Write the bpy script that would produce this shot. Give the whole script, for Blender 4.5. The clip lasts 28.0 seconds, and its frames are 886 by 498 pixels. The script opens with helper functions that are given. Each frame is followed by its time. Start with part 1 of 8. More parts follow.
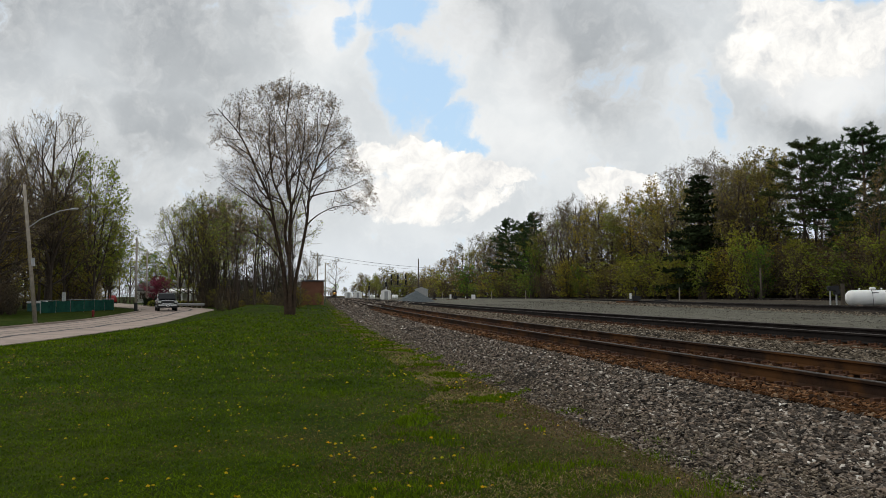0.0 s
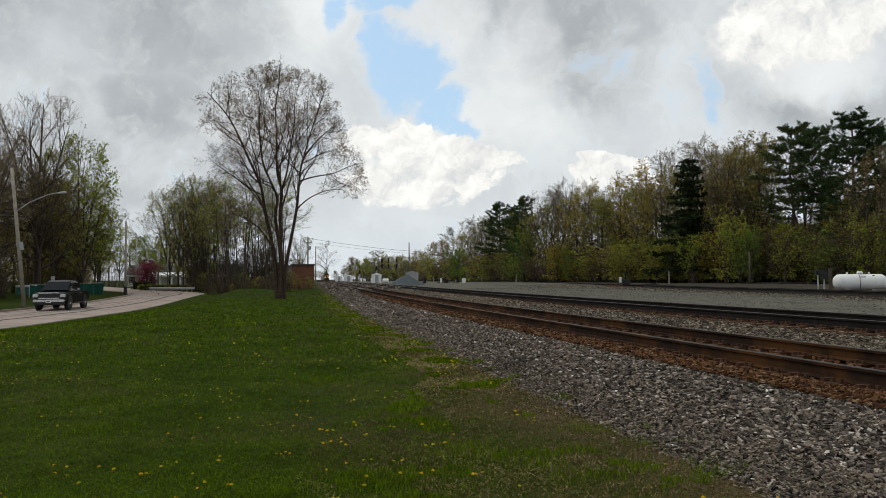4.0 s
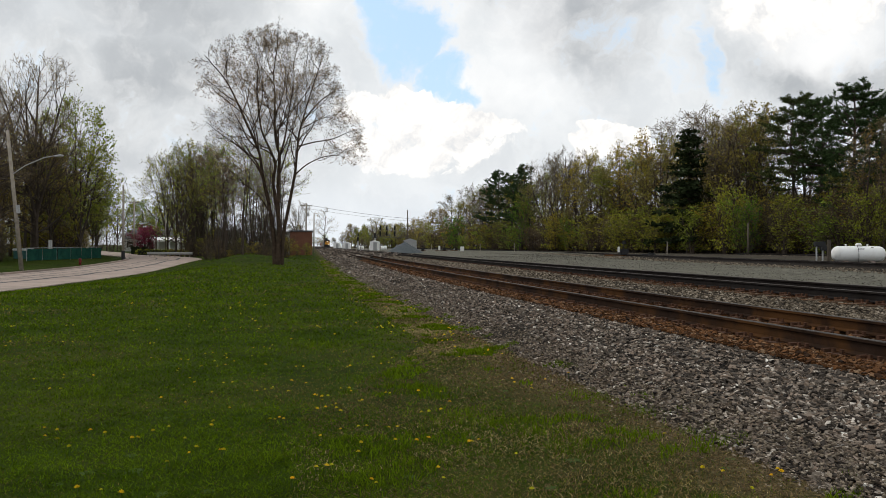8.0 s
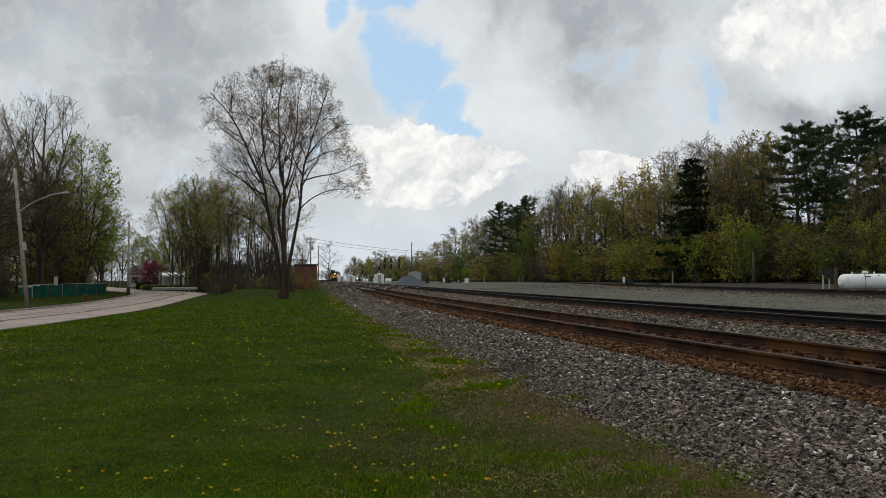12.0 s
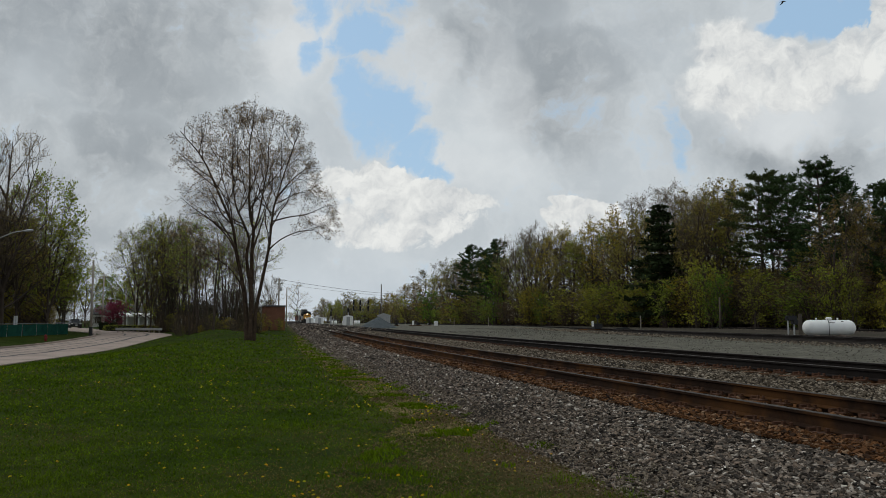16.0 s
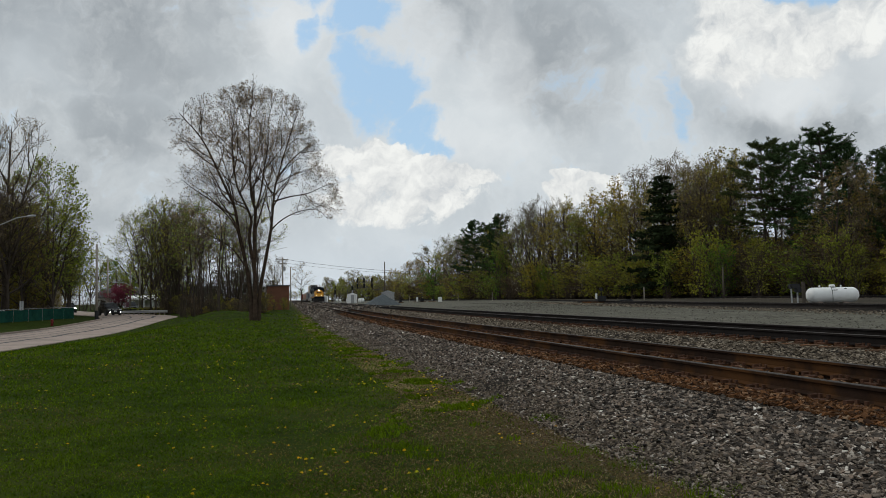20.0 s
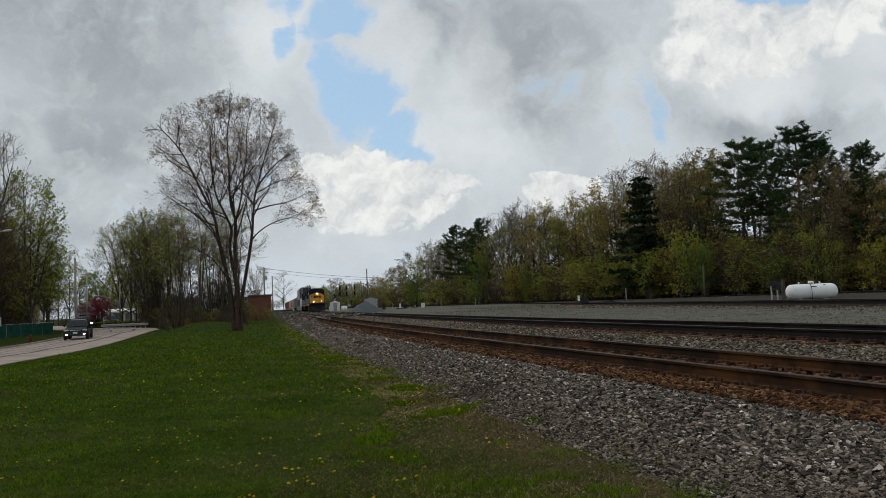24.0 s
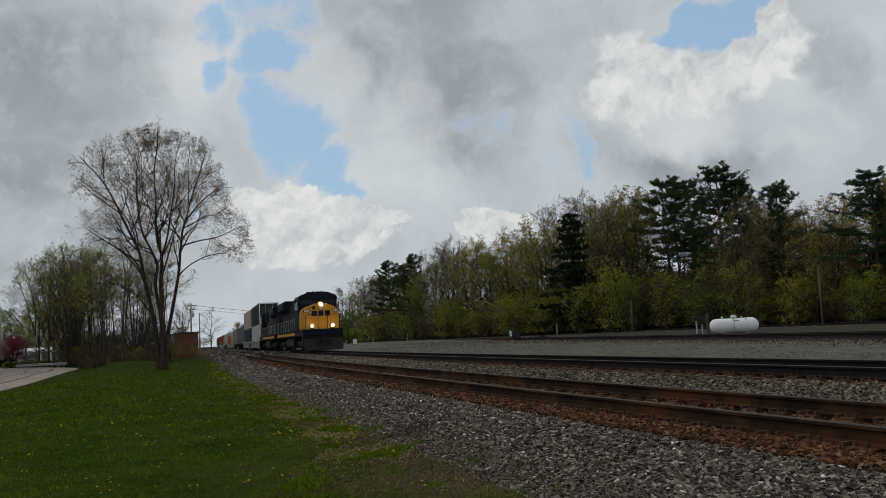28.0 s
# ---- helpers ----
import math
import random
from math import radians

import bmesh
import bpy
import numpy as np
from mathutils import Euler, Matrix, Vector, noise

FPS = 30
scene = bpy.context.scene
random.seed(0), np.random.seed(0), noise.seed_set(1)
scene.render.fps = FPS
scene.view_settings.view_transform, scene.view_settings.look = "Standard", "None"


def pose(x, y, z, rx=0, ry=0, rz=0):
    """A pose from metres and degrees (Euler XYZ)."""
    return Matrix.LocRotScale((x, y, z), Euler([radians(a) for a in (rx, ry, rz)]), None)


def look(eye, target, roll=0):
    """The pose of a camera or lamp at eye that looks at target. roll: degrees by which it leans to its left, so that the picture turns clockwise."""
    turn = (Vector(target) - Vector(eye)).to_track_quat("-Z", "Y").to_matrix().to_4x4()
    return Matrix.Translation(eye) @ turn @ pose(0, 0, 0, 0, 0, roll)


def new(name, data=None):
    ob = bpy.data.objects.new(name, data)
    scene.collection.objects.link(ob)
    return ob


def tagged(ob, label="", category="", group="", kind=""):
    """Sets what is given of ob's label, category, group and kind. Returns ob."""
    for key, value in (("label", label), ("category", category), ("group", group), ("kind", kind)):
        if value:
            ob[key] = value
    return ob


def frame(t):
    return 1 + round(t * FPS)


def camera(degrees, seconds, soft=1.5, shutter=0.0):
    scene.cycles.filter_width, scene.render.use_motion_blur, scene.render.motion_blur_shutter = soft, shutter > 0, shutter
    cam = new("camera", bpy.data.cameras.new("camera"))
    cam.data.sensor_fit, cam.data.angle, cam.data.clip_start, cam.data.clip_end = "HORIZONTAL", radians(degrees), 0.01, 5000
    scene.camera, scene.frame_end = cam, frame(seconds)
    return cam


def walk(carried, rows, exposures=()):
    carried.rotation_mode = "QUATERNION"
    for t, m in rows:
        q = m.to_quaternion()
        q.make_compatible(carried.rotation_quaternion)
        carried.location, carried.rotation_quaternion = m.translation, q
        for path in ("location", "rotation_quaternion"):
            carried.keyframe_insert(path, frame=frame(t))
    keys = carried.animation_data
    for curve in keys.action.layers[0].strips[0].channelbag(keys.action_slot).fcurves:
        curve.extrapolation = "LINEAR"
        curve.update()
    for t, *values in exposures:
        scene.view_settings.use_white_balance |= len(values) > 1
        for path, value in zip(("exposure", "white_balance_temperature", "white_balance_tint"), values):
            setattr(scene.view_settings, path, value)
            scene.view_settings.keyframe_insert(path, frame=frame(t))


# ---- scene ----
cam = camera(58.0, 28.0, soft=0.75)
PATH = [
    (0.0, 0.048, -0.119, 1.422, 93.31, 0.27, 1.22), (0.5, 0.051, -0.138, 1.428, 92.21, -0.12, 0.88),
    (1.0, 0.048, -0.122, 1.44, 91.35, 0.05, 0.95), (1.5, 0.053, -0.138, 1.445, 91.72, 0.05, 0.86),
    (2.0, 0.051, -0.135, 1.445, 92.0, 0.05, 0.9), (2.5, 0.049, -0.129, 1.449, 92.0, 0.26, 0.77),
    (3.0, 0.047, -0.132, 1.447, 92.01, 0.2, 0.26), (3.5, 0.048, -0.148, 1.464, 91.97, 0.23, 0.25),
    (5.5, 0.03, -0.154, 1.46, 92.98, 0.39, 2.04), (6.0, 0.043, -0.08, 1.455, 92.56, 1.14, 1.23),
    (6.5, 0.045, -0.068, 1.438, 91.59, 1.37, 0.04), (7.0, 0.038, -0.055, 1.442, 90.87, -0.05, -0.36),
    (7.5, 0.035, -0.053, 1.452, 90.32, -0.24, 2.04), (8.0, 0.048, -0.014, 1.436, 89.84, -0.33, 0.42),
    (8.5, 0.028, -0.017, 1.446, 89.68, 0.01, 0.43), (9.0, 0.036, -0.01, 1.442, 89.66, 0.09, 0.51),
    (9.5, 0.018, -0.019, 1.45, 89.82, 0.12, 2.2), (10.0, 0.023, -0.005, 1.452, 90.21, -0.34, 1.87),
    (10.5, 0.024, 0.015, 1.447, 90.69, -0.13, 0.31), (11.0, -0.0, -0.0, 1.45, 90.89, -0.0, 0.0),
    (11.5, -0.008, 0.009, 1.467, 91.67, 0.24, 0.4), (12.0, -0.024, -0.002, 1.461, 92.13, 0.31, 0.72),
    (12.5, -0.015, -0.0, 1.456, 92.11, 0.95, 1.38), (14.5, -0.016, 0.075, 1.465, 93.73, -0.01, -0.5),
    (15.0, -0.022, 0.094, 1.468, 94.35, 0.16, -0.8), (15.5, -0.02, 0.083, 1.467, 94.82, 0.09, -1.14),
    (16.0, -0.02, 0.073, 1.476, 95.17, -0.16, -1.47), (16.5, -0.033, 0.055, 1.483, 95.56, -0.1, -1.4),
    (17.0, -0.025, -0.001, 1.481, 95.71, 0.07, -0.85), (17.5, -0.025, 0.048, 1.473, 95.36, 0.52, -0.82),
    (18.0, -0.014, 0.05, 1.47, 94.65, 1.04, -0.72), (18.5, -0.018, 0.02, 1.452, 94.21, 1.08, -0.87),
    (19.0, -0.019, 0.022, 1.456, 93.78, 0.56, -0.54), (19.5, -0.012, 0.039, 1.472, 93.32, 0.88, -0.7),
    (20.0, -0.004, 0.04, 1.48, 93.45, 1.12, -1.18), (20.5, -0.009, 0.046, 1.485, 93.73, 0.98, -0.88),
    (22.5, -0.017, 0.067, 1.489, 94.29, 0.82, -0.79), (23.0, -0.029, 0.071, 1.474, 94.26, 1.6, -1.03),
    (23.5, -0.02, 0.103, 1.465, 93.95, 2.06, -2.37), (24.0, -0.013, 0.069, 1.475, 93.81, 2.5, -2.4),
    (24.5, -0.034, 0.081, 1.476, 93.73, 2.13, -2.51), (25.0, -0.036, 0.125, 1.472, 93.98, 2.1, -2.74),
    (25.5, -0.026, 0.069, 1.473, 94.16, 1.9, -3.69), (26.0, -0.026, 0.099, 1.479, 94.43, 1.85, -4.02),
    (26.5, -0.018, 0.126, 1.477, 94.94, 2.36, -4.52), (27.0, -0.028, 0.145, 1.507, 95.59, 2.84, -4.33),
    (27.5, -0.011, 0.143, 1.513, 95.72, 2.71, -5.89), (28.0, -0.04, 0.122, 1.517, 96.12, 2.91, -7.24),
]
walk(cam, [(t, pose(x, y, z, rx, ry, rz)) for t, x, y, z, rx, ry, rz in PATH],
     exposures=[(0.0, 0.30, 6680, 9), (1.0, 0.40, 6680, 9), (2.0, 0.24, 6600, 8), (3.0, 0.24, 6600, 8), (6.0, 0.28, 6620, 8), (7.0, 0.47, 6700, 10), (8.0, 0.46, 6700, 10), (10.0, 0.36, 6650, 9), (12.0, 0.17, 6520, 8), (15.0, 0.0, 6450, 7), (17.0, -0.13, 6380, 7), (20.0, 0.04, 6420, 7), (24.0, 0.0, 6400, 7), (28.0, -0.21, 6340, 7)])

# ---- sky and sun ----
SUN_ELEV, SUN_ROT = radians(48), radians(-60)


def n_new(nt, kind, **kw):
    n = nt.nodes.new(kind)
    for k, v in kw.items():
        if k in n.inputs:
            n.inputs[k].default_value = v
    return n


def math_node(nt, op, a, b=None, clamp=False):
    n = nt.nodes.new("ShaderNodeMath")
    n.operation, n.use_clamp = op, clamp
    for i, v in enumerate((a, b)):
        if v is None:
            continue
        if isinstance(v, (int, float)):
            n.inputs[i].default_value = v
        else:
            nt.links.new(v, n.inputs[i])
    return n.outputs[0]


def mix_node(nt, fac, a, b, blend="MIX"):
    n = nt.nodes.new("ShaderNodeMix")
    n.data_type, n.blend_type, n.clamp_factor = "RGBA", blend, True
    for i, v in ((0, fac), (6, a), (7, b)):
        if isinstance(v, (int, float)):
            n.inputs[i].default_value = v
        elif isinstance(v, tuple):
            n.inputs[i].default_value = (*v, 1.0) if len(v) == 3 else v
        else:
            nt.links.new(v, n.inputs[i])
    return n.outputs[2]


def ramp_node(nt, fac, stops):
    n = nt.nodes.new("ShaderNodeValToRGB")
    while len(n.color_ramp.elements) < len(stops):
        n.color_ramp.elements.new(0.5)
    for e, (p, c) in zip(n.color_ramp.elements, stops):
        e.position = p
        e.color = (*c, 1.0) if len(c) == 3 else c
    nt.links.new(fac, n.inputs[0])
    return n.outputs[0]


def smooth(nt, v, lo, hi):
    n = nt.nodes.new("ShaderNodeMapRange")
    n.interpolation_type = "SMOOTHSTEP"
    nt.links.new(v, n.inputs["Value"])
    n.inputs["From Min"].default_value, n.inputs["From Max"].default_value = lo, hi
    return n.outputs["Result"]


def noise_node(nt, vec, scale, detail=5.0, rough=0.55, out="Fac", distort=0.0):
    n = n_new(nt, "ShaderNodeTexNoise", Scale=scale, Detail=detail, Roughness=rough, Distortion=distort)
    nt.links.new(vec, n.inputs["Vector"])
    return n.outputs[out]


# Cumulus and gaps of blue: (across, up, half width, half height, weight)
CLOUD_TOWERS = [(-112, 176, 32, 22, 1.0), (-57, 178, 36, 32, 1.0), (-9, 152, 48, 24, 1.0), (55, 146, 48, 16, 0.9), (-38, 122, 115, 32, 0.7), (182, 138, 27, 21, 1.1), (224, 132, 21, 17, 1.1), (250, 120, 18, 8, 0.5)]
CLOUD_BANKS = [(398, 344, 48, 38, 0.95), (386, 289, 48, 38, 0.9), (476, 319, 72, 34, 0.95), (561, 350, 40, 38, 0.9), (615, 391, 40, 44, 0.85)]
CLOUD_SOFT = [(-169, 392, 50, 82, 0.8), (-5, 339, 45, 50, 0.6), (97, 286, 45, 86, 0.55), (449, 280, 95, 55, 0.9), (645, 278, 90, 58, 0.6), (-247, 199, 60, 43, 0.5), (60, 190, 90, 30, 0.5)]
CLOUD_DARK = [(-312, 342, 150, 80, 1.0), (-245, 392, 112, 43, 0.8), (60, 346, 70, 45, 0.7), (187, 299, 85, 80, 1.0), (483, 212, 95, 26, 0.6), (705, 366, 55, 58, 0.8), (-377, 223, 70, 50, 0.8),
              (-480, 160, 120, 90, 0.5), (-520, 420, 220, 80, 0.7), (250, 420, 150, 60, 0.6)]
BLUE_GAPS = [(-152, 410, 27, 32, 0.8), (-146, 344, 17, 28, 0.75), (-79, 369, 43, 33, 0.9), (-61, 262, 48, 44, 1.0), (-85, 310, 30, 30, 0.8), (-6, 216, 30, 27, 0.9), (21, 181, 24, 16, 0.7), (320, 240, 13, 46, 0.55), (507, 395, 47, 30, 1.0),
             (567, 415, 40, 29, 1.0), (625, 373, 15, 17, 0.75), (482, 379, 40, 15, 0.85), (-75, 440, 60, 50, 0.6)]

world = bpy.data.worlds.new("world")
scene.world = world
world.use_nodes = True
wt = world.node_tree
wt.nodes.clear()
sky = wt.nodes.new("ShaderNodeTexSky")
sky.sky_type, sky.sun_disc = "NISHITA", False
sky.sun_elevation, sky.sun_rotation = SUN_ELEV, SUN_ROT
sky.air_density, sky.dust_density, sky.ozone_density = 1.2, 1.5, 1.0
geo = wt.nodes.new("ShaderNodeTexCoord")
raw = geo.outputs["Generated"]
sep = wt.nodes.new("ShaderNodeSeparateXYZ")
wt.links.new(raw, sep.inputs[0])
# ragged edges: the direction is pushed about by noise of two sizes
warp = raw
for s, k in ((5.0, 0.09), (16.0, 0.045), (50.0, 0.018)):
    w = noise_node(wt, raw, s, 3.0, 0.6, "Color")
    sub = n_new(wt, "ShaderNodeVectorMath")
    sub.operation = "SUBTRACT"
    wt.links.new(w, sub.inputs[0])
    sub.inputs[1].default_value = (0.5, 0.5, 0.5)
    mul = n_new(wt, "ShaderNodeVectorMath")
    mul.operation = "SCALE"
    wt.links.new(sub.outputs[0], mul.inputs[0])
    mul.inputs["Scale"].default_value = k
    add = n_new(wt, "ShaderNodeVectorMath")
    wt.links.new(warp, add.inputs[0])
    wt.links.new(mul.outputs[0], add.inputs[1])
    warp = add.outputs[0]
wsep = wt.nodes.new("ShaderNodeSeparateXYZ")
wt.links.new(warp, wsep.inputs[0])
ahead = math_node(wt, "MAXIMUM", wsep.outputs[1], 0.05)
U = math_node(wt, "MULTIPLY", math_node(wt, "DIVIDE", wsep.outputs[0], ahead), 1000.0)
V = math_node(wt, "MULTIPLY", math_node(wt, "DIVIDE", wsep.outputs[2], ahead), 1000.0)


def blobs(rows):
    total = None
    for x, y, a, b, k in rows:
        du = math_node(wt, "DIVIDE", math_node(wt, "SUBTRACT", U, float(x)), float(a))
        dv = math_node(wt, "DIVIDE", math_node(wt, "SUBTRACT", V, float(y)), float(b))
        r2 = math_node(wt, "ADD", math_node(wt, "MULTIPLY", du, du), math_node(wt, "MULTIPLY", dv, dv))
        f = math_node(wt, "MULTIPLY", math_node(wt, "SUBTRACT", 1.0, smooth(wt, r2, 0.1, 2.2)), float(k))
        total = f if total is None else math_node(wt, "MAXIMUM", total, f)
    return total


def lifted(vec, dx, dz):
    n = wt.nodes.new("ShaderNodeVectorMath")
    wt.links.new(vec, n.inputs[0])
    n.inputs[1].default_value = (dx, 0.0, dz)
    return n.outputs[0]


def above(a, b, k):
    """How far a lies over b, times k."""
    return math_node(wt, "MULTIPLY", math_node(wt, "SUBTRACT", a, b), k)


big = noise_node(wt, raw, 3.2, 4.0, 0.5)
mid = noise_node(wt, warp, 7.0, 3.0, 0.45)
fine = noise_node(wt, warp, 11.0, 7.0, 0.62)
billow = noise_node(wt, warp, 26.0, 6.0, 0.62)
# billows are lit on top and grey below, as cloud thins out upwards
swell = above(noise_node(wt, warp, 5.0, 2.0, 0.4), noise_node(wt, lifted(warp, -0.015, 0.045), 5.0, 2.0, 0.4), 2.2)
relief = math_node(wt, "ADD", math_node(wt, "MULTIPLY", swell, 0.5), above(billow, noise_node(wt, lifted(warp, -0.005, 0.014), 26.0, 6.0, 0.62), 1.7))
relief = math_node(wt, "ADD", relief, 0.55, True)
swell = math_node(wt, "ADD", math_node(wt, "ADD", swell, above(billow, 0.5, 0.25)), 0.5, True)
gap = math_node(wt, "ADD", blobs(BLUE_GAPS), above(fine, 0.5, 1.7))
gap = math_node(wt, "ADD", gap, above(billow, 0.5, 1.4))
edge = above(billow, 0.5, 1.3)
towers = math_node(wt, "ADD", blobs(CLOUD_TOWERS), edge)
banks = math_node(wt, "ADD", blobs(CLOUD_BANKS), edge)
bright = math_node(wt, "MAXIMUM", smooth(wt, towers, 0.34, 0.58), smooth(wt, banks, 0.12, 0.85))
towers = math_node(wt, "MAXIMUM", towers, banks)
blue = math_node(wt, "MULTIPLY", smooth(wt, gap, 0.12, 0.85), math_node(wt, "SUBTRACT", 1.0, smooth(wt, towers, 0.32, 0.55)))
dark = math_node(wt, "ADD", math_node(wt, "MULTIPLY", blobs(CLOUD_DARK), 0.8), above(big, 0.5, 2.4))
dark = math_node(wt, "ADD", dark, above(mid, 0.5, 0.6))
dark = smooth(wt, dark, -0.25, 1.15)
grey = mix_node(wt, dark, (0.575, 0.61, 0.645), (0.318, 0.343, 0.372))
puff = math_node(wt, "ADD", blobs(CLOUD_SOFT), above(fine, 0.5, 0.6))
grey = mix_node(wt, smooth(wt, puff, -0.1, 1.15), grey, (0.73, 0.745, 0.765))
grey = mix_node(wt, math_node(wt, "MULTIPLY", smooth(wt, fine, 0.3, 0.75), 0.16), grey, (0.70, 0.73, 0.75))
tone = ramp_node(wt, swell, [(0.0, (0.82, 0.83, 0.845)), (1.0, (1.17, 1.16, 1.145))])
grey = mix_node(wt, 1.0, grey, tone, "MULTIPLY")
white = ramp_node(wt, relief, [(0.12, (0.54, 0.56, 0.59)), (0.5, (0.73, 0.73, 0.73)), (0.85, (0.88, 0.87, 0.85))])
rim = math_node(wt, "MULTIPLY", smooth(wt, gap, -0.2, 0.5), 0.3)
grey = mix_node(wt, rim, grey, (0.76, 0.77, 0.78))
cloud = mix_node(wt, bright, grey, white)
low = smooth(wt, sep.outputs[2], 0.005, 0.11)
cloud = mix_node(wt, math_node(wt, "MULTIPLY", math_node(wt, "SUBTRACT", 1.0, low), 0.75), cloud, (0.60, 0.65, 0.71))
sky_rgb = mix_node(wt, 1.0, sky.outputs[0], (0.105, 0.105, 0.105), "MULTIPLY")
pale = mix_node(wt, 0.7, sky_rgb, (0.40, 0.61, 0.86))
final = mix_node(wt, math_node(wt, "MULTIPLY", blue, 0.92), cloud, pale)
under = smooth(wt, sep.outputs[2], -0.03, 0.0)
final = mix_node(wt, under, (0.06, 0.065, 0.045), final)
bg = wt.nodes.new("ShaderNodeBackground")
wt.links.new(final, bg.inputs[0])
bg.inputs[1].default_value = 1.0
wo = wt.nodes.new("ShaderNodeOutputWorld")
wt.links.new(bg.outputs[0], wo.inputs[0])

sun_data = bpy.data.lights.new("sun", "SUN")
sun_data.energy, sun_data.angle, sun_data.color = 0.8, radians(11), (1.0, 0.95, 0.88)
sun = new("sun", sun_data)
TO_SUN = Vector((math.sin(SUN_ROT) * math.cos(SUN_ELEV), math.cos(SUN_ROT) * math.cos(SUN_ELEV), math.sin(SUN_ELEV)))
sun.matrix_world = look(TO_SUN * 80, (0, 0, 0))

# ---- materials ----
def material(name, color, rough=0.8, metal=0.0, var=0.25, scale=6.0, fine=60.0, bump=0.15, dist=0.01, tint=None, tint_amount=0.5,
             tint_scale=1.2, rand=0.0, island=0.0, emit=None, spec=0.25):
    """A surface with grain and stains of two sizes; rand varies it from thing to thing, island from piece to piece."""
    m = bpy.data.materials.new(name)
    m.use_nodes = True
    nt = m.node_tree
    b = nt.nodes["Principled BSDF"]
    b.inputs["Roughness"].default_value = rough
    b.inputs["Metallic"].default_value = metal
    b.inputs["Specular IOR Level"].default_value = spec
    co = nt.nodes.new("ShaderNodeTexCoord").outputs["Object"]
    n1 = noise_node(nt, co, scale, 4.0)
    n2 = noise_node(nt, co, fine, 3.0)
    v = math_node(nt, "ADD", math_node(nt, "MULTIPLY", n1, 0.6), math_node(nt, "MULTIPLY", n2, 0.4))
    lo = tuple(c * (1 - var) for c in color)
    hi = tuple(min(1, c * (1 + var)) for c in color)
    col = ramp_node(nt, v, [(0.33, lo), (0.67, hi)])
    if tint:
        s = smooth(nt, noise_node(nt, co, tint_scale, 5.0, 0.65), 0.45, 0.62)
        col = mix_node(nt, math_node(nt, "MULTIPLY", s, tint_amount), col, tint)
    if rand or island:
        if island:
            r = nt.nodes.new("ShaderNodeNewGeometry").outputs["Random Per Island"]
        else:
            r = nt.nodes.new("ShaderNodeObjectInfo").outputs["Random"]
        k = math_node(nt, "ADD", math_node(nt, "MULTIPLY", r, 2 * (rand + island)), 1 - rand - island)
        cmb = nt.nodes.new("ShaderNodeCombineColor")
        for i in range(3):
            nt.links.new(k, cmb.inputs[i])
        col = mix_node(nt, 1.0, col, cmb.outputs[0], "MULTIPLY")
    nt.links.new(col, b.inputs["Base Color"])
    if bump:
        bp = n_new(nt, "ShaderNodeBump", Strength=bump, Distance=dist)
        nt.links.new(v, bp.inputs["Height"])
        nt.links.new(bp.outputs[0], b.inputs["Normal"])
    if emit:
        b.inputs["Emission Color"].default_value = (*emit[0], 1)
        b.inputs["Emission Strength"].default_value = emit[1]
    return m


def leaf_material(name, color, rand=0.25, trans=0.45, isle=0.42):
    m = material(name, color, 0.9, var=0.25, scale=0.7, fine=9.0, bump=0.0, island=isle, spec=0.03)
    nt = m.node_tree
    b = nt.nodes["Principled BSDF"]
    src = b.inputs["Base Color"].links[0].from_socket
    if rand:
        r = nt.nodes.new("ShaderNodeObjectInfo").outputs["Random"]
        warm = mix_node(nt, 1.0, src, (1 + rand * 0.7, 1.0 - rand * 0.2, 0.9), "MULTIPLY")
        cool = mix_node(nt, 1.0, src, (1 - rand * 1.3, 1.0 - rand * 0.4, 1.0), "MULTIPLY")
        src = mix_node(nt, r, cool, warm)
        nt.links.new(src, b.inputs["Base Color"])
    tr = nt.nodes.new("ShaderNodeBsdfTranslucent")
    nt.links.new(src, tr.inputs[0])
    mx = nt.nodes.new("ShaderNodeMixShader")
    mx.inputs[0].default_value = trans
    nt.links.new(b.outputs[0], mx.inputs[1])
    nt.links.new(tr.outputs[0], mx.inputs[2])
    nt.links.new(mx.outputs[0], nt.nodes["Material Output"].inputs[0])
    return m


M = {}


def mat(name, *a, **k):
    if name not in M:
        M[name] = material(name, *a, **k)
    return M[name]


GRASS = mat("lawn", (0.021, 0.036, 0.003), 0.95, var=0.5, scale=1.6, fine=45.0, bump=0.6, dist=0.03, tint=(0.06, 0.055, 0.014), tint_amount=0.3, tint_scale=0.35, spec=0.03)


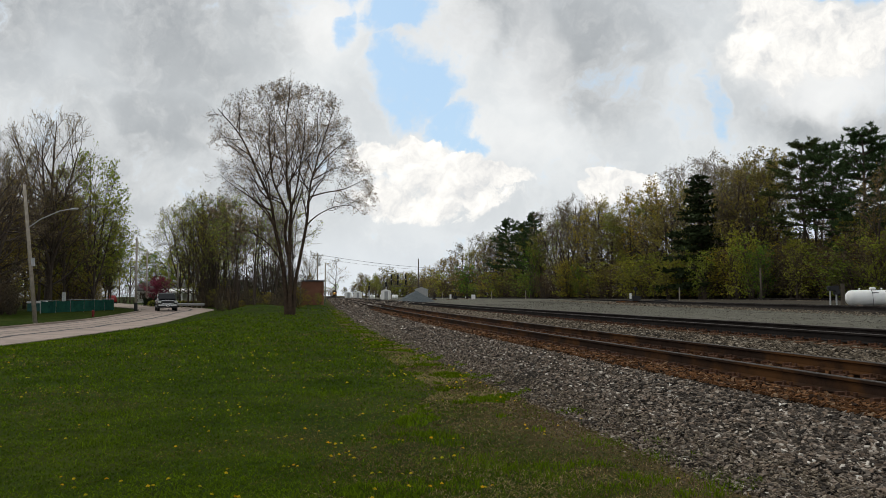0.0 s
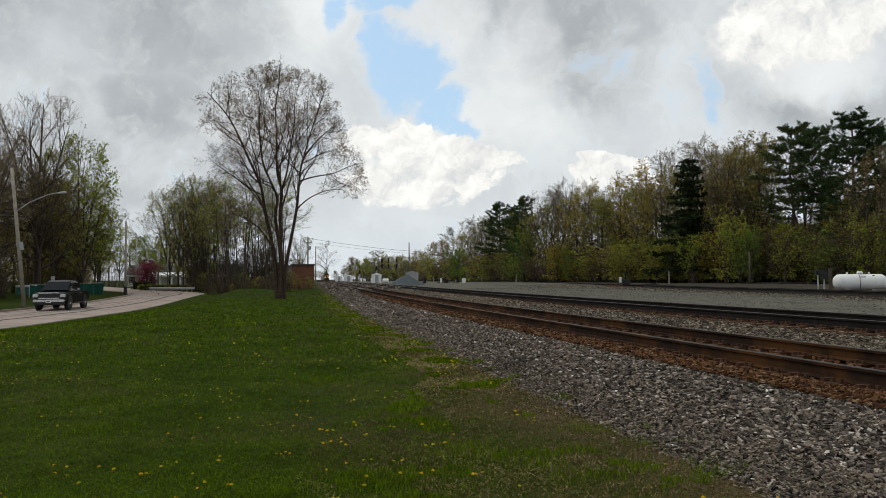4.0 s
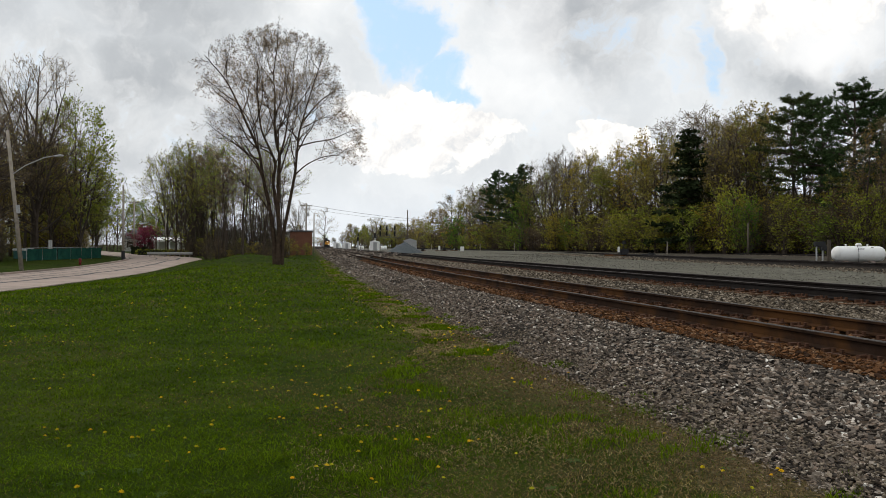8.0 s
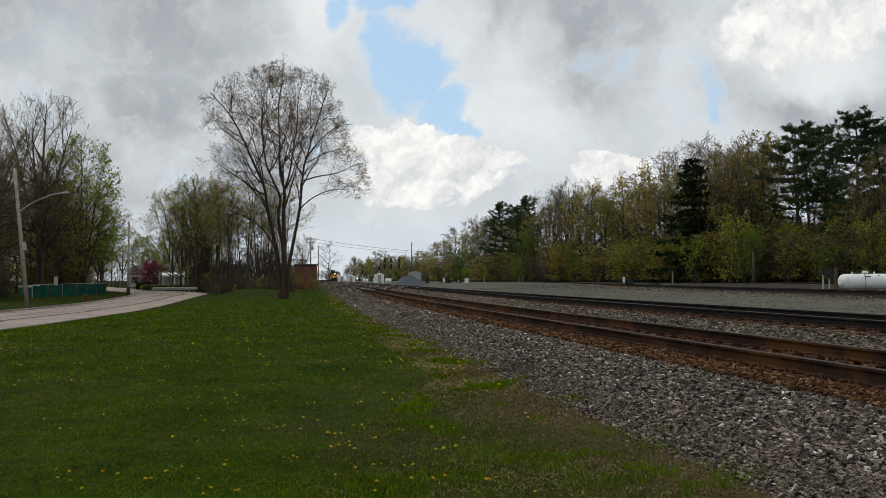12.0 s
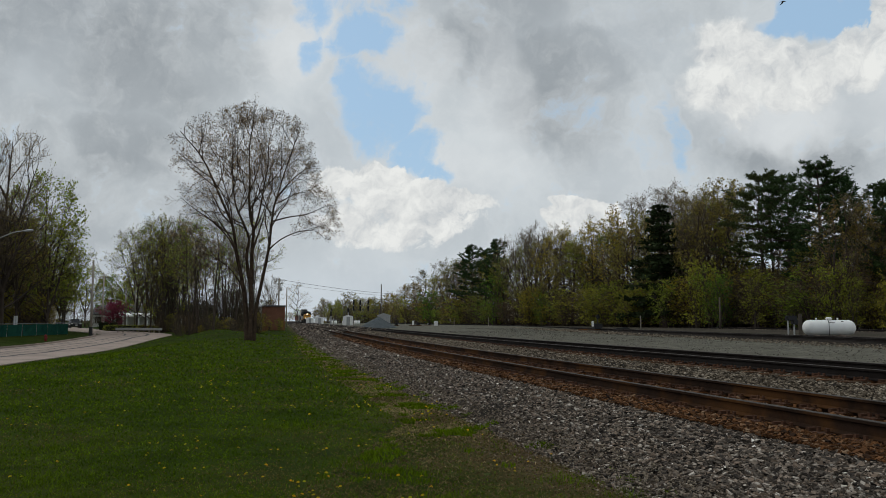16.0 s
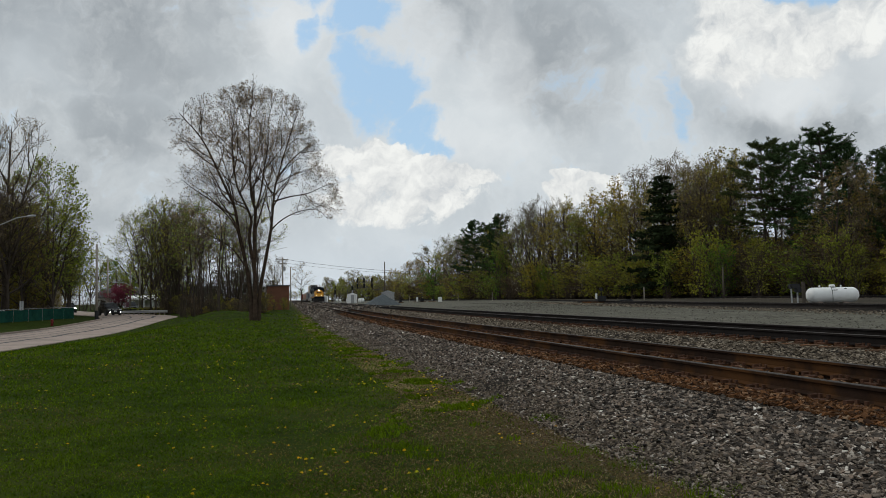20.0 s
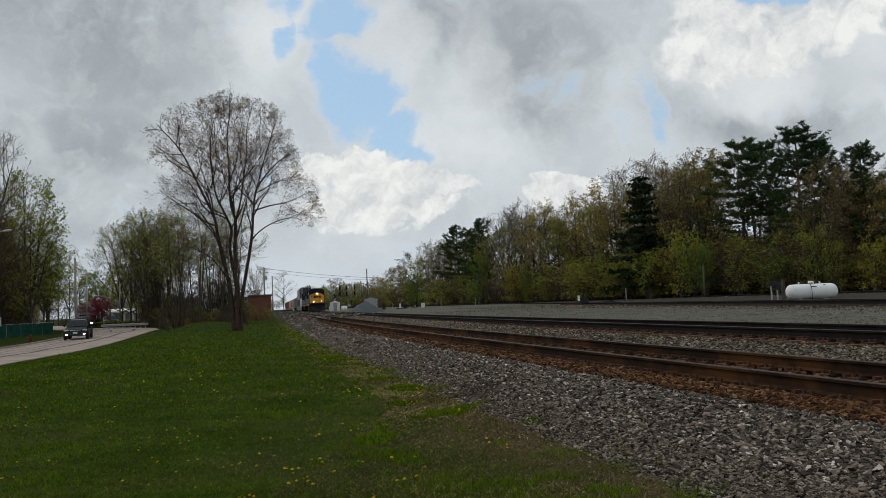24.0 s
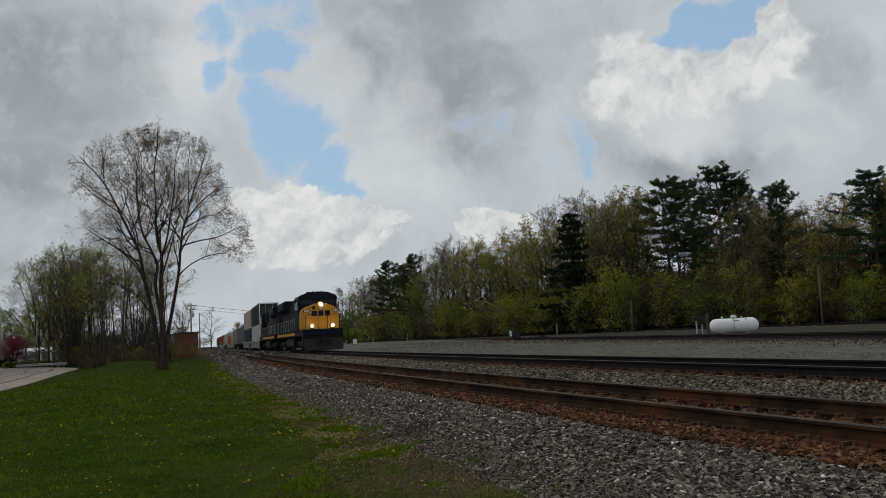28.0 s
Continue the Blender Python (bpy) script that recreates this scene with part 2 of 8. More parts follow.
def worn_verge(m):
    """Bare brown earth along the foot of the ballast, ragged, where the lawn gives out."""
    nt = m.node_tree
    b_ = nt.nodes["Principled BSDF"]
    src = b_.inputs["Base Color"].links[0].from_socket
    co = nt.nodes.new("ShaderNodeTexCoord").outputs["Object"]
    sp = nt.nodes.new("ShaderNodeSeparateXYZ")
    nt.links.new(co, sp.inputs[0])
    y = math_node(nt, "MINIMUM", sp.outputs[1], 51.0)
    past = math_node(nt, "MAXIMUM", math_node(nt, "SUBTRACT", sp.outputs[1], 51.0), 0.0)
    line = math_node(nt, "ADD", math_node(nt, "MULTIPLY", math_node(nt, "MULTIPLY", y, y), 0.000624), math_node(nt, "ADD", math_node(nt, "MULTIPLY", y, -0.2346), 5.873))
    line = math_node(nt, "ADD", line, math_node(nt, "MULTIPLY", past, -0.171))
    off = math_node(nt, "SUBTRACT", sp.outputs[0], line)
    rag = math_node(nt, "ADD", noise_node(nt, co, 0.55, 4.0, 0.6), math_node(nt, "MULTIPLY", noise_node(nt, co, 3.0, 4.0), 0.4))
    k = smooth(nt, math_node(nt, "ADD", off, math_node(nt, "MULTIPLY", rag, 3.6)), -1.5, 0.0)
    earth = ramp_node(nt, noise_node(nt, co, 22.0, 6.0, 0.7), [(0.34, (0.026, 0.019, 0.010)), (0.52, (0.085, 0.06, 0.032)), (0.68, (0.19, 0.135, 0.08))])
    nt.links.new(mix_node(nt, math_node(nt, "MULTIPLY", k, 0.75), src, earth), b_.inputs["Base Color"])


worn_verge(GRASS)
# base colour near black: the shade in the gaps between stones is painted in
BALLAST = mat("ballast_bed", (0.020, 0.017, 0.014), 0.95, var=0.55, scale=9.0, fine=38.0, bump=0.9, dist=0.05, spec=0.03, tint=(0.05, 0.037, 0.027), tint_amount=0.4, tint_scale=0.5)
GRAVEL = mat("yard_gravel", (0.108, 0.102, 0.080), 0.95, var=0.8, scale=2.2, fine=16.0, bump=0.9, dist=0.05, spec=0.1, tint=(0.085, 0.082, 0.062), tint_amount=0.65, tint_scale=0.3)
BACKLOT = mat("dark_yard_stone", (0.055, 0.047, 0.037), 0.95, var=0.55, scale=2.5, fine=14.0, bump=0.9, dist=0.05, spec=0.05, tint=(0.03, 0.03, 0.018), tint_amount=0.6, tint_scale=0.3)
ROAD = mat("road_concrete", (0.335, 0.265, 0.225), 0.9, var=0.16, scale=2.0, fine=70.0, bump=0.25, dist=0.01, tint=(0.22, 0.18, 0.155), tint_amount=0.7, tint_scale=0.35)
TAR = mat("tar_seam", (0.06, 0.055, 0.055), 0.8, var=0.3)
RAIL_DARK = mat("dark_rail", (0.013, 0.010, 0.009), 0.9, 0.0, var=0.4, scale=5, fine=90, bump=0.2, spec=0.1, tint=(0.02, 0.018, 0.017), tint_amount=0.6)
RAIL_RUST = mat("rusty_rail", (0.022, 0.013, 0.009), 0.9, 0.0, var=0.45, scale=5, fine=90, bump=0.2, spec=0.05, tint=(0.10, 0.044, 0.014), tint_amount=0.6, tint_scale=0.7)
RAIL_TOP = mat("worn_rail_head", (0.040, 0.033, 0.028), 0.7, 0.25, var=0.2, scale=3, fine=80)
TIE = mat("weathered_tie", (0.085, 0.055, 0.036), 0.95, var=0.5, scale=12, fine=90, bump=0.5, dist=0.02, spec=0.05, tint=(0.16, 0.066, 0.024), tint_amount=0.9, tint_scale=2.5, rand=0.25)
PLATE = mat("rusty_tie_plate", (0.075, 0.034, 0.018), 0.9, 0.0, var=0.4, scale=10, rand=0.2)
BARK = mat("grey_brown_bark", (0.062, 0.047, 0.036), 0.95, var=0.35, scale=5, fine=40, bump=0.6, dist=0.03)
BARK_BROWN = mat("brown_bark", (0.062, 0.043, 0.030), 0.95, var=0.4, scale=5, fine=40, bump=0.7, dist=0.03, spec=0.05, tint=(0.025, 0.019, 0.015), tint_amount=0.6, tint_scale=2.0)
TWIG = mat("bare_twigs", (0.16, 0.124, 0.082), 0.95, var=0.3, bump=0, spec=0.05, rand=0.35)
TWIG_BUD = mat("budding_twigs", (0.135, 0.108, 0.078), 0.95, var=0.3, bump=0, spec=0.05)
TWIG_DARK = mat("brown_twigs", (0.082, 0.062, 0.045), 0.95, var=0.3, bump=0, spec=0.05)
WOOD_POLE = mat("weathered_pole_wood", (0.28, 0.245, 0.20), 0.9, var=0.3, scale=4, fine=50, bump=0.3, rand=0.15, spec=0.1)
WOOD_DARK = mat("dark_weathered_wood", (0.105, 0.088, 0.07), 0.9, var=0.3, scale=4, fine=50, bump=0.3, rand=0.2, spec=0.05)
STEEL = mat("galvanised_steel", (0.36, 0.365, 0.36), 0.6, 0.25, var=0.12)
WHITE = mat("white_paint", (0.78, 0.78, 0.76), 0.45, var=0.05, scale=1.2, tint=(0.62, 0.61, 0.57), tint_amount=0.35)
BLACK = mat("black_paint", (0.022, 0.022, 0.023), 0.55, var=0.25)
BRICK = mat("red_brick", (0.20, 0.092, 0.058), 0.9, var=0.25, scale=1.0, fine=20)
DARKGREEN = mat("green_windscreen_cloth", (0.014, 0.060, 0.046), 0.9, var=0.4, scale=1.5, spec=0.03, tint=(0.02, 0.08, 0.05))
GLASS_DARK = mat("dark_glass", (0.010, 0.012, 0.014), 0.12, var=0.1, bump=0, spec=0.2)
RUBBER = mat("black_rubber", (0.018, 0.018, 0.018), 0.85, var=0.2)
CHROME = mat("chrome", (0.55, 0.55, 0.56), 0.22, 1.0, var=0.03, bump=0)


# ---- mesh helpers ----
def mesh_ob(name, verts, faces, material_, parent=None, label=""):
    me = bpy.data.meshes.new(name)
    me.from_pydata([tuple(v) for v in verts], [], [tuple(f) for f in faces])
    me.materials.append(material_)
    ob = new(name, me)
    ob.parent = parent
    return tagged(ob, label)


def fast_mesh(name, verts, tris, mats, mat_index=None):
    """A mesh out of numpy arrays of vertices and triangles."""
    me = bpy.data.meshes.new(name)
    n = len(tris)
    me.vertices.add(len(verts))
    me.vertices.foreach_set("co", np.asarray(verts, np.float32).ravel())
    me.loops.add(3 * n)
    me.loops.foreach_set("vertex_index", np.asarray(tris, np.int32).ravel())
    me.polygons.add(n)
    me.polygons.foreach_set("loop_start", np.arange(0, 3 * n, 3, dtype=np.int32))
    for m in mats:
        me.materials.append(m)
    if mat_index is not None:
        me.polygons.foreach_set("material_index", np.asarray(mat_index, np.int32))
    me.update(calc_edges=True)
    me.shade_flat()
    return me


def part(name, bm, material_, parent=None, label="", smooth_it=False):
    me = bpy.data.meshes.new(name)
    bm.to_mesh(me)
    bm.free()
    me.materials.append(material_)
    if smooth_it:
        for p in me.polygons:
            p.use_smooth = True
    ob = new(name, me)
    ob.parent = parent
    return tagged(ob, label)


def thing(name, label, category, m=None, group="", kind=""):
    ob = tagged(new(name), label, category, group, kind)
    if m is not None:
        ob.matrix_world = m
    return ob


def box_bm(sx, sy, sz, m=None, bevel=0.0, bm=None):
    """A box sx by sy by sz that stands on z = 0 round the origin, with rounded edges."""
    own = bmesh.new()
    bmesh.ops.create_cube(own, size=1.0, matrix=Matrix.Translation((0, 0, sz / 2)) @ Matrix.Diagonal((sx, sy, sz, 1)))
    if bevel:
        bmesh.ops.bevel(own, geom=own.edges[:], offset=bevel, segments=2, affect="EDGES", clamp_overlap=True)
    if m is not None:
        own.transform(m)
    if bm is None:
        return own
    tmp = bpy.data.meshes.new("tmp")
    own.to_mesh(tmp)
    own.free()
    bm.from_mesh(tmp)
    bpy.data.meshes.remove(tmp)
    return bm


def cyl_bm(r1, r2, h, m=None, seg=12, bm=None, bevel=0.0):
    own = bmesh.new()
    bmesh.ops.create_cone(own, cap_ends=True, segments=seg, radius1=r1, radius2=r2, depth=h, matrix=Matrix.Translation((0, 0, h / 2)))
    if bevel:
        es = [e for e in own.edges if abs(e.verts[0].co.z - e.verts[1].co.z) < 1e-6]
        bmesh.ops.bevel(own, geom=es, offset=bevel, segments=2, affect="EDGES", clamp_overlap=True)
    if m is not None:
        own.transform(m)
    if bm is None:
        return own
    tmp = bpy.data.meshes.new("tmp")
    own.to_mesh(tmp)
    own.free()
    bm.from_mesh(tmp)
    bpy.data.meshes.remove(tmp)
    return bm


def tube_bm(points, radius, seg=6, bm=None):
    """A round bar along points."""
    bm = bm or bmesh.new()
    pts = [Vector(p) for p in points]
    rings = []
    for i, p in enumerate(pts):
        d = (pts[min(i + 1, len(pts) - 1)] - pts[max(i - 1, 0)]).normalized()
        a = d.cross(Vector((0, 0, 1)) if abs(d.z) < 0.9 else Vector((1, 0, 0))).normalized()
        b = d.cross(a)
        rings.append([bm.verts.new(p + radius * (math.cos(2 * math.pi * k / seg) * a + math.sin(2 * math.pi * k / seg) * b)) for k in range(seg)])
    for r, q in zip(rings, rings[1:]):
        for k in range(seg):
            bm.faces.new((r[k], r[(k + 1) % seg], q[(k + 1) % seg], q[k]))
    bm.faces.new(rings[0][::-1])
    bm.faces.new(rings[-1])
    return bm


def prism_bm(outline, length, bevel=0.0, axis="x"):
    """An outline in (y, z) drawn out by length along x, about the middle."""
    bm = bmesh.new()
    a = [bm.verts.new((-length / 2, y, z)) for y, z in outline]
    b = [bm.verts.new((length / 2, y, z)) for y, z in outline]
    bm.faces.new(a[::-1])
    bm.faces.new(b)
    n = len(a)
    for i in range(n):
        bm.faces.new((a[i], a[(i + 1) % n], b[(i + 1) % n], b[i]))
    bmesh.ops.recalc_face_normals(bm, faces=bm.faces[:])
    if bevel:
        bmesh.ops.bevel(bm, geom=bm.edges[:], offset=bevel, segments=2, affect="EDGES", clamp_overlap=True)
    if axis == "y":
        bm.transform(Matrix.Rotation(radians(90), 4, "Z"))
    return bm

# ---- the lie of the land: near track, second track, yard, road ----
RAIL_Z, RAIL2_Z, GAUGE = 0.57, 0.73, 1.51


def track_x(y):
    """Where the nearest rail runs: a gentle bend, then straight."""
    y0 = max(y, -40.0)
    if y0 < 51:
        return 5.873 - 0.2346 * y0 + 0.000624 * y0 * y0 + (y - y0) * -0.2845
    return -4.469 - 0.171 * (y - 51)


def track_slope(y):
    return -0.2346 + 0.001248 * max(-40.0, y) if y < 51 else -0.171


def track_at(y, off):
    """A point off metres to the right of the nearest rail, and the heading there."""
    s = track_slope(y)
    k = 1 / math.sqrt(1 + s * s)
    return track_x(y) + off * k, y - off * s * k, math.atan2(-s, 1.0)


def offset_of(x, y):
    s = track_slope(y)
    return (x - track_x(y)) / math.sqrt(1 + s * s)


def step(v, a, b):
    t = min(1.0, max(0.0, (v - a) / (b - a)))
    return t * t * (3 - 2 * t)


ROAD_RIGHT = [(-12.0, -110), (-15.6, -40), (-17.6, 0), (-18.6, 25), (-19.0, 34.5), (-19.6, 40.7), (-20.3, 47), (-21.4, 56), (-23.5, 68), (-27.1, 86), (-28.8, 93.3), (-32.2, 101), (-37.4, 109), (-43.3, 117), (-49.5, 127), (-63.2, 152), (-73, 170), (-110, 240)]
ROAD_LEFT = [(-23.0, -110), (-25.2, -40), (-26.4, 0), (-27.2, 25), (-27.6, 34.5), (-28.0, 40), (-28.5, 47), (-29.2, 56), (-29.9, 66), (-33.2, 82), (-35.8, 89), (-39.0, 96.5), (-46.2, 108), (-53, 119.5), (-60, 132), (-73, 154), (-84, 173), (-121, 245)]


def road_edge(y):
    """The near edge of the road: how far to the side it lies."""
    for (x0, y0), (x1, y1) in zip(ROAD_RIGHT, ROAD_RIGHT[1:]):
        if y <= y1:
            return x0 + (x1 - x0) * (y - y0) / (y1 - y0)
    return -110.0


def road_level(y):
    return -0.55 + 0.38 * step(y, 48, 88) + 0.20 * step(y, 85, 135)


def ground_z(x, y):
    o = offset_of(x, y)
    z = 0.40 * step(o, 1.0, 6.0)
    z += 0.27 * step(o, 24.0, 40.0) * step(y, -60, 60) * (1 - step(y, 120, 260))
    z += 0.75 * math.exp(-(((x + 19.0) / 4.0) ** 2 + ((y - 73) / 5.0) ** 2))
    z += 0.025 * noise.noise((x * 0.25, y * 0.25, 0)) * (1 - step(o, -3.4, -2.2))
    left = road_edge(y) - x
    k = step(left, -6.5, -0.2)
    return z * (1 - k) + k * (road_level(y) - 0.05 + 0.16 * step(left, 8.0, 10.5))


def grid_lines(lo, hi, near, fine, grow):
    out, v, d = [near], near, fine
    while v < hi:
        v += d
        d *= grow
        out.append(min(v, hi))
    v, d = near, fine
    while v > lo:
        v -= d
        d *= grow
        out.insert(0, max(v, lo))
    return out


xs, ys = grid_lines(-2500, 2500, -8, 0.9, 1.045), grid_lines(-900, 3500, 20, 1.1, 1.04)
gv = [(x, y, ground_z(x, y)) for y in ys for x in xs]
nx = len(xs)
gf = [(j * nx + i, j * nx + i + 1, (j + 1) * nx + i + 1, (j + 1) * nx + i) for j in range(len(ys) - 1) for i in range(nx - 1)]
ground = tagged(mesh_ob("ground", gv, gf, GRASS), "green mown lawn with worn brown patches", "ground", kind="structure")
for p in ground.data.polygons:
    p.use_smooth = True


def strip(name, rows, ylist, material_, label, category):
    """A long bed along the track: rows of (offset, height), one section at each y."""
    v, f, n = [], [], len(rows)
    for j, y in enumerate(ylist):
        for k, (o, z) in enumerate(rows):
            wob = 0.22 * noise.noise((y * 0.35, k * 3.1, 1.7)) if k in (0, 1) else 0.0
            x, yy, _ = track_at(y, o + wob)
            v.append((x, yy, z + 0.03 * noise.noise((x * 1.3, y * 1.3, 0)) * (0 < k < n - 1)))
    for j in range(len(ylist) - 1):
        for k in range(n - 1):
            f.append((j * n + k, j * n + k + 1, (j + 1) * n + k + 1, (j + 1) * n + k))
    ob = tagged(mesh_ob(name, v, f, material_), label, category, kind="structure")
    for p in ob.data.polygons:
        p.use_smooth = True
    return ob


far_ys = [-60 + i * 1.0 for i in range(200)] + [140 + 6 * i for i in range(60)] + [520, 600, 700, 850, 1000]
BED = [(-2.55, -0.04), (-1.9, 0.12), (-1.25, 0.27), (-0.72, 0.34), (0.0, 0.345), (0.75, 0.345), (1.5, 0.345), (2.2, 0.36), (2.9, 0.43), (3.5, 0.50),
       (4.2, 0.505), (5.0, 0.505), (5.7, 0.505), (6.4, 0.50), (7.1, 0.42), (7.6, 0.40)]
# its dark colour stands in for shade between the paler stones strewn on it
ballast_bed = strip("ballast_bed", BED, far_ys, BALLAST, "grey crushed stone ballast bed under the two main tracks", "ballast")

# gravel yard between the main tracks and the far tracks
yard_v, yard_f = [], []
YARD = [(-60, 46), (0, 45), (40, 44), (70, 43), (95, 40), (130, 35.5), (180, 28), (240, 18), (310, 3), (450, -32)]


def yard_edge(y):
    for (y0, x0), (y1, x1) in zip(YARD, YARD[1:]):
        if y <= y1:
            return x0 + (x1 - x0) * (y - y0) / (y1 - y0)
    return YARD[-1][1]


def yard_z(x, y):
    return max(ground_z(x, y) + 0.012, 0.44) + 0.03 * noise.noise((x * 0.5, y * 0.5, 4))


yy_list = [-60 + 2.5 * i for i in range(190)]
for y in yy_list:
    x0 = track_at(y, 7.3)[0]
    x1 = yard_edge(y)
    for k in range(13):
        x = x0 + (x1 - x0) * k / 12
        yard_v.append((x, y, (max(ground_z(x, y) + 0.012, 0.44) if k else 0.44) + 0.03 * noise.noise((x * 0.5, y * 0.5, 4)) - (0.05 if k in (0, 12) else 0)))
for j in range(len(yy_list) - 1):
    for k in range(12):
        a = j * 13 + k
        yard_f.append((a, a + 1, a + 14, a + 13))
yard = tagged(mesh_ob("gravel_yard", yard_v, yard_f, GRAVEL), "pale grey gravel service road beside the tracks", "gravel", kind="structure")
for p in yard.data.polygons:
    p.use_smooth = True

# ---- road: comes along the lawn, then bends away to the left ----
def spline(pts, n=8):
    out = []
    P = [Vector((*p, 0.0)) if len(p) == 2 else Vector(p) for p in pts]
    for i in range(len(P) - 1):
        p0, p1, p2, p3 = P[max(i - 1, 0)], P[i], P[i + 1], P[min(i + 2, len(P) - 1)]
        for k in range(n):
            t = k / n
            out.append(0.5 * (2 * p1 + (p2 - p0) * t + (2 * p0 - 5 * p1 + 4 * p2 - p3) * t * t + (3 * p1 - p0 - 3 * p2 + p3) * t ** 3))
    out.append(P[-1])
    return out


def road_z(p):
    return road_level(p.y)


def ribbon(name, line, offs, dz, material_, label, category, kind="structure", parent=None, zfun=None):
    v, f, n = [], [], len(offs)
    for i, p in enumerate(line):
        d = (line[min(i + 1, len(line) - 1)] - line[max(i - 1, 0)]).normalized()
        r = Vector((d.y, -d.x, 0))
        for o, h in offs:
            q = p + r * o
            v.append((q.x, q.y, (zfun or road_z)(p) + dz + h))
    for i in range(len(line) - 1):
        for k in range(n - 1):
            a = i * n + k
            f.append((a, a + 1, a + n + 1, a + n))
    ob = mesh_ob(name, v, f, material_, parent)
    return tagged(ob, label, category if parent is None else "", kind=kind if parent is None else "")


ROAD_R, ROAD_L = spline(ROAD_RIGHT, 5), spline(ROAD_LEFT, 5)


def road_point(i, k):
    """A point of the road: station i, share k of the way from its near to its far edge."""
    p = ROAD_R[i].lerp(ROAD_L[i], k)
    return Vector((p.x, p.y, road_z(p) + 0.06 * (1 - (2 * k - 1) ** 2)))


def road_strip(name, k0, k1, i0, i1, dz, material_, parent=None, wobble=0.0):
    v, f = [], []
    for i in range(i0, i1):
        w = wobble * noise.noise((i * 0.37, k0 * 40, 0.3))
        v += [road_point(i, k0 + w) + Vector((0, 0, dz)), road_point(i, k1 + w) + Vector((0, 0, dz))]
    f = [(2 * j, 2 * j + 1, 2 * j + 3, 2 * j + 2) for j in range(i1 - i0 - 1)]
    return mesh_ob(name, v, f, material_, parent)


NR = len(ROAD_R)
rv, rf = [], []
for i in range(NR):
    rv.append(road_point(i, 0.0) - Vector((0, 0, 0.3)))
    rv += [road_point(i, k / 8) for k in range(9)]
    rv.append(road_point(i, 1.0) - Vector((0, 0, 0.3)))
for i in range(NR - 1):
    rf += [(i * 11 + k, i * 11 + k + 1, i * 11 + k + 12, i * 11 + k + 11) for k in range(10)]
road = tagged(mesh_ob("road", rv, rf, ROAD), "pale worn concrete road with dark tar seams", "road", kind="structure")
for k, w, a, b in ((0.30, 0.042, 10, NR - 12), (0.62, 0.022, 10, 62), (0.84, 0.026, 8, 44), (0.48, 0.012, 20, 50)):
    tagged(road_strip("tar_seam", k, k + w, a, b, 0.006, TAR, road, 0.05), "black tar seam")
for i in range(14, 70, 3):
    # cross joints
    a, b = road_point(i, 0.03) + Vector((0, 0, 0.005)), road_point(i, 0.97) + Vector((0, 0, 0.005))
    mid = road_point(i, 0.5) + Vector((0, 0, 0.006))
    t = (road_point(i + 1, 0.5) - road_point(i, 0.5)).normalized() * 0.03
    mesh_ob("cross_joint", [a - t, a + t, mid + t, mid - t, b + t, b - t], [(0, 1, 2, 3), (3, 2, 4, 5)], TAR, road)
kv, kf = [], []
for i in range(12, 66):
    p, q = road_point(i, 1.0), road_point(i, 1.03)
    kv += [p - Vector((0, 0, 0.1)), p + Vector((0, 0, 0.13)), q + Vector((0, 0, 0.13)), q - Vector((0, 0, 0.1))]
kf = [(4 * j + k, 4 * j + (k + 1) % 4, 4 * j + 4 + (k + 1) % 4, 4 * j + 4 + k) for j in range(53) for k in range(4)]
tagged(mesh_ob("kerb", kv, kf, ROAD), "pale concrete kerb along the far side of the road", "kerb", kind="structure")

# ---- tracks ----
RAIL_PROFILE = [(-0.07, 0.0), (-0.07, 0.012), (-0.012, 0.035), (-0.01, 0.125), (-0.037, 0.137), (-0.037, 0.165), (-0.028, 0.172),
                (0.028, 0.172), (0.037, 0.165), (0.037, 0.137), (0.01, 0.125), (0.012, 0.035), (0.07, 0.012), (0.07, 0.0)]


def rail_along(pts, z, parent, label, side=None):
    """One rail along points in plan (z: top of the rail), with a worn bright strip on its head."""
    v, f, mi, n = [], [], [], len(RAIL_PROFILE)
    for i, p in enumerate(pts):
        d = (pts[min(i + 1, len(pts) - 1)] - pts[max(i - 1, 0)]).normalized()
        r = Vector((d.y, -d.x, 0))
        for a, h in RAIL_PROFILE:
            q = p + r * a
            v.append((q.x, q.y, z - 0.172 + h))
    for i in range(len(pts) - 1):
        for k in range(n):
            k2 = (k + 1) % n
            f.append((i * n + k, i * n + k2, (i + 1) * n + k2, (i + 1) * n + k))
            mi.append(1 if k in (5, 6, 7) else 0)
    ob = mesh_ob("rail", v, f, side or RAIL_DARK, parent, label)
    ob.data.materials.append(RAIL_TOP)
    ob.data.polygons.foreach_set("material_index", mi)
    return ob


track_ys = [-50 + 2.0 * i for i in range(100)] + [150 + 8.0 * i for i in range(50)] + [560, 640, 760, 900, 1000]


def main_track(off, z, label):
    t = thing("railway_track", label, "railway track", group="main tracks")
    for k in (0, 1):
        pts = [Vector((*track_at(y, off + k * GAUGE)[:2], 0)) for y in track_ys]
        rail_along(pts, z, t, "rust-brown rail with a worn shiny head", RAIL_RUST if off == 0 else None)
    return t


TRACK_NEAR = main_track(0.0, RAIL_Z, "rusty main track on weathered timber ties")
TRACK_SECOND = main_track(4.142, RAIL2_Z, "second main track with dark rusty rails")

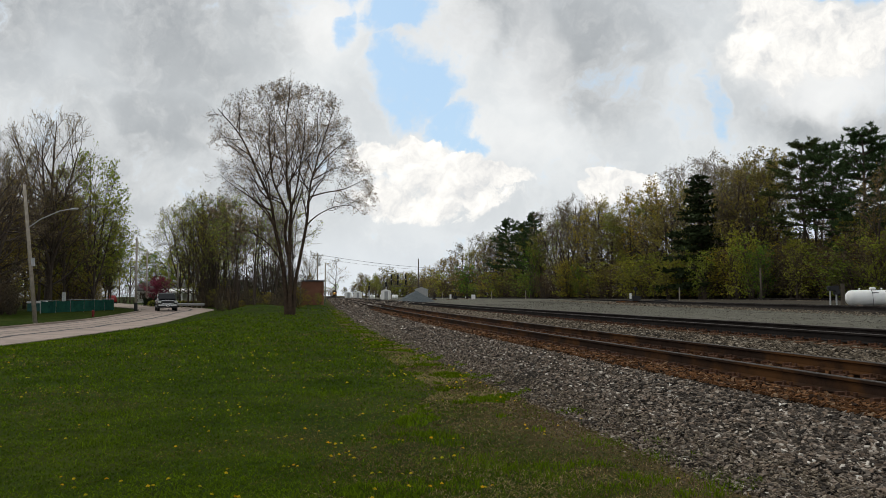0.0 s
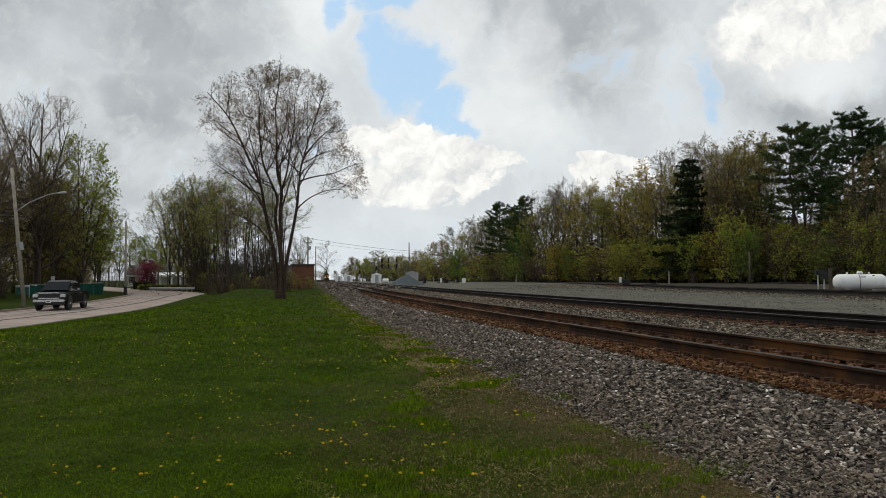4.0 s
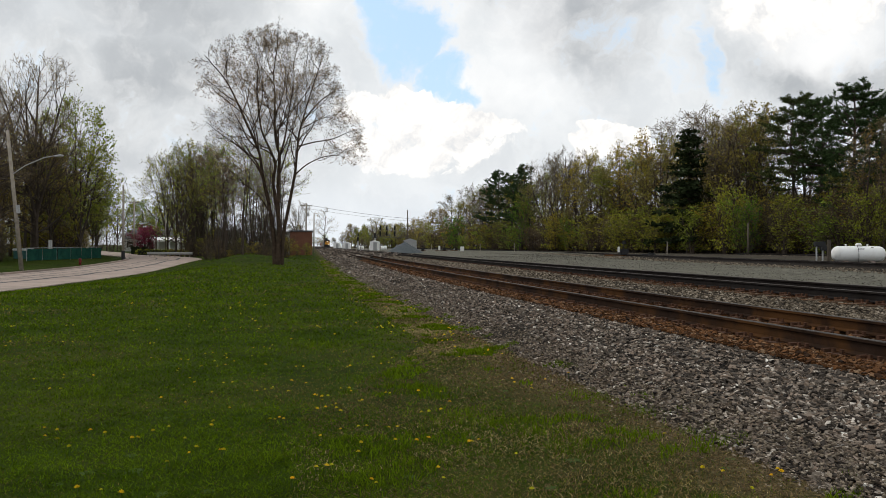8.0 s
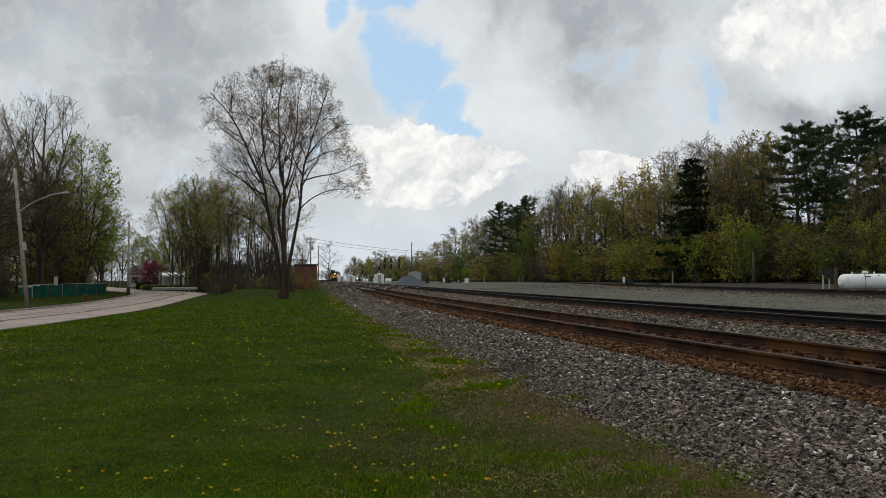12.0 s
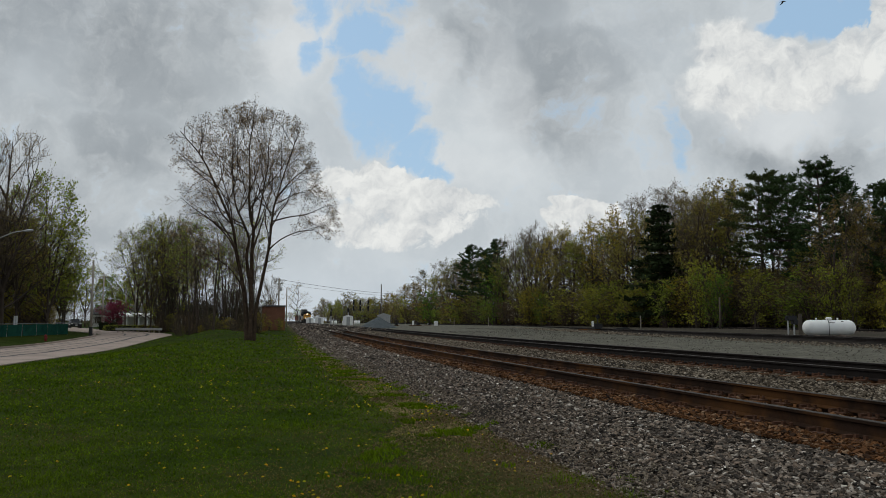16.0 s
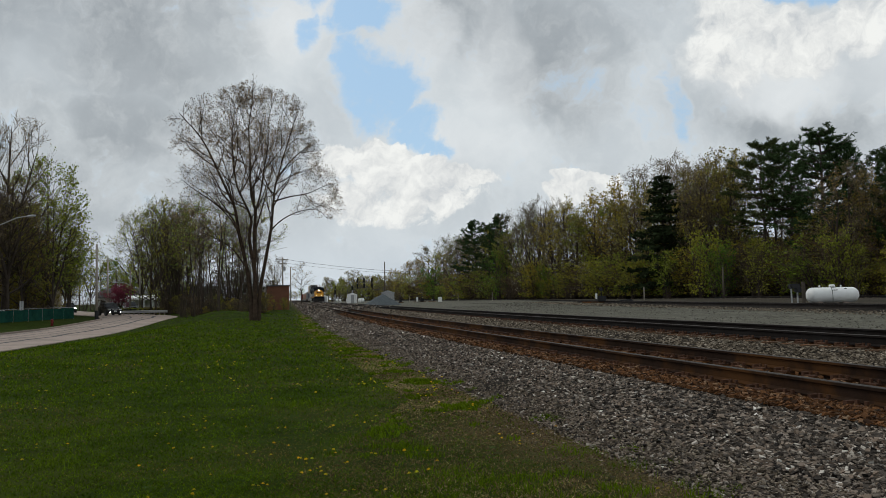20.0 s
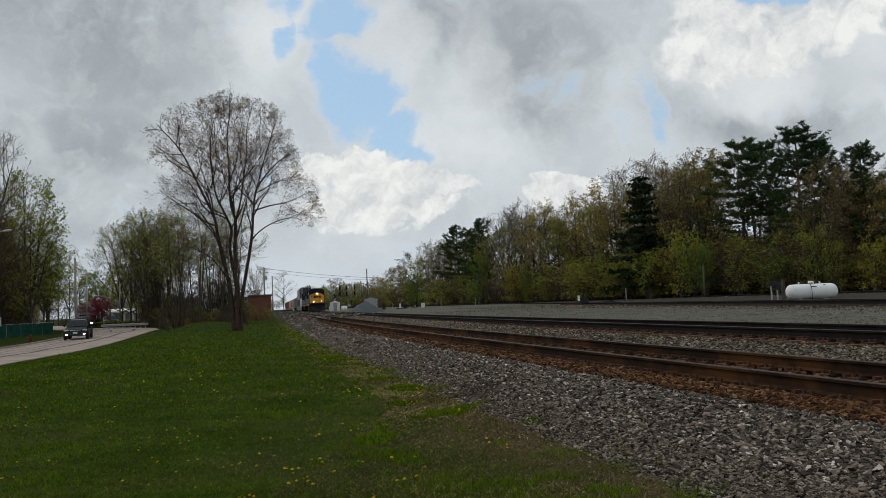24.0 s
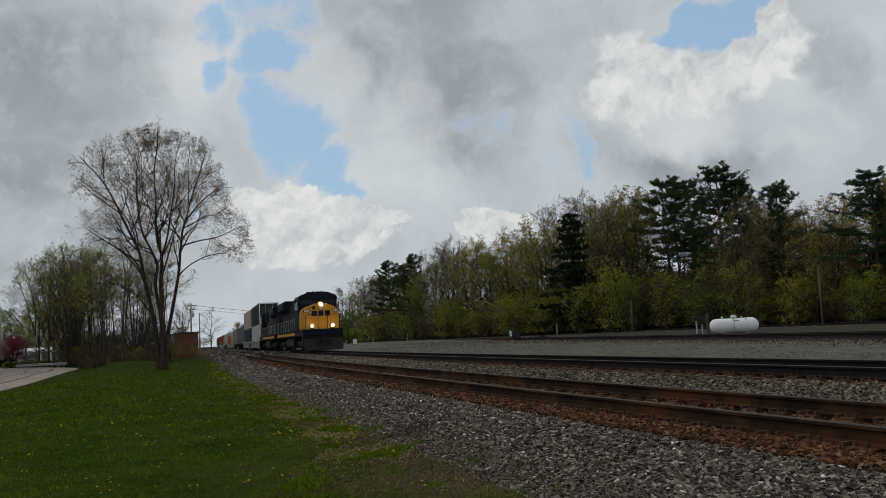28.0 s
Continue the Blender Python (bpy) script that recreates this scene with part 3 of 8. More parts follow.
FAR_LINE = [(24, -50), (23, 0), (22.2, 40), (21.0, 60), (20.4, 80), (20.0, 105), (18.8, 135), (14.5, 190), (6, 250), (-12, 330), (-40, 450), (-90, 720)]
FAR_LINE_2 = [(42, -50), (40.5, 30), (39.6, 70), (37.0, 95), (32.5, 130), (25, 180), (15, 240), (0, 310), (-35, 450), (-84, 720)]


def side_track(line, z, label):
    t = thing("railway_track", label, "railway track", group="yard tracks")
    c = spline(line, 8)
    for o in (-GAUGE / 2, GAUGE / 2):
        pts = []
        for i, p in enumerate(c):
            d = (c[min(i + 1, len(c) - 1)] - c[max(i - 1, 0)]).normalized()
            pts.append(p + Vector((d.y, -d.x, 0)) * o)
        rail_along(pts, z, t, "dark rusty yard rail")
    return t, c


TRACK_YARD, YARD_C = side_track(FAR_LINE, 0.72, "rusty yard track along the gravel road")
TRACK_BACK, BACK_C = side_track(FAR_LINE_2, 0.86, "back yard track before the woods")
for c, z, nm in ((YARD_C, 0.57, "yard_track_bed"), (BACK_C, 0.71, "back_track_bed")):
    ribbon(nm, c, [(-4.2, -0.2), (-2.0, -0.01), (0, 0.0), (1.7, 0.0), (5.5, -0.02), (7.5, -0.2)], z - 0.03, BALLAST, "low bed of dark crushed stone under a yard track", "ballast", zfun=lambda p: 0.0)

# beyond the yard track the lot is dark stone and dirt
yard.data.materials.append(BACKLOT)
line_y, line_x = [p.y for p in YARD_C], [p.x for p in YARD_C]
for p in yard.data.polygons:
    if p.center.x > float(np.interp(p.center.y, line_y, line_x)) - 0.5:
        p.material_index = 1

# ---- trees ----
def cones(a, b, ra, rb, sides=3):
    d = b - a
    d /= np.linalg.norm(d, axis=1, keepdims=True) + 1e-9
    ref = np.where(np.abs(d[:, 2:3]) < 0.9, np.array([[0, 0, 1.0]]), np.array([[1.0, 0, 0]]))
    u = np.cross(d, ref)
    u /= np.linalg.norm(u, axis=1, keepdims=True) + 1e-9
    w = np.cross(d, u)
    V, n = [], len(a)
    for k in range(sides):
        c, s = math.cos(2 * math.pi * k / sides), math.sin(2 * math.pi * k / sides)
        o = c * u + s * w
        V += [a + o * ra[:, None], b + o * rb[:, None]]
    V = np.stack(V, 1).reshape(-1, 3)
    base = (np.arange(n) * 2 * sides)[:, None]
    T = []
    for k in range(sides):
        k2 = (k + 1) % sides
        T += [base + np.array([[2 * k, 2 * k2, 2 * k2 + 1]]), base + np.array([[2 * k, 2 * k2 + 1, 2 * k + 1]])]
    return V, np.concatenate(T)


def tufts(rng, at, size, per=1, spread=0.15, flat=0.0):
    """Small leaves: bent two-triangle blades, turned at random."""
    at = np.repeat(at, per, 0) + rng.normal(0, spread, (len(at) * per, 3))
    n = len(at)
    u = rng.normal(0, 1, (n, 3))
    u[:, 2] *= 1 - flat
    u /= np.linalg.norm(u, axis=1, keepdims=True)
    w = rng.normal(0, 1, (n, 3))
    w -= (w * u).sum(1, keepdims=True) * u
    w /= np.linalg.norm(w, axis=1, keepdims=True) + 1e-9
    s = (size * rng.uniform(0.6, 1.4, n))[:, None]
    nrm = np.cross(u, w)
    V = np.stack([at, at + 0.5 * s * u + 0.32 * s * w, at + 0.5 * s * u - 0.32 * s * w + 0.1 * s * nrm, at + s * u], 1).reshape(-1, 3)
    b = (np.arange(n) * 4)[:, None]
    return V, np.concatenate([b + [[0, 1, 2]], b + [[1, 3, 2]]])


def ribbons(rng, a, b, wa, wb):
    d = b - a
    w = np.cross(d, rng.normal(0, 1, d.shape))
    w /= np.linalg.norm(w, axis=1, keepdims=True) + 1e-9
    V = np.stack([a - w * wa, a + w * wa, b + w * wb, b - w * wb], 1).reshape(-1, 3)
    k = (np.arange(len(a)) * 4)[:, None]
    return V, np.concatenate([k + [[0, 1, 2]], k + [[0, 2, 3]]])


def unit(v):
    return v / (np.linalg.norm(v, axis=-1, keepdims=True) + 1e-9)


def run_out(rng, S, D, L, segs, wob, lift):
    """Branches that wander from their starts S along D for L metres, bending up by lift at each joint."""
    P, d = [S], D
    for _ in range(segs):
        d = unit(d + rng.normal(0, wob, S.shape) + np.array([0, 0, lift]))
        P.append(P[-1] + d * (L / segs)[:, None])
    return np.stack(P, 1)


def offshoots(rng, P, L, R, per, lo, angle, ratio, fall, fit=None):
    """Starts, ways, lengths and thicknesses of the side branches of the branches P; angle: degrees off the parent, low and high on it."""
    n, s = len(P), P.shape[1] - 1
    i = np.repeat(np.arange(n), per)
    t = lo + (1 - lo) * (np.tile(np.arange(per), n) + rng.uniform(0, 1, n * per)) / per
    j = np.minimum((t * s).astype(int), s - 1)
    w = (t * s - j)[:, None]
    S = P[i, j] * (1 - w) + P[i, j + 1] * w
    along = unit(P[i, j + 1] - P[i, j])
    perp = unit(np.cross(along, rng.normal(0, 1, S.shape)))
    a = np.radians(angle[0] + (angle[1] - angle[0]) * t) * rng.uniform(0.75, 1.25, len(t))
    D = np.cos(a)[:, None] * along + np.sin(a)[:, None] * perp
    Ln = ratio * L[i] * (1 - fall * t) * rng.uniform(0.6, 1.2, len(t))
    if fit is not None:
        k = np.zeros(len(t))
        for f in (0.2, 0.3, 0.42, 0.54, 0.66, 0.78, 0.9, 1.0):
            k = np.where(fit(S + D * (Ln * f)[:, None]), f, k)
        Ln = Ln * k * rng.uniform(0.85, 1.05, len(t))
        ok = k > 0
        S, D, Ln, i, t = S[ok], D[ok], Ln[ok], i[ok], t[ok]
    return S, D, Ln, R[i] * (1 - 0.8 * t) * 0.55


def limb_tubes(P, R, sides, tip=0.25):
    """Tapered tubes along the branches P, R thick at their foot."""
    s = P.shape[1] - 1
    a, b = P[:, :-1].reshape(-1, 3), P[:, 1:].reshape(-1, 3)
    k = 1 - (1 - tip) * np.arange(s + 1) / s
    r = R[:, None] * k[None]
    return cones(a, b, r[:, :-1].reshape(-1), r[:, 1:].reshape(-1), sides)


def join(meshes):
    V, T, n = [], [], 0
    for v, t in meshes:
        V.append(v)
        T.append(t + n)
        n += len(v)
    return np.concatenate(V), np.concatenate(T)


def branch_tree(seed, stems, levels, fit, leaf, leaf_mat, bark, twig_mat, keep, leaf_per=1, twig_w=0.010, flat_twigs=True, spread=0.08, stem_sides=6, least=0.012, floor=0.3):
    """A broadleaved tree: given stems [(points, thickness)], then levels of side branches (number, from, angles, share of length, falling off, bend, joints, wander);
    the last level makes the twigs, with leaves at their ends."""
    rng = np.random.default_rng(seed)
    tubes, branches = [], []
    for pts, r0 in stems:
        p = np.array([tuple(q) for q in spline([tuple(map(float, q)) for q in pts], 3)])
        n = len(p)
        k = np.linspace(0, 1, n)
        r = r0 * (1 - 0.9 * k ** 0.85) * np.where(k < 0.06, 1.25, 1.0)
        tubes.append(cones(p[:-1], p[1:], r[:-1], r[1:], stem_sides))
        branches.append((p, r0, np.linalg.norm(np.diff(p, axis=0), axis=1).sum()))
    P = L = R = None
    twigs, ends = [], []
    for lv, (per, lo, angle, ratio, fall, lift, segs, wob) in enumerate(levels):
        if lv == 0:
            got = []
            for p, r0, ln in branches:
                share = max(4, int(round(per * (ln / branches[0][2]) ** 0.7)))
                got.append(offshoots(rng, p[None], np.array([0.65 * branches[0][2] + 0.35 * ln]), np.array([r0]), share, lo, angle, ratio, fall, fit))
            S, D, L, R = (np.concatenate(c) for c in zip(*got))
        else:
            S, D, L, R = offshoots(rng, P, L, R, per, lo, angle, ratio, fall, fit)
        L = np.maximum(L, floor * 1.7 ** (len(levels) - 1 - lv))
        P = run_out(rng, S, D, L, segs, wob, lift)
        R = np.maximum(R, least)
        if lv < len(levels) - 1:
            tubes.append(limb_tubes(P, R, 5 if least < 0.007 else 3))
        else:
            a, b = P[:, :-1].reshape(-1, 3), P[:, 1:].reshape(-1, 3)
            w = np.full(len(a), twig_w)
            twigs.append(ribbons(rng, a, b, w[:, None], w[:, None] * 0.6) if flat_twigs else cones(a, b, w, w * 0.6, 3))
            ends = np.concatenate([P[:, k] for k in range(1, segs + 1)])
    V, T = join(tubes)
    trunk = fast_mesh("trunk", V, T, [bark])
    trunk.polygons.foreach_set("use_smooth", [True] * len(trunk.polygons))
    V, T = join(twigs)
    tw = fast_mesh("twigs", V, T, [twig_mat])
    lf = None
    if leaf:
        at = ends[rng.uniform(0, 1, len(ends)) < keep]
        lf = fast_mesh("leaves", *tufts(rng, at, leaf, leaf_per, spread), [leaf_mat])
    return trunk, tw, lf


def dome(cz, rx, rz, seed=0, cx=0.0, lobes=0.22):
    """Whether points lie in an uneven crown: half as wide as rx, reaching rz above and below cz."""
    def fit(p):
        x, y, z = (p[:, 0] - cx) / rx, p[:, 1] / rx, (p[:, 2] - cz) / rz
        a = np.arctan2(y, x)
        k = 1 + lobes * (np.sin(3 * a + seed) * 0.5 + np.sin(5 * a + 2.3 * z + 2 * seed) * 0.5) * (1 - 0.4 * np.abs(z)) + 0.08 * np.sin(9 * a + 6 * z + seed)
        return x * x + y * y + z * z < k * k
    return fit


def plant(name, meshes, m, label, category="tree", group="", names=("trunk", "twig", "crown")):
    t = thing(name, label, category, m, group)
    for nm, me in zip(names, meshes):
        if me:
            o = new(nm, me)
            o.parent = t
            if nm != names[0]:
                tagged(o, kind="stuff")
    return t


# the lone tree on the lawn: three stems from one foot, a tall open crown in bud
def lone_tree():
    def inside(p):
        z = p[:, 2]
        left = np.interp(z, [3.5, 5, 6.5, 8, 10, 13, 15, 16.4, 17.4, 18.2], [1.2, 2.8, 4.9, 6.0, 6.3, 6.1, 5.8, 4.6, 2.4, 0.1])
        right = np.interp(z, [4.5, 5.8, 6.8, 8, 10, 11.6, 13, 15, 16.4, 17.2, 18.2], [1.0, 2.6, 6.0, 6.6, 6.6, 6.0, 5.2, 4.7, 4.0, 2.0, 0.1])
        x = np.where(p[:, 0] < 0, p[:, 0] / left, p[:, 0] / right)
        wob = 0.97 + 0.13 * np.sin(1.9 * z + 2.2 * p[:, 1] + 1.0) + 0.11 * np.sin(2.6 * p[:, 0] + 1.2 * z)
        return x * x + (p[:, 1] / np.minimum(left, right) / 0.95) ** 2 < wob
    stems = [
        ([(-0.13, 0, -0.3), (-0.3, 0, 2.3), (-0.62, 0.0, 4.4), (-1.1, -0.1, 6.6), (-1.38, -0.2, 8.5), (-2.2, -0.6, 10.5), (-2.9, -0.9, 12.2), (-3.6, -1.2, 13.6), (-4.5, -1.4, 14.7), (-5.1, -1.5, 15.4)], 0.181),
        ([(0.02, 0.25, -0.3), (0.02, 0.25, 3.2), (-0.45, 0.5, 6.2), (-0.33, 0.7, 7.6), (-0.9, 0.9, 9.0), (-1.5, 1.1, 10.3), (-1.8, 1.3, 12.0), (-1.95, 1.4, 13.5), (-1.8, 1.5, 15.6), (-1.2, 1.6, 17.3)], 0.154),
        ([(0.1, -0.12, -0.3), (0.1, -0.15, 3.2), (0.1, -0.3, 6.3), (0.2, -0.3, 8.1), (-0.1, -0.3, 9.3), (-0.2, -0.2, 10.9), (-0.25, 0.0, 12.4), (-0.35, 0.1, 14.6), (-0.1, 0.1, 16.4), (-0.1, 0.2, 17.9)], 0.161),
        ([(0.27, 0.1, -0.3), (0.42, 0.1, 2.2), (0.78, 0.1, 4.2), (1.25, 0.1, 6.7), (1.42, 0.0, 8.2), (1.6, -0.1, 9.8), (1.95, -0.2, 11.0), (2.35, -0.4, 12.3), (3.0, -0.6, 14.2), (3.6, -0.8, 16.0)], 0.161),
        ([(0.2, -0.3, 8.1), (0.7, -0.8, 9.5), (1.05, -1.2, 11.2), (1.4, -1.5, 13.0), (1.5, -1.7, 14.8), (2.1, -1.8, 16.8)], 0.081),
        ([(-0.95, 0, 6.2), (-1.8, 0.6, 7.6), (-2.9, 1.3, 8.7), (-4.1, 1.9, 9.9), (-5.2, 2.3, 10.5)], 0.074),
        ([(-0.5, 0, 3.8), (-1.3, -0.7, 5.2), (-2.3, -1.5, 6.0), (-3.6, -2.2, 6.6), (-4.9, -2.6, 7.3)], 0.053),
        ([(-1.4, -0.2, 8.6), (-1.9, 0.9, 10.4), (-2.8, 1.9, 12.6), (-3.3, 2.6, 15.0)], 0.067),
        ([(1.5, 0, 8.9), (2.6, 0.5, 9.3), (3.9, 1.0, 9.6), (5.2, 1.3, 10.2), (6.4, 1.5, 10.5)], 0.067),
        ([(1.3, 0.1, 6.8), (2.3, -0.6, 7.5), (3.7, -1.3, 8.0), (5.0, -1.8, 8.0), (5.8, -2.0, 7.3)], 0.060),
        ([(1.8, -0.1, 10.6), (2.7, 1.0, 12.2), (3.9, 1.9, 13.4), (5.0, 2.3, 13.6)], 0.074),
        ([(0.15, -0.3, 7.2), (0.3, -1.7, 9.4), (-0.3, -2.8, 12.0), (-0.9, -3.4, 15.0)], 0.067),
        ([(0.1, 0.4, 7.0), (0.5, 2.0, 9.6), (0.9, 3.0, 12.4), (0.7, 3.5, 15.2)], 0.067)]
    levels = [(15, 0.34, (56, 44), 0.36, 0.3, 0.06, 6, 0.13), (8, 0.2, (52, 40), 0.52, 0.3, 0.04, 5, 0.16), (5, 0.2, (52, 42), 0.5, 0.25, 0.03, 4, 0.19), (4, 0.2, (50, 40), 0.5, 0.2, 0.05, 2, 0.2)]
    return branch_tree(11, stems, levels, inside, 0.10, M_BUD, BARK_BROWN, TWIG_BUD, 0.5, 1, 0.0042, False, 0.04, 9, 0.006, 0.30)


M_BUD = leaf_material("tan_buds", (0.28, 0.235, 0.15))
M_SPRING = leaf_material("fresh_spring_leaves", (0.28, 0.31, 0.04))
M_YELLOW = leaf_material("yellow_green_leaves", (0.29, 0.26, 0.038))
M_GREEN = leaf_material("bright_green_leaves", (0.135, 0.205, 0.027))
M_OLIVE = leaf_material("olive_brown_buds", (0.25, 0.21, 0.05))
M_BROWNBUD = leaf_material("brown_buds", (0.17, 0.13, 0.055))
M_RED = leaf_material("pink_red_blossom", (0.30, 0.055, 0.085))
M_WHITE_BLOSSOM = leaf_material("white_blossom", (0.50, 0.50, 0.38))
M_NEEDLE = leaf_material("dark_green_needles", (0.028, 0.048, 0.022), trans=0.15)
M_PINE = leaf_material("pine_needles", (0.058, 0.084, 0.030), trans=0.2)
M_BRUSH = leaf_material("brown_brush", (0.11, 0.085, 0.05))

plant("lone_tree", lone_tree(), pose(-12.85, 60.0, ground_z(-12.85, 60.0)), "tall three-stemmed tree in bud standing on the lawn")


# ---- kinds of tree, each grown once and then planted many times ----
def trunk_line(h, lean=0.3, r=0.15, seed=0):
    rng = random.Random(seed + 500)
    return [([(0, 0, -0.3)] + [(lean * k / 4 + rng.uniform(-0.12, 0.12), rng.uniform(-0.15, 0.15), h * k / 4) for k in (1, 2, 3, 4)], r)]


def forked(tops, fork, r=0.14, seed=0):
    """One foot that parts into several leaders at the height fork."""
    rng = random.Random(seed + 700)
    out = [([(0, 0, -0.3), (0.03, 0, fork * 0.5), (0, 0.02, fork)] + [tuple(c * k for c in tops[0][:2]) + (fork + (tops[0][2] - fork) * k,) for k in (0.35, 0.7, 1.0)], r)]
    for x, y, z in tops[1:]:
        out.append(([(0, 0, fork * 0.92)] + [(x * k ** 0.9 + rng.uniform(-0.1, 0.1), y * k ** 0.9 + rng.uniform(-0.1, 0.1), fork + (z - fork) * k) for k in (0.2, 0.45, 0.72, 1.0)], r * 0.75))
    return out


# every kind is 10 m tall; planting scales it
K = {}
BOUGHS = (16, 0.24, (66, 34), 0.55, 0.35, 0.07, 5, 0.11)


def kind(seed, fit, stems, leaf, leaf_mat, keep, leaf_per, limbs=BOUGHS, n2=7, n3=6, twig_mat=None, twig_w=0.010, r3=0.56, lift=0.05):
    levels = [limbs, (n2, 0.2, (50, 38), 0.56, 0.35, lift, 2, 0.13), (n3, 0.2, (48, 38), r3, 0.25, lift, 2, 0.18)]
    return branch_tree(seed, stems, levels, fit, leaf, leaf_mat, BARK, twig_mat or TWIG, keep, leaf_per, twig_w, stem_sides=4, least=0.008, floor=0.32)


UPRIGHT = (15, 0.22, (52, 24), 0.62, 0.4, 0.10, 5, 0.09)
HIGH = (12, 0.45, (58, 34), 0.36, 0.35, 0.08, 4, 0.12)
K["bare_a"] = kind(1, dome(6.0, 3.4, 4.0, 1), forked([(0.3, 0.2, 9.4), (-1.6, 0.5, 8.9), (1.5, -0.9, 8.8), (0.2, 1.6, 8.6)], 2.8, seed=1), 0.07, M_BUD, 0.5, 1, (12, 0.3, (50, 34), 0.42, 0.35, 0.08, 5, 0.12), 7, 7)
K["bare_b"] = kind(2, dome(5.7, 2.9, 4.3, 2), trunk_line(9.4, 0.3, seed=2), 0.11, M_OLIVE, 0.7, 1)
K["olive_a"] = kind(3, dome(5.5, 2.9, 4.5, 3), forked([(0.2, 0, 9.5), (1.2, 0.7, 8.8), (-1.3, -0.5, 9.0)], 2.2, seed=3), 0.13, M_OLIVE, 0.8, 2, (12, 0.2, (62, 34), 0.48, 0.35, 0.07, 5, 0.12))
K["olive_b"] = kind(4, dome(5.6, 2.6, 4.4, 4), trunk_line(9.5, -0.3, seed=4), 0.14, M_YELLOW, 0.7, 2, UPRIGHT)
K["spring_a"] = kind(5, dome(5.8, 3.3, 4.2, 5), forked([(-0.3, 0.3, 9.5), (1.6, 0.6, 8.6), (-1.5, -0.8, 8.6)], 2.4, seed=5), 0.15, M_SPRING, 0.7, 2, (12, 0.22, (60, 34), 0.46, 0.35, 0.06, 5, 0.12))
K["spring_b"] = kind(6, dome(5.6, 3.0, 4.4, 6), trunk_line(9.4, 0.3, seed=6), 0.16, M_GREEN, 0.75, 2)
K["brown_a"] = kind(15, dome(5.2, 3.4, 4.8, 7), trunk_line(9.6, 0.2, seed=7), 0.13, M_BROWNBUD, 0.8, 1, (26, 0.12, (92, 34), 0.62, 0.5, -0.01, 5, 0.10), 8, 6, lift=0.0)
K["slim_a"] = kind(7, dome(6.4, 1.7, 3.6, 8), trunk_line(9.5, 0.3, 0.075, 8), 0.13, M_SPRING, 0.6, 1, (12, 0.3, (52, 30), 0.4, 0.35, 0.08, 4, 0.1), 6, 6)
K["slim_b"] = kind(8, dome(6.8, 1.6, 3.2, 9), trunk_line(9.6, -0.4, 0.075, 9), 0.08, M_BUD, 0.4, 1, HIGH, 6, 6)
K["stalk_a"] = kind(12, dome(7.0, 2.0, 3.1, 10), trunk_line(9.5, 0.6, 0.075, 10), 0.12, M_SPRING, 0.45, 1, HIGH, 6, 6)
K["stalk_b"] = kind(13, dome(7.2, 1.8, 2.8, 11), trunk_line(9.6, -0.6, 0.075, 11), 0.08, M_BUD, 0.4, 1, HIGH, 6, 5)
K["open_spring"] = kind(14, dome(5.6, 4.2, 4.4, 12), forked([(0.2, 0, 9.4), (2.0, 0.6, 8.4), (-2.0, -0.8, 8.2), (0.3, 1.8, 8.4)], 2.0, seed=12), 0.13, M_SPRING, 0.5, 1, (12, 0.2, (64, 36), 0.5, 0.35, 0.07, 5, 0.12), 7, 7)
K["broad_a"] = kind(9, dome(5.4, 4.0, 4.7, 13), forked([(0.3, 0.2, 9.7), (1.8, 0.6, 8.6), (-1.9, -0.6, 8.8), (0.2, -1.8, 8.7)], 3.2, 0.2, seed=13), 0.07, M_OLIVE, 0.3, 1, (16, 0.16, (76, 26), 0.5, 0.35, 0.06, 5, 0.08), 8, 7)
K["broad_b"] = kind(10, dome(5.6, 3.6, 4.5, 14), forked([(0.1, 0.1, 9.6), (1.5, -0.6, 8.8), (-1.6, 0.7, 8.4)], 1.4, 0.17, seed=14), 0.15, M_SPRING, 0.5, 2, (15, 0.25, (64, 34), 0.48, 0.35, 0.05, 5, 0.11), 8, 7)


def bush_kind(seed, lm, leaf=0.2, keep=0.8, leaf_per=2):
    rng = random.Random(seed)
    stems = []
    for k in range(8):
        a = k * 0.79 + rng.uniform(-0.3, 0.3)
        r, h = rng.uniform(0.8, 2.9), rng.uniform(6.5, 9.0)
        stems.append(([(0.25 * math.cos(a), 0.25 * math.sin(a), -0.2), (r * 0.3 * math.cos(a), r * 0.3 * math.sin(a), h * 0.35), (r * 0.65 * math.cos(a), r * 0.65 * math.sin(a), h * 0.7), (r * math.cos(a), r * math.sin(a), h)], 0.10))
    return branch_tree(seed, stems, [(7, 0.1, (60, 40), 0.40, 0.3, 0.04, 2, 0.15), (7, 0.1, (50, 40), 0.55, 0.3, 0.03, 2, 0.22)], dome(5.0, 4.6, 5.0, seed), leaf * 1.5, lm, BARK, TWIG, keep, leaf_per, 0.018, stem_sides=3, least=0.012, spread=0.12)


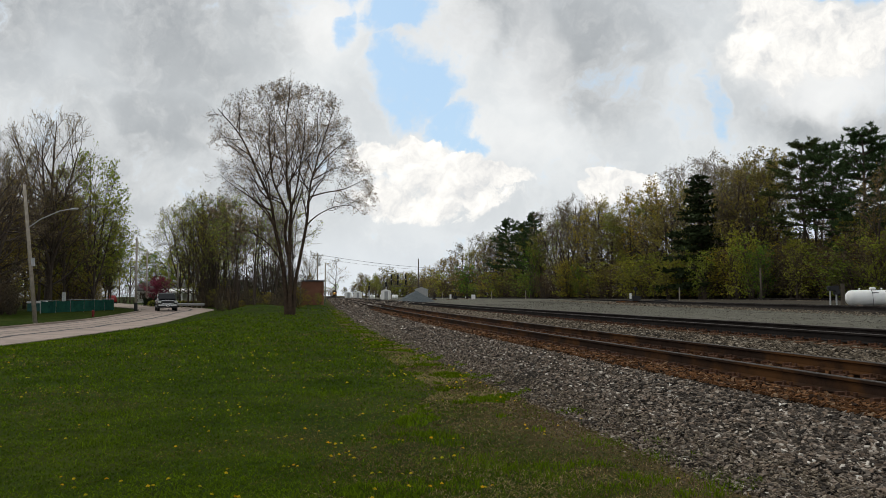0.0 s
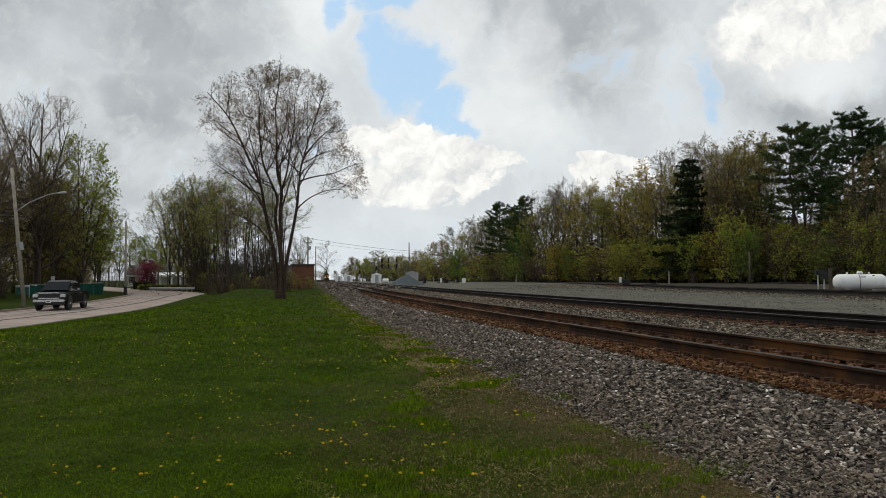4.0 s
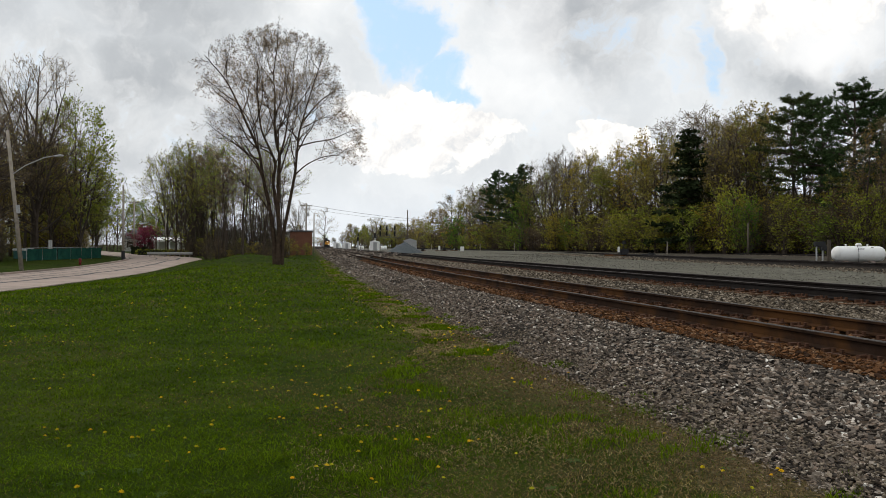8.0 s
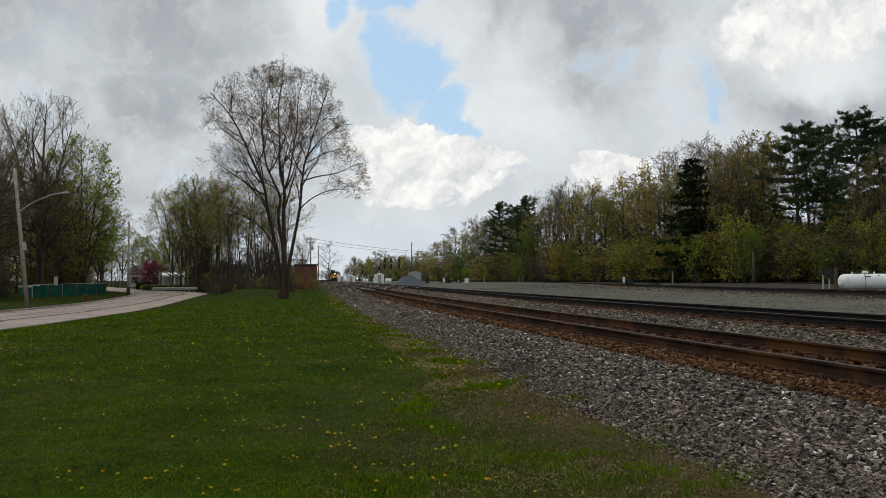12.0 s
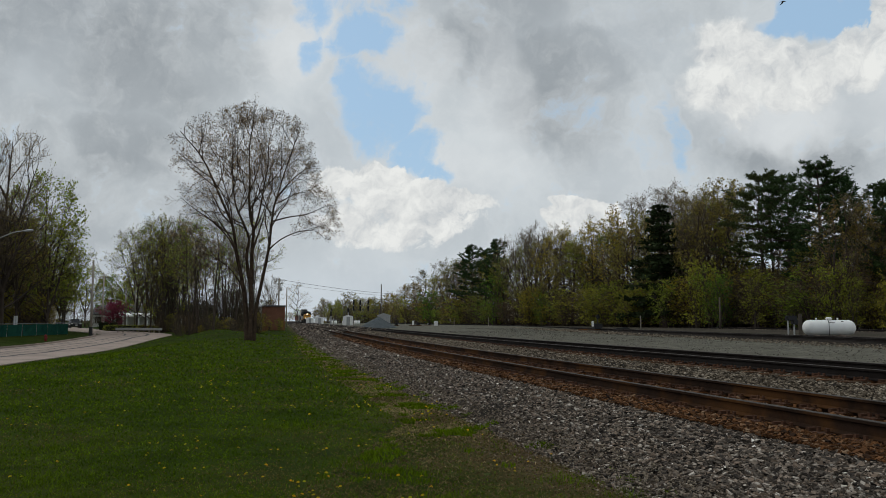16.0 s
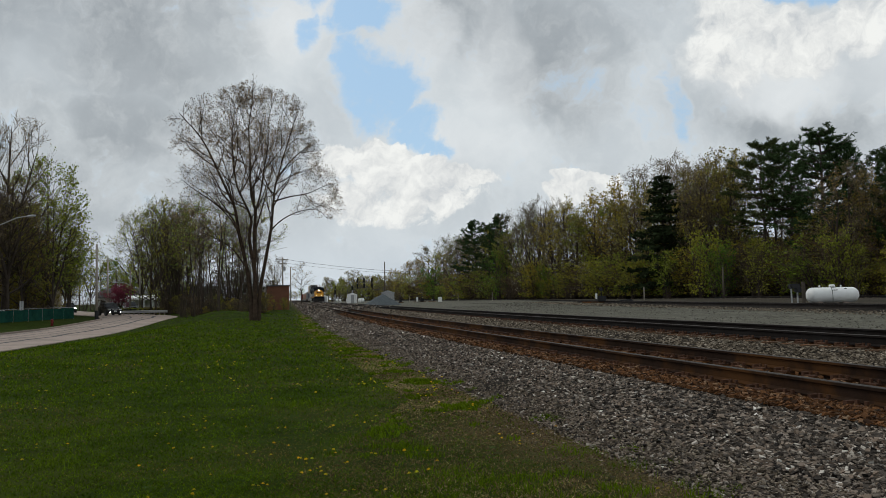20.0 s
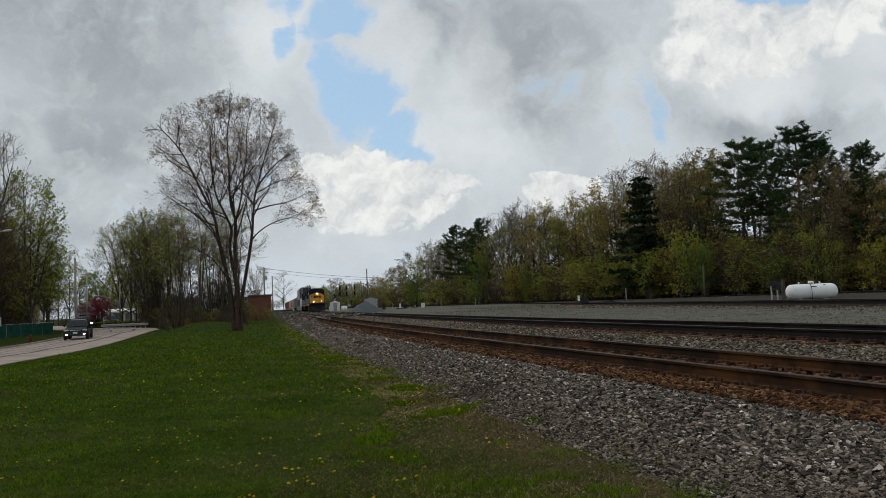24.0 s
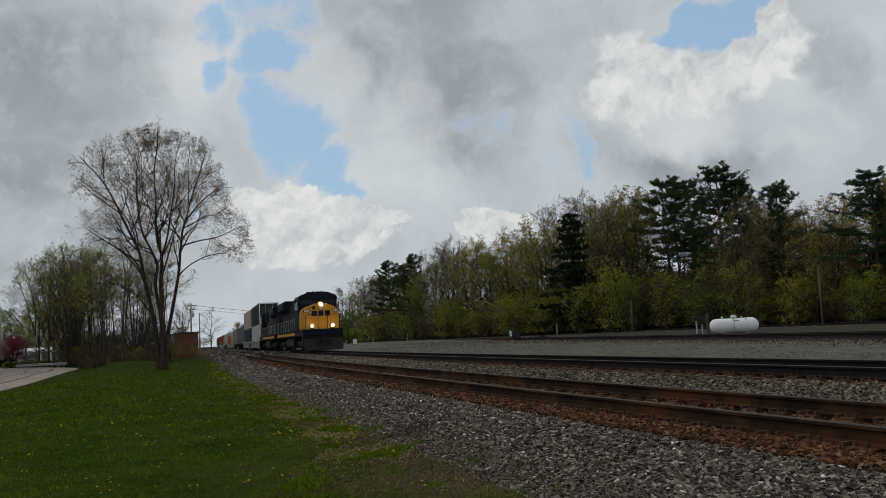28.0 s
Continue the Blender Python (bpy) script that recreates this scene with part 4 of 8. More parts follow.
K["bush_green"] = bush_kind(21, M_GREEN)
K["bush_spring"] = bush_kind(22, M_SPRING)
K["bush_yellow"] = bush_kind(23, M_YELLOW)
K["bush_brown"] = bush_kind(24, M_BRUSH, 0.14, 0.8, 1)
K["bush_white"] = bush_kind(25, M_WHITE_BLOSSOM, 0.14, 0.6, 1)
K["redbud"] = branch_tree(26, forked([(1.5, 0.4, 8.6), (-1.9, -0.3, 8.2), (0.4, 1.8, 8.6), (0.1, -1.8, 8.4)], 1.8, 0.2, 26), [(14, 0.2, (64, 36), 0.5, 0.3, 0.02, 4, 0.12), (9, 0.15, (50, 38), 0.45, 0.3, 0.0, 2, 0.2)], dome(6.3, 5.2, 3.6, 26), 0.34, M_RED, BARK, TWIG_DARK, 0.95, 4, 0.016, spread=0.28)


def spruce_kind(seed, mat_, droop=0.22, gap=0.62, reach=2.7, base=1.2):
    """A dense cone of whorled, drooping boughs, 10 m tall."""
    rng = np.random.default_rng(seed)
    A, B, ra = [], [], []
    needles = []
    z = base
    while z < 9.6:
        r = reach * (1 - z / 10.2) ** 0.85 + 0.12
        n = rng.integers(6, 9)
        off = rng.uniform(0, 6.28)
        for k in range(n):
            a = off + k * 6.283 / n + rng.normal(0, 0.18)
            L = r * rng.uniform(0.55, 1.2)
            p = np.array([0, 0, z + rng.normal(0, 0.08)])
            e = p + np.array([math.cos(a) * L, math.sin(a) * L, -droop * L + 0.18 * L * (z / 10)])
            A.append(p), B.append(e), ra.append(0.02 + 0.012 * L)
            m = max(3, int(L * 13))
            t = rng.uniform(0.15, 1.0, m)[:, None]
            needles.append(p + (e - p) * t + rng.normal(0, 0.12, (m, 3)) * np.array([1, 1, 0.25]))
        z += gap * rng.uniform(0.8, 1.2) * (1.1 - z / 20)
    A.append(np.array([0, 0, -0.3])), B.append(np.array([0, 0, 9.9])), ra.append(0.19)
    V, T = cones(np.array(A), np.array(B), np.array(ra), np.full(len(A), 0.012), 5)
    trunk = fast_mesh("trunk", V, T, [BARK])
    Vl, Tl = tufts(rng, np.concatenate(needles), 0.24, 5, 0.07, 0.3)
    return trunk, None, fast_mesh("needles", Vl, Tl, [mat_])


def pine_kind(seed, lower=3.6):
    """A tall white pine: bare lower trunk, uneven upswept boughs with brushes of needles on their outer halves."""
    rng = np.random.default_rng(seed)
    stem = np.array([(0.1 * math.sin(k * 1.3 + seed), 0.08 * math.cos(k * 1.7), -0.3 + 10.2 * k / 8) for k in range(9)])
    r = np.linspace(0.17, 0.03, 9)
    tubes = [cones(stem[:-1], stem[1:], r[:-1], r[1:], 6)]
    S, D, L = [], [], []
    z = lower * 0.6
    while z < 9.7:
        sparse = z < lower
        for k in range(1 if sparse else rng.integers(5, 9)):
            a = rng.uniform(0, 6.28)
            high = max(0.0, (z - lower) / (10.2 - lower))
            S.append((float(np.interp(z, stem[:, 2], stem[:, 0])), float(np.interp(z, stem[:, 2], stem[:, 1])), z))
            up = 0.05 + 0.68 * high * rng.uniform(0.4, 1.2)
            D.append((math.cos(a), math.sin(a), up))
            L.append((1.95 * (1 - high ** 2.4) + 0.5) * rng.uniform(0.4, 1.15) * (0.5 if sparse else 1.0))
        z += rng.uniform(0.44, 0.76)
    S, D, L = np.array(S), unit(np.array(D)), np.array(L)
    P = run_out(rng, S, D, L, 4, 0.07, 0.05)
    tubes.append(limb_tubes(P, 0.02 + 0.012 * L, 4))
    S2, D2, L2, R2 = offshoots(rng, P, L, np.full(len(L), 0.02), 8, 0.25, (60, 42), 0.38, 0.2)
    Q = run_out(rng, S2, unit(D2 * np.array([1, 1, 0.2]) + np.array([0, 0, 0.08])), L2 + 0.14, 2, 0.08, 0.04)
    tubes.append(limb_tubes(Q, np.full(len(Q), 0.012), 3))
    trunk = fast_mesh("trunk", *join(tubes), [BARK])
    at = np.concatenate([Q[:, 1], Q[:, 2], 0.5 * (Q[:, 1] + Q[:, 2]), P[:, -1]])
    at = np.repeat(at, 7, 0)
    n = len(at)
    d = unit(rng.normal(0, 1, (n, 3)) * np.array([1, 1, 0.65]) + np.array([0, 0, 0.35])) * rng.uniform(0.1, 0.22, n)[:, None]
    w = np.full((n, 1), 0.026)
    return trunk, None, fast_mesh("needles", *ribbons(rng, at + rng.normal(0, 0.05, (n, 3)), at + d, w, w * 0.6), [M_PINE])


K["spruce"] = spruce_kind(31, M_NEEDLE, 0.12, 0.72, 2.9)
K["pine_a"] = pine_kind(32)
K["pine_b"] = pine_kind(33, 3.0)
K["pine_c"] = pine_kind(34, 4.6)

LABELS = {"bare_a": "bare grey tree with fine twigs in bud", "bare_b": "bare brownish tree coming into bud", "olive_a": "tree with dense olive-brown buds",
          "olive_b": "tree with sparse yellow-green young leaves", "spring_a": "tree with light green spring leaves", "spring_b": "tree with bright green young leaves",
          "brown_a": "tree with a dense mass of brown twigs and buds", "slim_a": "slim tree with few light green leaves", "slim_b": "slim bare tree with a thin trunk", "broad_a": "broad bare tree with dense brown branches",
          "stalk_a": "slim trunk with a thin crown of young leaves", "stalk_b": "slim bare trunk with a thin crown", "open_spring": "spreading tree with scattered yellow-green leaves",
          "broad_b": "broad tree with sparse light green leaves", "bush_green": "bright green leafy bush at the wood's edge", "bush_spring": "light green bush coming into leaf",
          "bush_yellow": "yellow-green bush coming into leaf", "bush_brown": "brown leafless brush at the wood's edge", "bush_white": "bush with white blossom",
          "redbud": "small tree covered in pink-red blossom", "spruce": "dark green spruce with drooping boughs", "pine_a": "tall dark green pine with open boughs",
          "pine_b": "tall pine with layered dark boughs", "pine_c": "tall pine with a high crown and bare trunk"}
NAMES = {"bush": "bush", "spruce": "spruce", "pine": "pine_tree"}
tree_rng = random.Random(5)


def put(sort, x, y, h, wide=1.0, turn=None, group="", name=None, label=None):
    base = sort.split("_")[0]
    nm = name or NAMES.get(base, "tree")
    s = h / 10.0
    m = pose(x, y, ground_z(x, y) - 0.05, 0, 0, tree_rng.uniform(0, 360) if turn is None else turn) @ Matrix.Diagonal((s * wide, s * wide, s, 1))
    return plant(nm, K[sort], m, label or LABELS[sort], "bush" if base == "bush" and nm == "bush" else "tree", group, ("trunk", "twig", "crown"))


def brush_mass(name, label, rows):
    """Undergrowth that nobody could count, in one mesh: rows of (kind, x, y, height, width)."""
    V, T, I, n, mats = [], [], [], 0, []
    for sort, x, y, h, wide in rows:
        k = h / 10.0
        a = tree_rng.uniform(0, 6.283)
        turn = np.array([[math.cos(a), -math.sin(a), 0], [math.sin(a), math.cos(a), 0], [0, 0, 1]]) @ np.diag([k * wide, k * wide, k])
        for me in K[sort]:
            if me is None:
                continue
            v = np.empty(len(me.vertices) * 3)
            me.vertices.foreach_get("co", v)
            t = np.empty(len(me.loops), np.int32)
            me.loops.foreach_get("vertex_index", t)
            if me.materials[0] not in mats:
                mats.append(me.materials[0])
            V.append(v.reshape(-1, 3) @ turn.T + np.array([x, y, ground_z(x, y) - 0.05]))
            T.append(t.reshape(-1, 3) + n)
            I.append(np.full(len(T[-1]), mats.index(me.materials[0]), np.int32))
            n += len(V[-1])
    ob = new(name, fast_mesh(name, np.concatenate(V), np.concatenate(T), mats, np.concatenate(I)))
    return tagged(ob, label, "brush", kind="stuff")


def brush_row(sort, u, back, frac, wide):
    """A bush for brush_mass on the bearing u, back metres behind the wood's edge."""
    y = table(EDGE, u) + back
    x = u / 1000 * y
    return sort, x, y, table(SKYLINE, u) * frac / 1000 * y + 1.45 - ground_z(x, y), wide


# ---- the woods beyond the yard: bearing (thousandths to the side) against skyline height (thousandths) ----
SKYLINE = [(-75, 22), (-60, 26), (-25, 45), (0, 70), (30, 76), (60, 90), (100, 98), (150, 114), (190, 118), (215, 126), (245, 138), (290, 140), (330, 158),
           (375, 180), (420, 178), (460, 175), (500, 190), (530, 178), (560, 155), (600, 150), (640, 145), (680, 142), (730, 165), (800, 190), (900, 180)]
EDGE = [(-75, 430), (-40, 360), (-10, 310), (30, 250), (70, 205), (120, 172), (180, 145), (250, 122), (330, 106), (400, 98), (480, 88), (560, 80), (650, 73), (750, 66), (900, 56)]


def table(rows, u):
    for (a, p), (b, q) in zip(rows, rows[1:]):
        if u <= b:
            return p + (q - p) * max(0.0, (u - a) / (b - a))
    return rows[-1][1]


def by_bearing(sort, u, back, top=None, frac=1.0, wide=1.0, **kw):
    """Plant a tree on the bearing u, back metres behind the wood's edge, reaching top (or a share of the skyline)."""
    y = table(EDGE, u) + back
    x = u / 1000 * y
    h = (top if top is not None else table(SKYLINE, u) * frac) / 1000 * y + 1.45 - ground_z(x, y)
    return put(sort, x, y, h, wide, group="woods beyond the yard", **kw)


for sort, u, back, top, wide in (
        ("bare_a", 30, 12, 77, 1.15), ("bare_a", 45, 8, 76, 1.0), ("pine_b", 62, 8, 92, 1.1), ("pine_a", 80, 10, 88, 1.1), ("pine_b", 94, 8, 99, 1.0), ("spring_b", 92, 0, 72, 0.8),
        ("bare_a", 120, 10, 110, 1.1), ("bare_a", 150, 12, 122, 1.2), ("bare_a", 165, 6, 116, 1.0), ("bare_a", 136, 4, 110, 1.0), ("olive_b", 178, 8, 118, 1.1), ("olive_b", 215, 10, 128, 1.1), ("olive_b", 242, 12, 140, 1.2), ("olive_a", 265, 8, 138, 1.0),
        ("spruce", 300, 1, 152, 1.3), ("bare_a", 322, 24, 172, 1.5), ("bare_a", 300, 24, 164, 1.3), ("bare_a", 338, 14, 168, 1.1), ("olive_a", 372, 6, 178, 1.0), ("olive_b", 392, 8, 170, 0.8), ("pine_c", 428, 6, 186, 1.0),
        ("pine_c", 465, 6, 182, 0.95), ("pine_a", 505, 4, 203, 1.05), ("pine_b", 532, 8, 182, 1.0), ("brown_a", 540, 1, 160, 1.0), ("bare_b", 522, -1, 152, 0.9),
        ("olive_a", 575, 5, 152, 1.0), ("pine_b", 590, 6, 176, 1.0), ("bare_b", 628, 6, 152, 1.1), ("olive_a", 660, 3, 158, 1.2), ("olive_b", 690, 8, 150, 1.0), ("pine_a", 728, 2, 192, 1.2),
        ("spruce", 745, 4, 170, 1.0), ("olive_a", 790, 4, 190, 1.2), ("pine_b", 840, 6, 200, 1.2), ("bare_b", 350, 4, 150, 0.8), ("bare_a", 445, 14, 165, 1.0)):
    by_bearing(sort, u, back, top, wide=wide)
wood_rng = random.Random(17)
u = -70.0
while u < 860:
    by_bearing(wood_rng.choice(("olive_a", "olive_b", "bare_b", "slim_a", "bare_a", "spring_a", "olive_a", "brown_a", "olive_b", "olive_b")), u, wood_rng.uniform(2, 26), None, wood_rng.uniform(0.78, 1.0) * (0.42 if 392 < u < 462 else 0.62 if 462 <= u < 545 else 0.72 if 285 < u < 318 else 0.94), wood_rng.uniform(1.0, 1.3))
    u += wood_rng.uniform(6, 10)
u = -70.0
while u < 860:
    by_bearing(wood_rng.choice(("bush_brown", "bush_yellow", "bush_spring", "bush_yellow", "bush_brown", "bush_brown")), u, wood_rng.uniform(-1, 9), None, wood_rng.uniform(0.16, 0.40), wood_rng.uniform(1.5, 2.4))
    u += wood_rng.uniform(6, 10)
deep = []
u = -70.0
while u < 860:
    deep.append(brush_row(wood_rng.choice(("bush_brown", "bush_brown", "bush_yellow")), u, wood_rng.uniform(14, 30), wood_rng.uniform(0.32, 0.48), wood_rng.uniform(2.0, 2.6)))
    u += wood_rng.uniform(8, 12)
brush_mass("undergrowth", "brown and yellow-green undergrowth deep in the woods", deep)
u = -70.0
while u < 860:
    by_bearing(wood_rng.choice(("bush_spring", "bush_yellow", "bush_brown", "bush_brown")), u, wood_rng.uniform(1, 7), None, wood_rng.uniform(0.2, 0.44), wood_rng.uniform(1.3, 2.0))
    u += wood_rng.uniform(9, 15)
for sort, u, back, top, wide in (("bush_white", 118, -2, 52, 0.7), ("bush_green", 10, -1, 40, 1.6), ("bush_green", 90, -2, 62, 0.9), ("bush_spring", -20, 0, 36, 1.6), ("bush_yellow", 50, -1, 42, 1.3),
                                 ("bush_spring", 345, -3, 92, 0.8), ("bush_spring", 362, -3, 78, 0.8), ("bush_green", 375, -3, 62, 0.9), ("bush_yellow", 260, -2, 46, 1.6), ("bush_spring", 212, -2, 56, 0.9),
                                 ("bush_white", 196, -2, 44, 0.6), ("bush_spring", 305, -3, 62, 1.0), ("bush_yellow", 420, -2, 70, 1.0), ("bush_spring", 520, -2, 92, 0.8), ("bush_green", 470, -2, 48, 1.0),
                                 ("bush_yellow", 545, -2, 60, 1.0), ("bush_spring", 600, -2, 70, 1.0), ("bush_spring", 700, -2, 66, 1.0), ("bush_green", 150, -1, 40, 1.0), ("bush_yellow", 135, -1, 44, 1.1)):
    by_bearing(sort, u, back, top, wide=wide)

# ---- far trees where the line runs out of sight ----
for i in range(64):
    uu = -150 + 125 * (i / 63) + wood_rng.uniform(-2, 2)
    yy = wood_rng.uniform(400, 620)
    if abs(uu / 1000 * yy - track_x(yy) - 5) > 12:
        put(wood_rng.choice(("bare_a", "olive_b", "olive_a", "spring_a")), uu / 1000 * yy, yy, wood_rng.uniform(9, 16), 1.3, group="trees in the distance")
for i in range(16):
    yy = 170 + i * 22
    put(wood_rng.choice(("bare_a", "olive_b", "spring_a", "bush_spring")), track_x(yy) - wood_rng.uniform(7, 14), yy, wood_rng.uniform(4, 9), 1.0, group="trees beside the line")

# ---- trees across the lawn and the road ----
for sort, x, y, h, wide in (("broad_a", -47.0, 90, 22.5, 0.78), ("broad_b", -45.8, 98, 19.0, 0.9), ("broad_a", -46, 78, 18.0, 0.8), ("spring_a", -46.0, 103, 9.5, 1.1), ("olive_b", -48.2, 103, 10.0, 1.0), ("broad_a", -42.5, 72, 15, 1.0), ("broad_b", -43, 93, 13.5, 1.05), ("broad_a", -43.5, 84, 15, 1.0), ("broad_a", -48, 92, 14, 1.1),
                            ("spring_a", -47.5, 100, 12.5, 1.0), ("olive_b", -56, 112, 11.5, 1.1), ("spring_a", -64, 124, 13, 1.2), ("spring_b", -71, 140, 13, 1.2), ("spring_a", -46.5, 150, 10.5, 1.2),
                            ("spring_b", -54, 165, 12, 1.2), ("spring_b", -60.5, 172, 9.5, 1.4), ("spring_a", -65, 178, 10, 1.4), ("spring_b", -70, 182, 11, 1.4), ("spring_a", -78, 176, 11, 1.4), ("broad_b", -66, 118, 14, 1.1), ("broad_a", -58, 100, 15, 1.1), ("olive_b", -70, 150, 13, 1.2), ("spring_a", -40, 170, 11, 1.3), ("broad_a", -52, 76, 16, 1.1),
                            ("bare_b", -47, 88, 12, 1.3), ("olive_a", -47, 82, 10, 1.3), ("broad_a", -48, 74, 16, 1.0), ("broad_a", -47, 61, 15, 1.0), ("olive_a", -50, 72, 11, 1.4), ("bare_b", -54, 98, 12, 1.3), ("brown_a", -49.5, 100, 8.0, 1.3), ("broad_a", -46, 56, 15, 1.0), ("olive_a", -62, 84, 15, 1.2),
                            ("brown_a", -51, 68, 15, 1.2), ("brown_a", -54, 86, 14, 1.2), ("olive_b", -50, 96, 12, 1.1), ("olive_b", -50, 86, 15, 1.1), ("spring_a", -47.5, 96, 13.5, 1.1), ("olive_a", -53, 102, 14, 1.1), ("spring_a", -46.5, 105, 11.5, 1.0), ("olive_a", -45.5, 72, 12, 1.0), ("brown_a", -48, 64, 14, 1.1), ("olive_a", -45, 90, 13.0, 1.0), ("spring_b", -58, 118, 12, 1.1), ("spring_a", -66, 132, 12, 1.2), ("olive_b", -48.5, 110, 11, 1.0)):
    put(sort, x, y, h, wide, group="trees across the road")
grove_rng = random.Random(9)
for i in range(50):
    uu = grove_rng.uniform(-330, -205)
    yy = grove_rng.uniform(88, 116) if uu > -300 else grove_rng.uniform(108, 122)
    top = 134 * grove_rng.uniform(0.66, 1.02)
    put(grove_rng.choice(("stalk_a", "stalk_b", "slim_a", "stalk_a", "slim_b", "stalk_b")), uu / 1000 * yy, yy, top / 1000 * yy + 1.2, grove_rng.uniform(0.85, 1.25), group="grove behind the lawn")
for sort, uu, yy, top, wide in (("open_spring", -342, 112, 124, 0.85), ("open_spring", -322, 108, 134, 0.85), ("open_spring", -352, 124, 116, 0.9), ("open_spring", -310, 112, 128, 0.8), ("open_spring", -335, 104, 118, 0.8), ("spring_a", -296, 118, 120, 0.8), ("stalk_a", -258, 88, 138, 1.6), ("stalk_a", -285, 92, 134, 1.5), ("stalk_b", -235, 90, 128, 1.6)):
    put(sort, uu / 1000 * yy, yy, top / 1000 * yy + 1.2, wide, group="grove behind the lawn")
for i in range(44):
    uu = -330 + i * 3.0 + grove_rng.uniform(-2, 2)
    yy = grove_rng.uniform(86, 96) if uu > -305 else grove_rng.uniform(106, 110)
    put("bush_brown" if i % 6 else "bush_yellow", uu / 1000 * yy, yy, grove_rng.uniform(1.0, 2.9), grove_rng.uniform(1.0, 1.6), group="brush under the grove")
for i in range(18):
    put(wood_rng.choice(("bare_a", "olive_a", "spring_a")), track_x(1040) + 5 + (i - 9) * 6.5, 1040 + wood_rng.uniform(0, 40), wood_rng.uniform(11, 17), 1.3, group="trees in the distance")
for x, y, h in ((-41.8, 74.3, 3.0), (-42.4, 73, 3.8), (-41.2, 72.5, 2.6), (-43.5, 67, 5.2), (-41.5, 63, 4.0), (-46, 74, 3.0), (-50, 84, 4.0), (-44, 70, 4.6), (-49, 78, 4.5), (-44.5, 63, 6.0), (-42, 59.5, 4.5), (-45.2, 72.5, 4.0)):
    put("bush_brown", x, y, h, 1.4, group="brush by the fence")
deep = []
for i in range(44):
    uu = -328 + i * 2.9 + grove_rng.uniform(-2, 2)
    yy = grove_rng.uniform(110, 124)
    deep.append(("bush_brown", uu / 1000 * yy, yy, grove_rng.uniform(3.0, 7.5), grove_rng.uniform(0.8, 1.3)))
brush_mass("grove_brush", "brown brush in the depth of the grove", deep)
for x, y, h in ((-47, 97, 3.5), (-50, 103, 3.6), (-45, 95, 2.2), (-53, 108, 3.7), (-49, 92, 4.0), (-56, 111, 3.2), (-50, 104, 2.2), (-54, 108, 2.6), (-52, 99, 2.4), (-58, 112, 2.8), (-63, 120, 2.6), (-48.5, 97, 2.0)):
    put("bush_brown" if h < 2.5 else "bush_yellow", x, y, h, 1.5, group="brush before the houses")
for x, y, h in ((-26.5, 119, 2.6), (-24.2, 117, 3.0), (-20.6, 116, 2.0), (-22.4, 118, 1.8), (-21.2, 121, 1.6), (-28.0, 124, 3.6)):
    put("bush_green" if h > 3.3 else "bush_yellow", x, y, h, 1.1, group="bushes by the brick building")
put("redbud", -46.2, 122, 4.4, 1.35, name="blossom_tree", group="")
put("bare_b", -32, 205, 11, 1.2)
put("bare_a", -36, 190, 12, 1.2)
deep = []
for i in range(40):
    uu = -150 + 130 * (i / 39) + wood_rng.uniform(-2, 2)
    yy = wood_rng.uniform(372, 430)
    if abs(uu / 1000 * yy - track_x(yy) - 5) > 11:
        deep.append((wood_rng.choice(("bush_brown", "bush_yellow", "bush_brown", "bush_spring")), uu / 1000 * yy, yy, wood_rng.uniform(4, 8), 1.6))
for i in range(26):
    yy = wood_rng.uniform(150, 235)
    uu = -640 + 330 * (i / 25)
    put(wood_rng.choice(("spring_a", "olive_a", "bare_b", "spring_b")), uu / 1000 * yy, yy, wood_rng.uniform(9, 14), 1.3, group="trees behind the houses")
    deep.append(("bush_brown", (uu + 6) / 1000 * (yy - 20), yy - 20, wood_rng.uniform(3, 5), 1.8))
brush_mass("distant_brush", "brown and green brush behind the houses and far down the line", deep)
# a brown thicket behind the fence and round the feet of the trees there
thicket = []
for i in range(44):
    yy = grove_rng.uniform(91, 103)
    xx = grove_rng.uniform(-63, -45.5) if yy > 96 else grove_rng.uniform(-60, -44.0)
    thicket.append((grove_rng.choice(("bush_brown", "bush_brown", "bush_yellow")), xx, yy, grove_rng.uniform(2.4, 5.6), grove_rng.uniform(1.0, 1.7)))
for i in range(16):
    yy = grove_rng.uniform(60, 76)
    thicket.append(("bush_brown", grove_rng.uniform(-50, -41.5), yy, grove_rng.uniform(2.5, 5.5), grove_rng.uniform(1.0, 1.6)))
brush_mass("thicket", "brown leafless thicket behind the fence", thicket)


# ---- across the road: poles, fence, houses, guard rail ----
def pole(name, label, x, y, h, r=0.15, lean=0.0, z=None, group="utility poles", wood=None):
    z = ground_z(x, y) if z is None else z
    t = thing(name, label, "pole", pose(x, y, z, 0, lean, 0), group)
    part("post", cyl_bm(r, r * 0.68, h + 0.3, pose(0, 0, -0.3), 10), wood or WOOD_POLE, t, smooth_it=True)
    return t


def street_arm(t, h, reach, rise, side=1):
    part("arm", tube_bm([(0.1 * side, 0, h), (reach * 0.3 * side, 0, h + rise * 0.5), (reach * 0.75 * side, 0, h + rise * 0.95), (reach * side, 0, h + rise)], 0.035), STEEL, t, "grey steel lamp arm")
    bm = bmesh.new()
    bmesh.ops.create_uvsphere(bm, u_segments=12, v_segments=8, radius=1.0, matrix=Matrix.Translation(((reach + 0.25) * side, 0, h + rise - 0.03)) @ Matrix.Diagonal((0.36, 0.15, 0.09, 1)))
    part("lamp_head", bm, STEEL, t, "grey street lamp head", True)


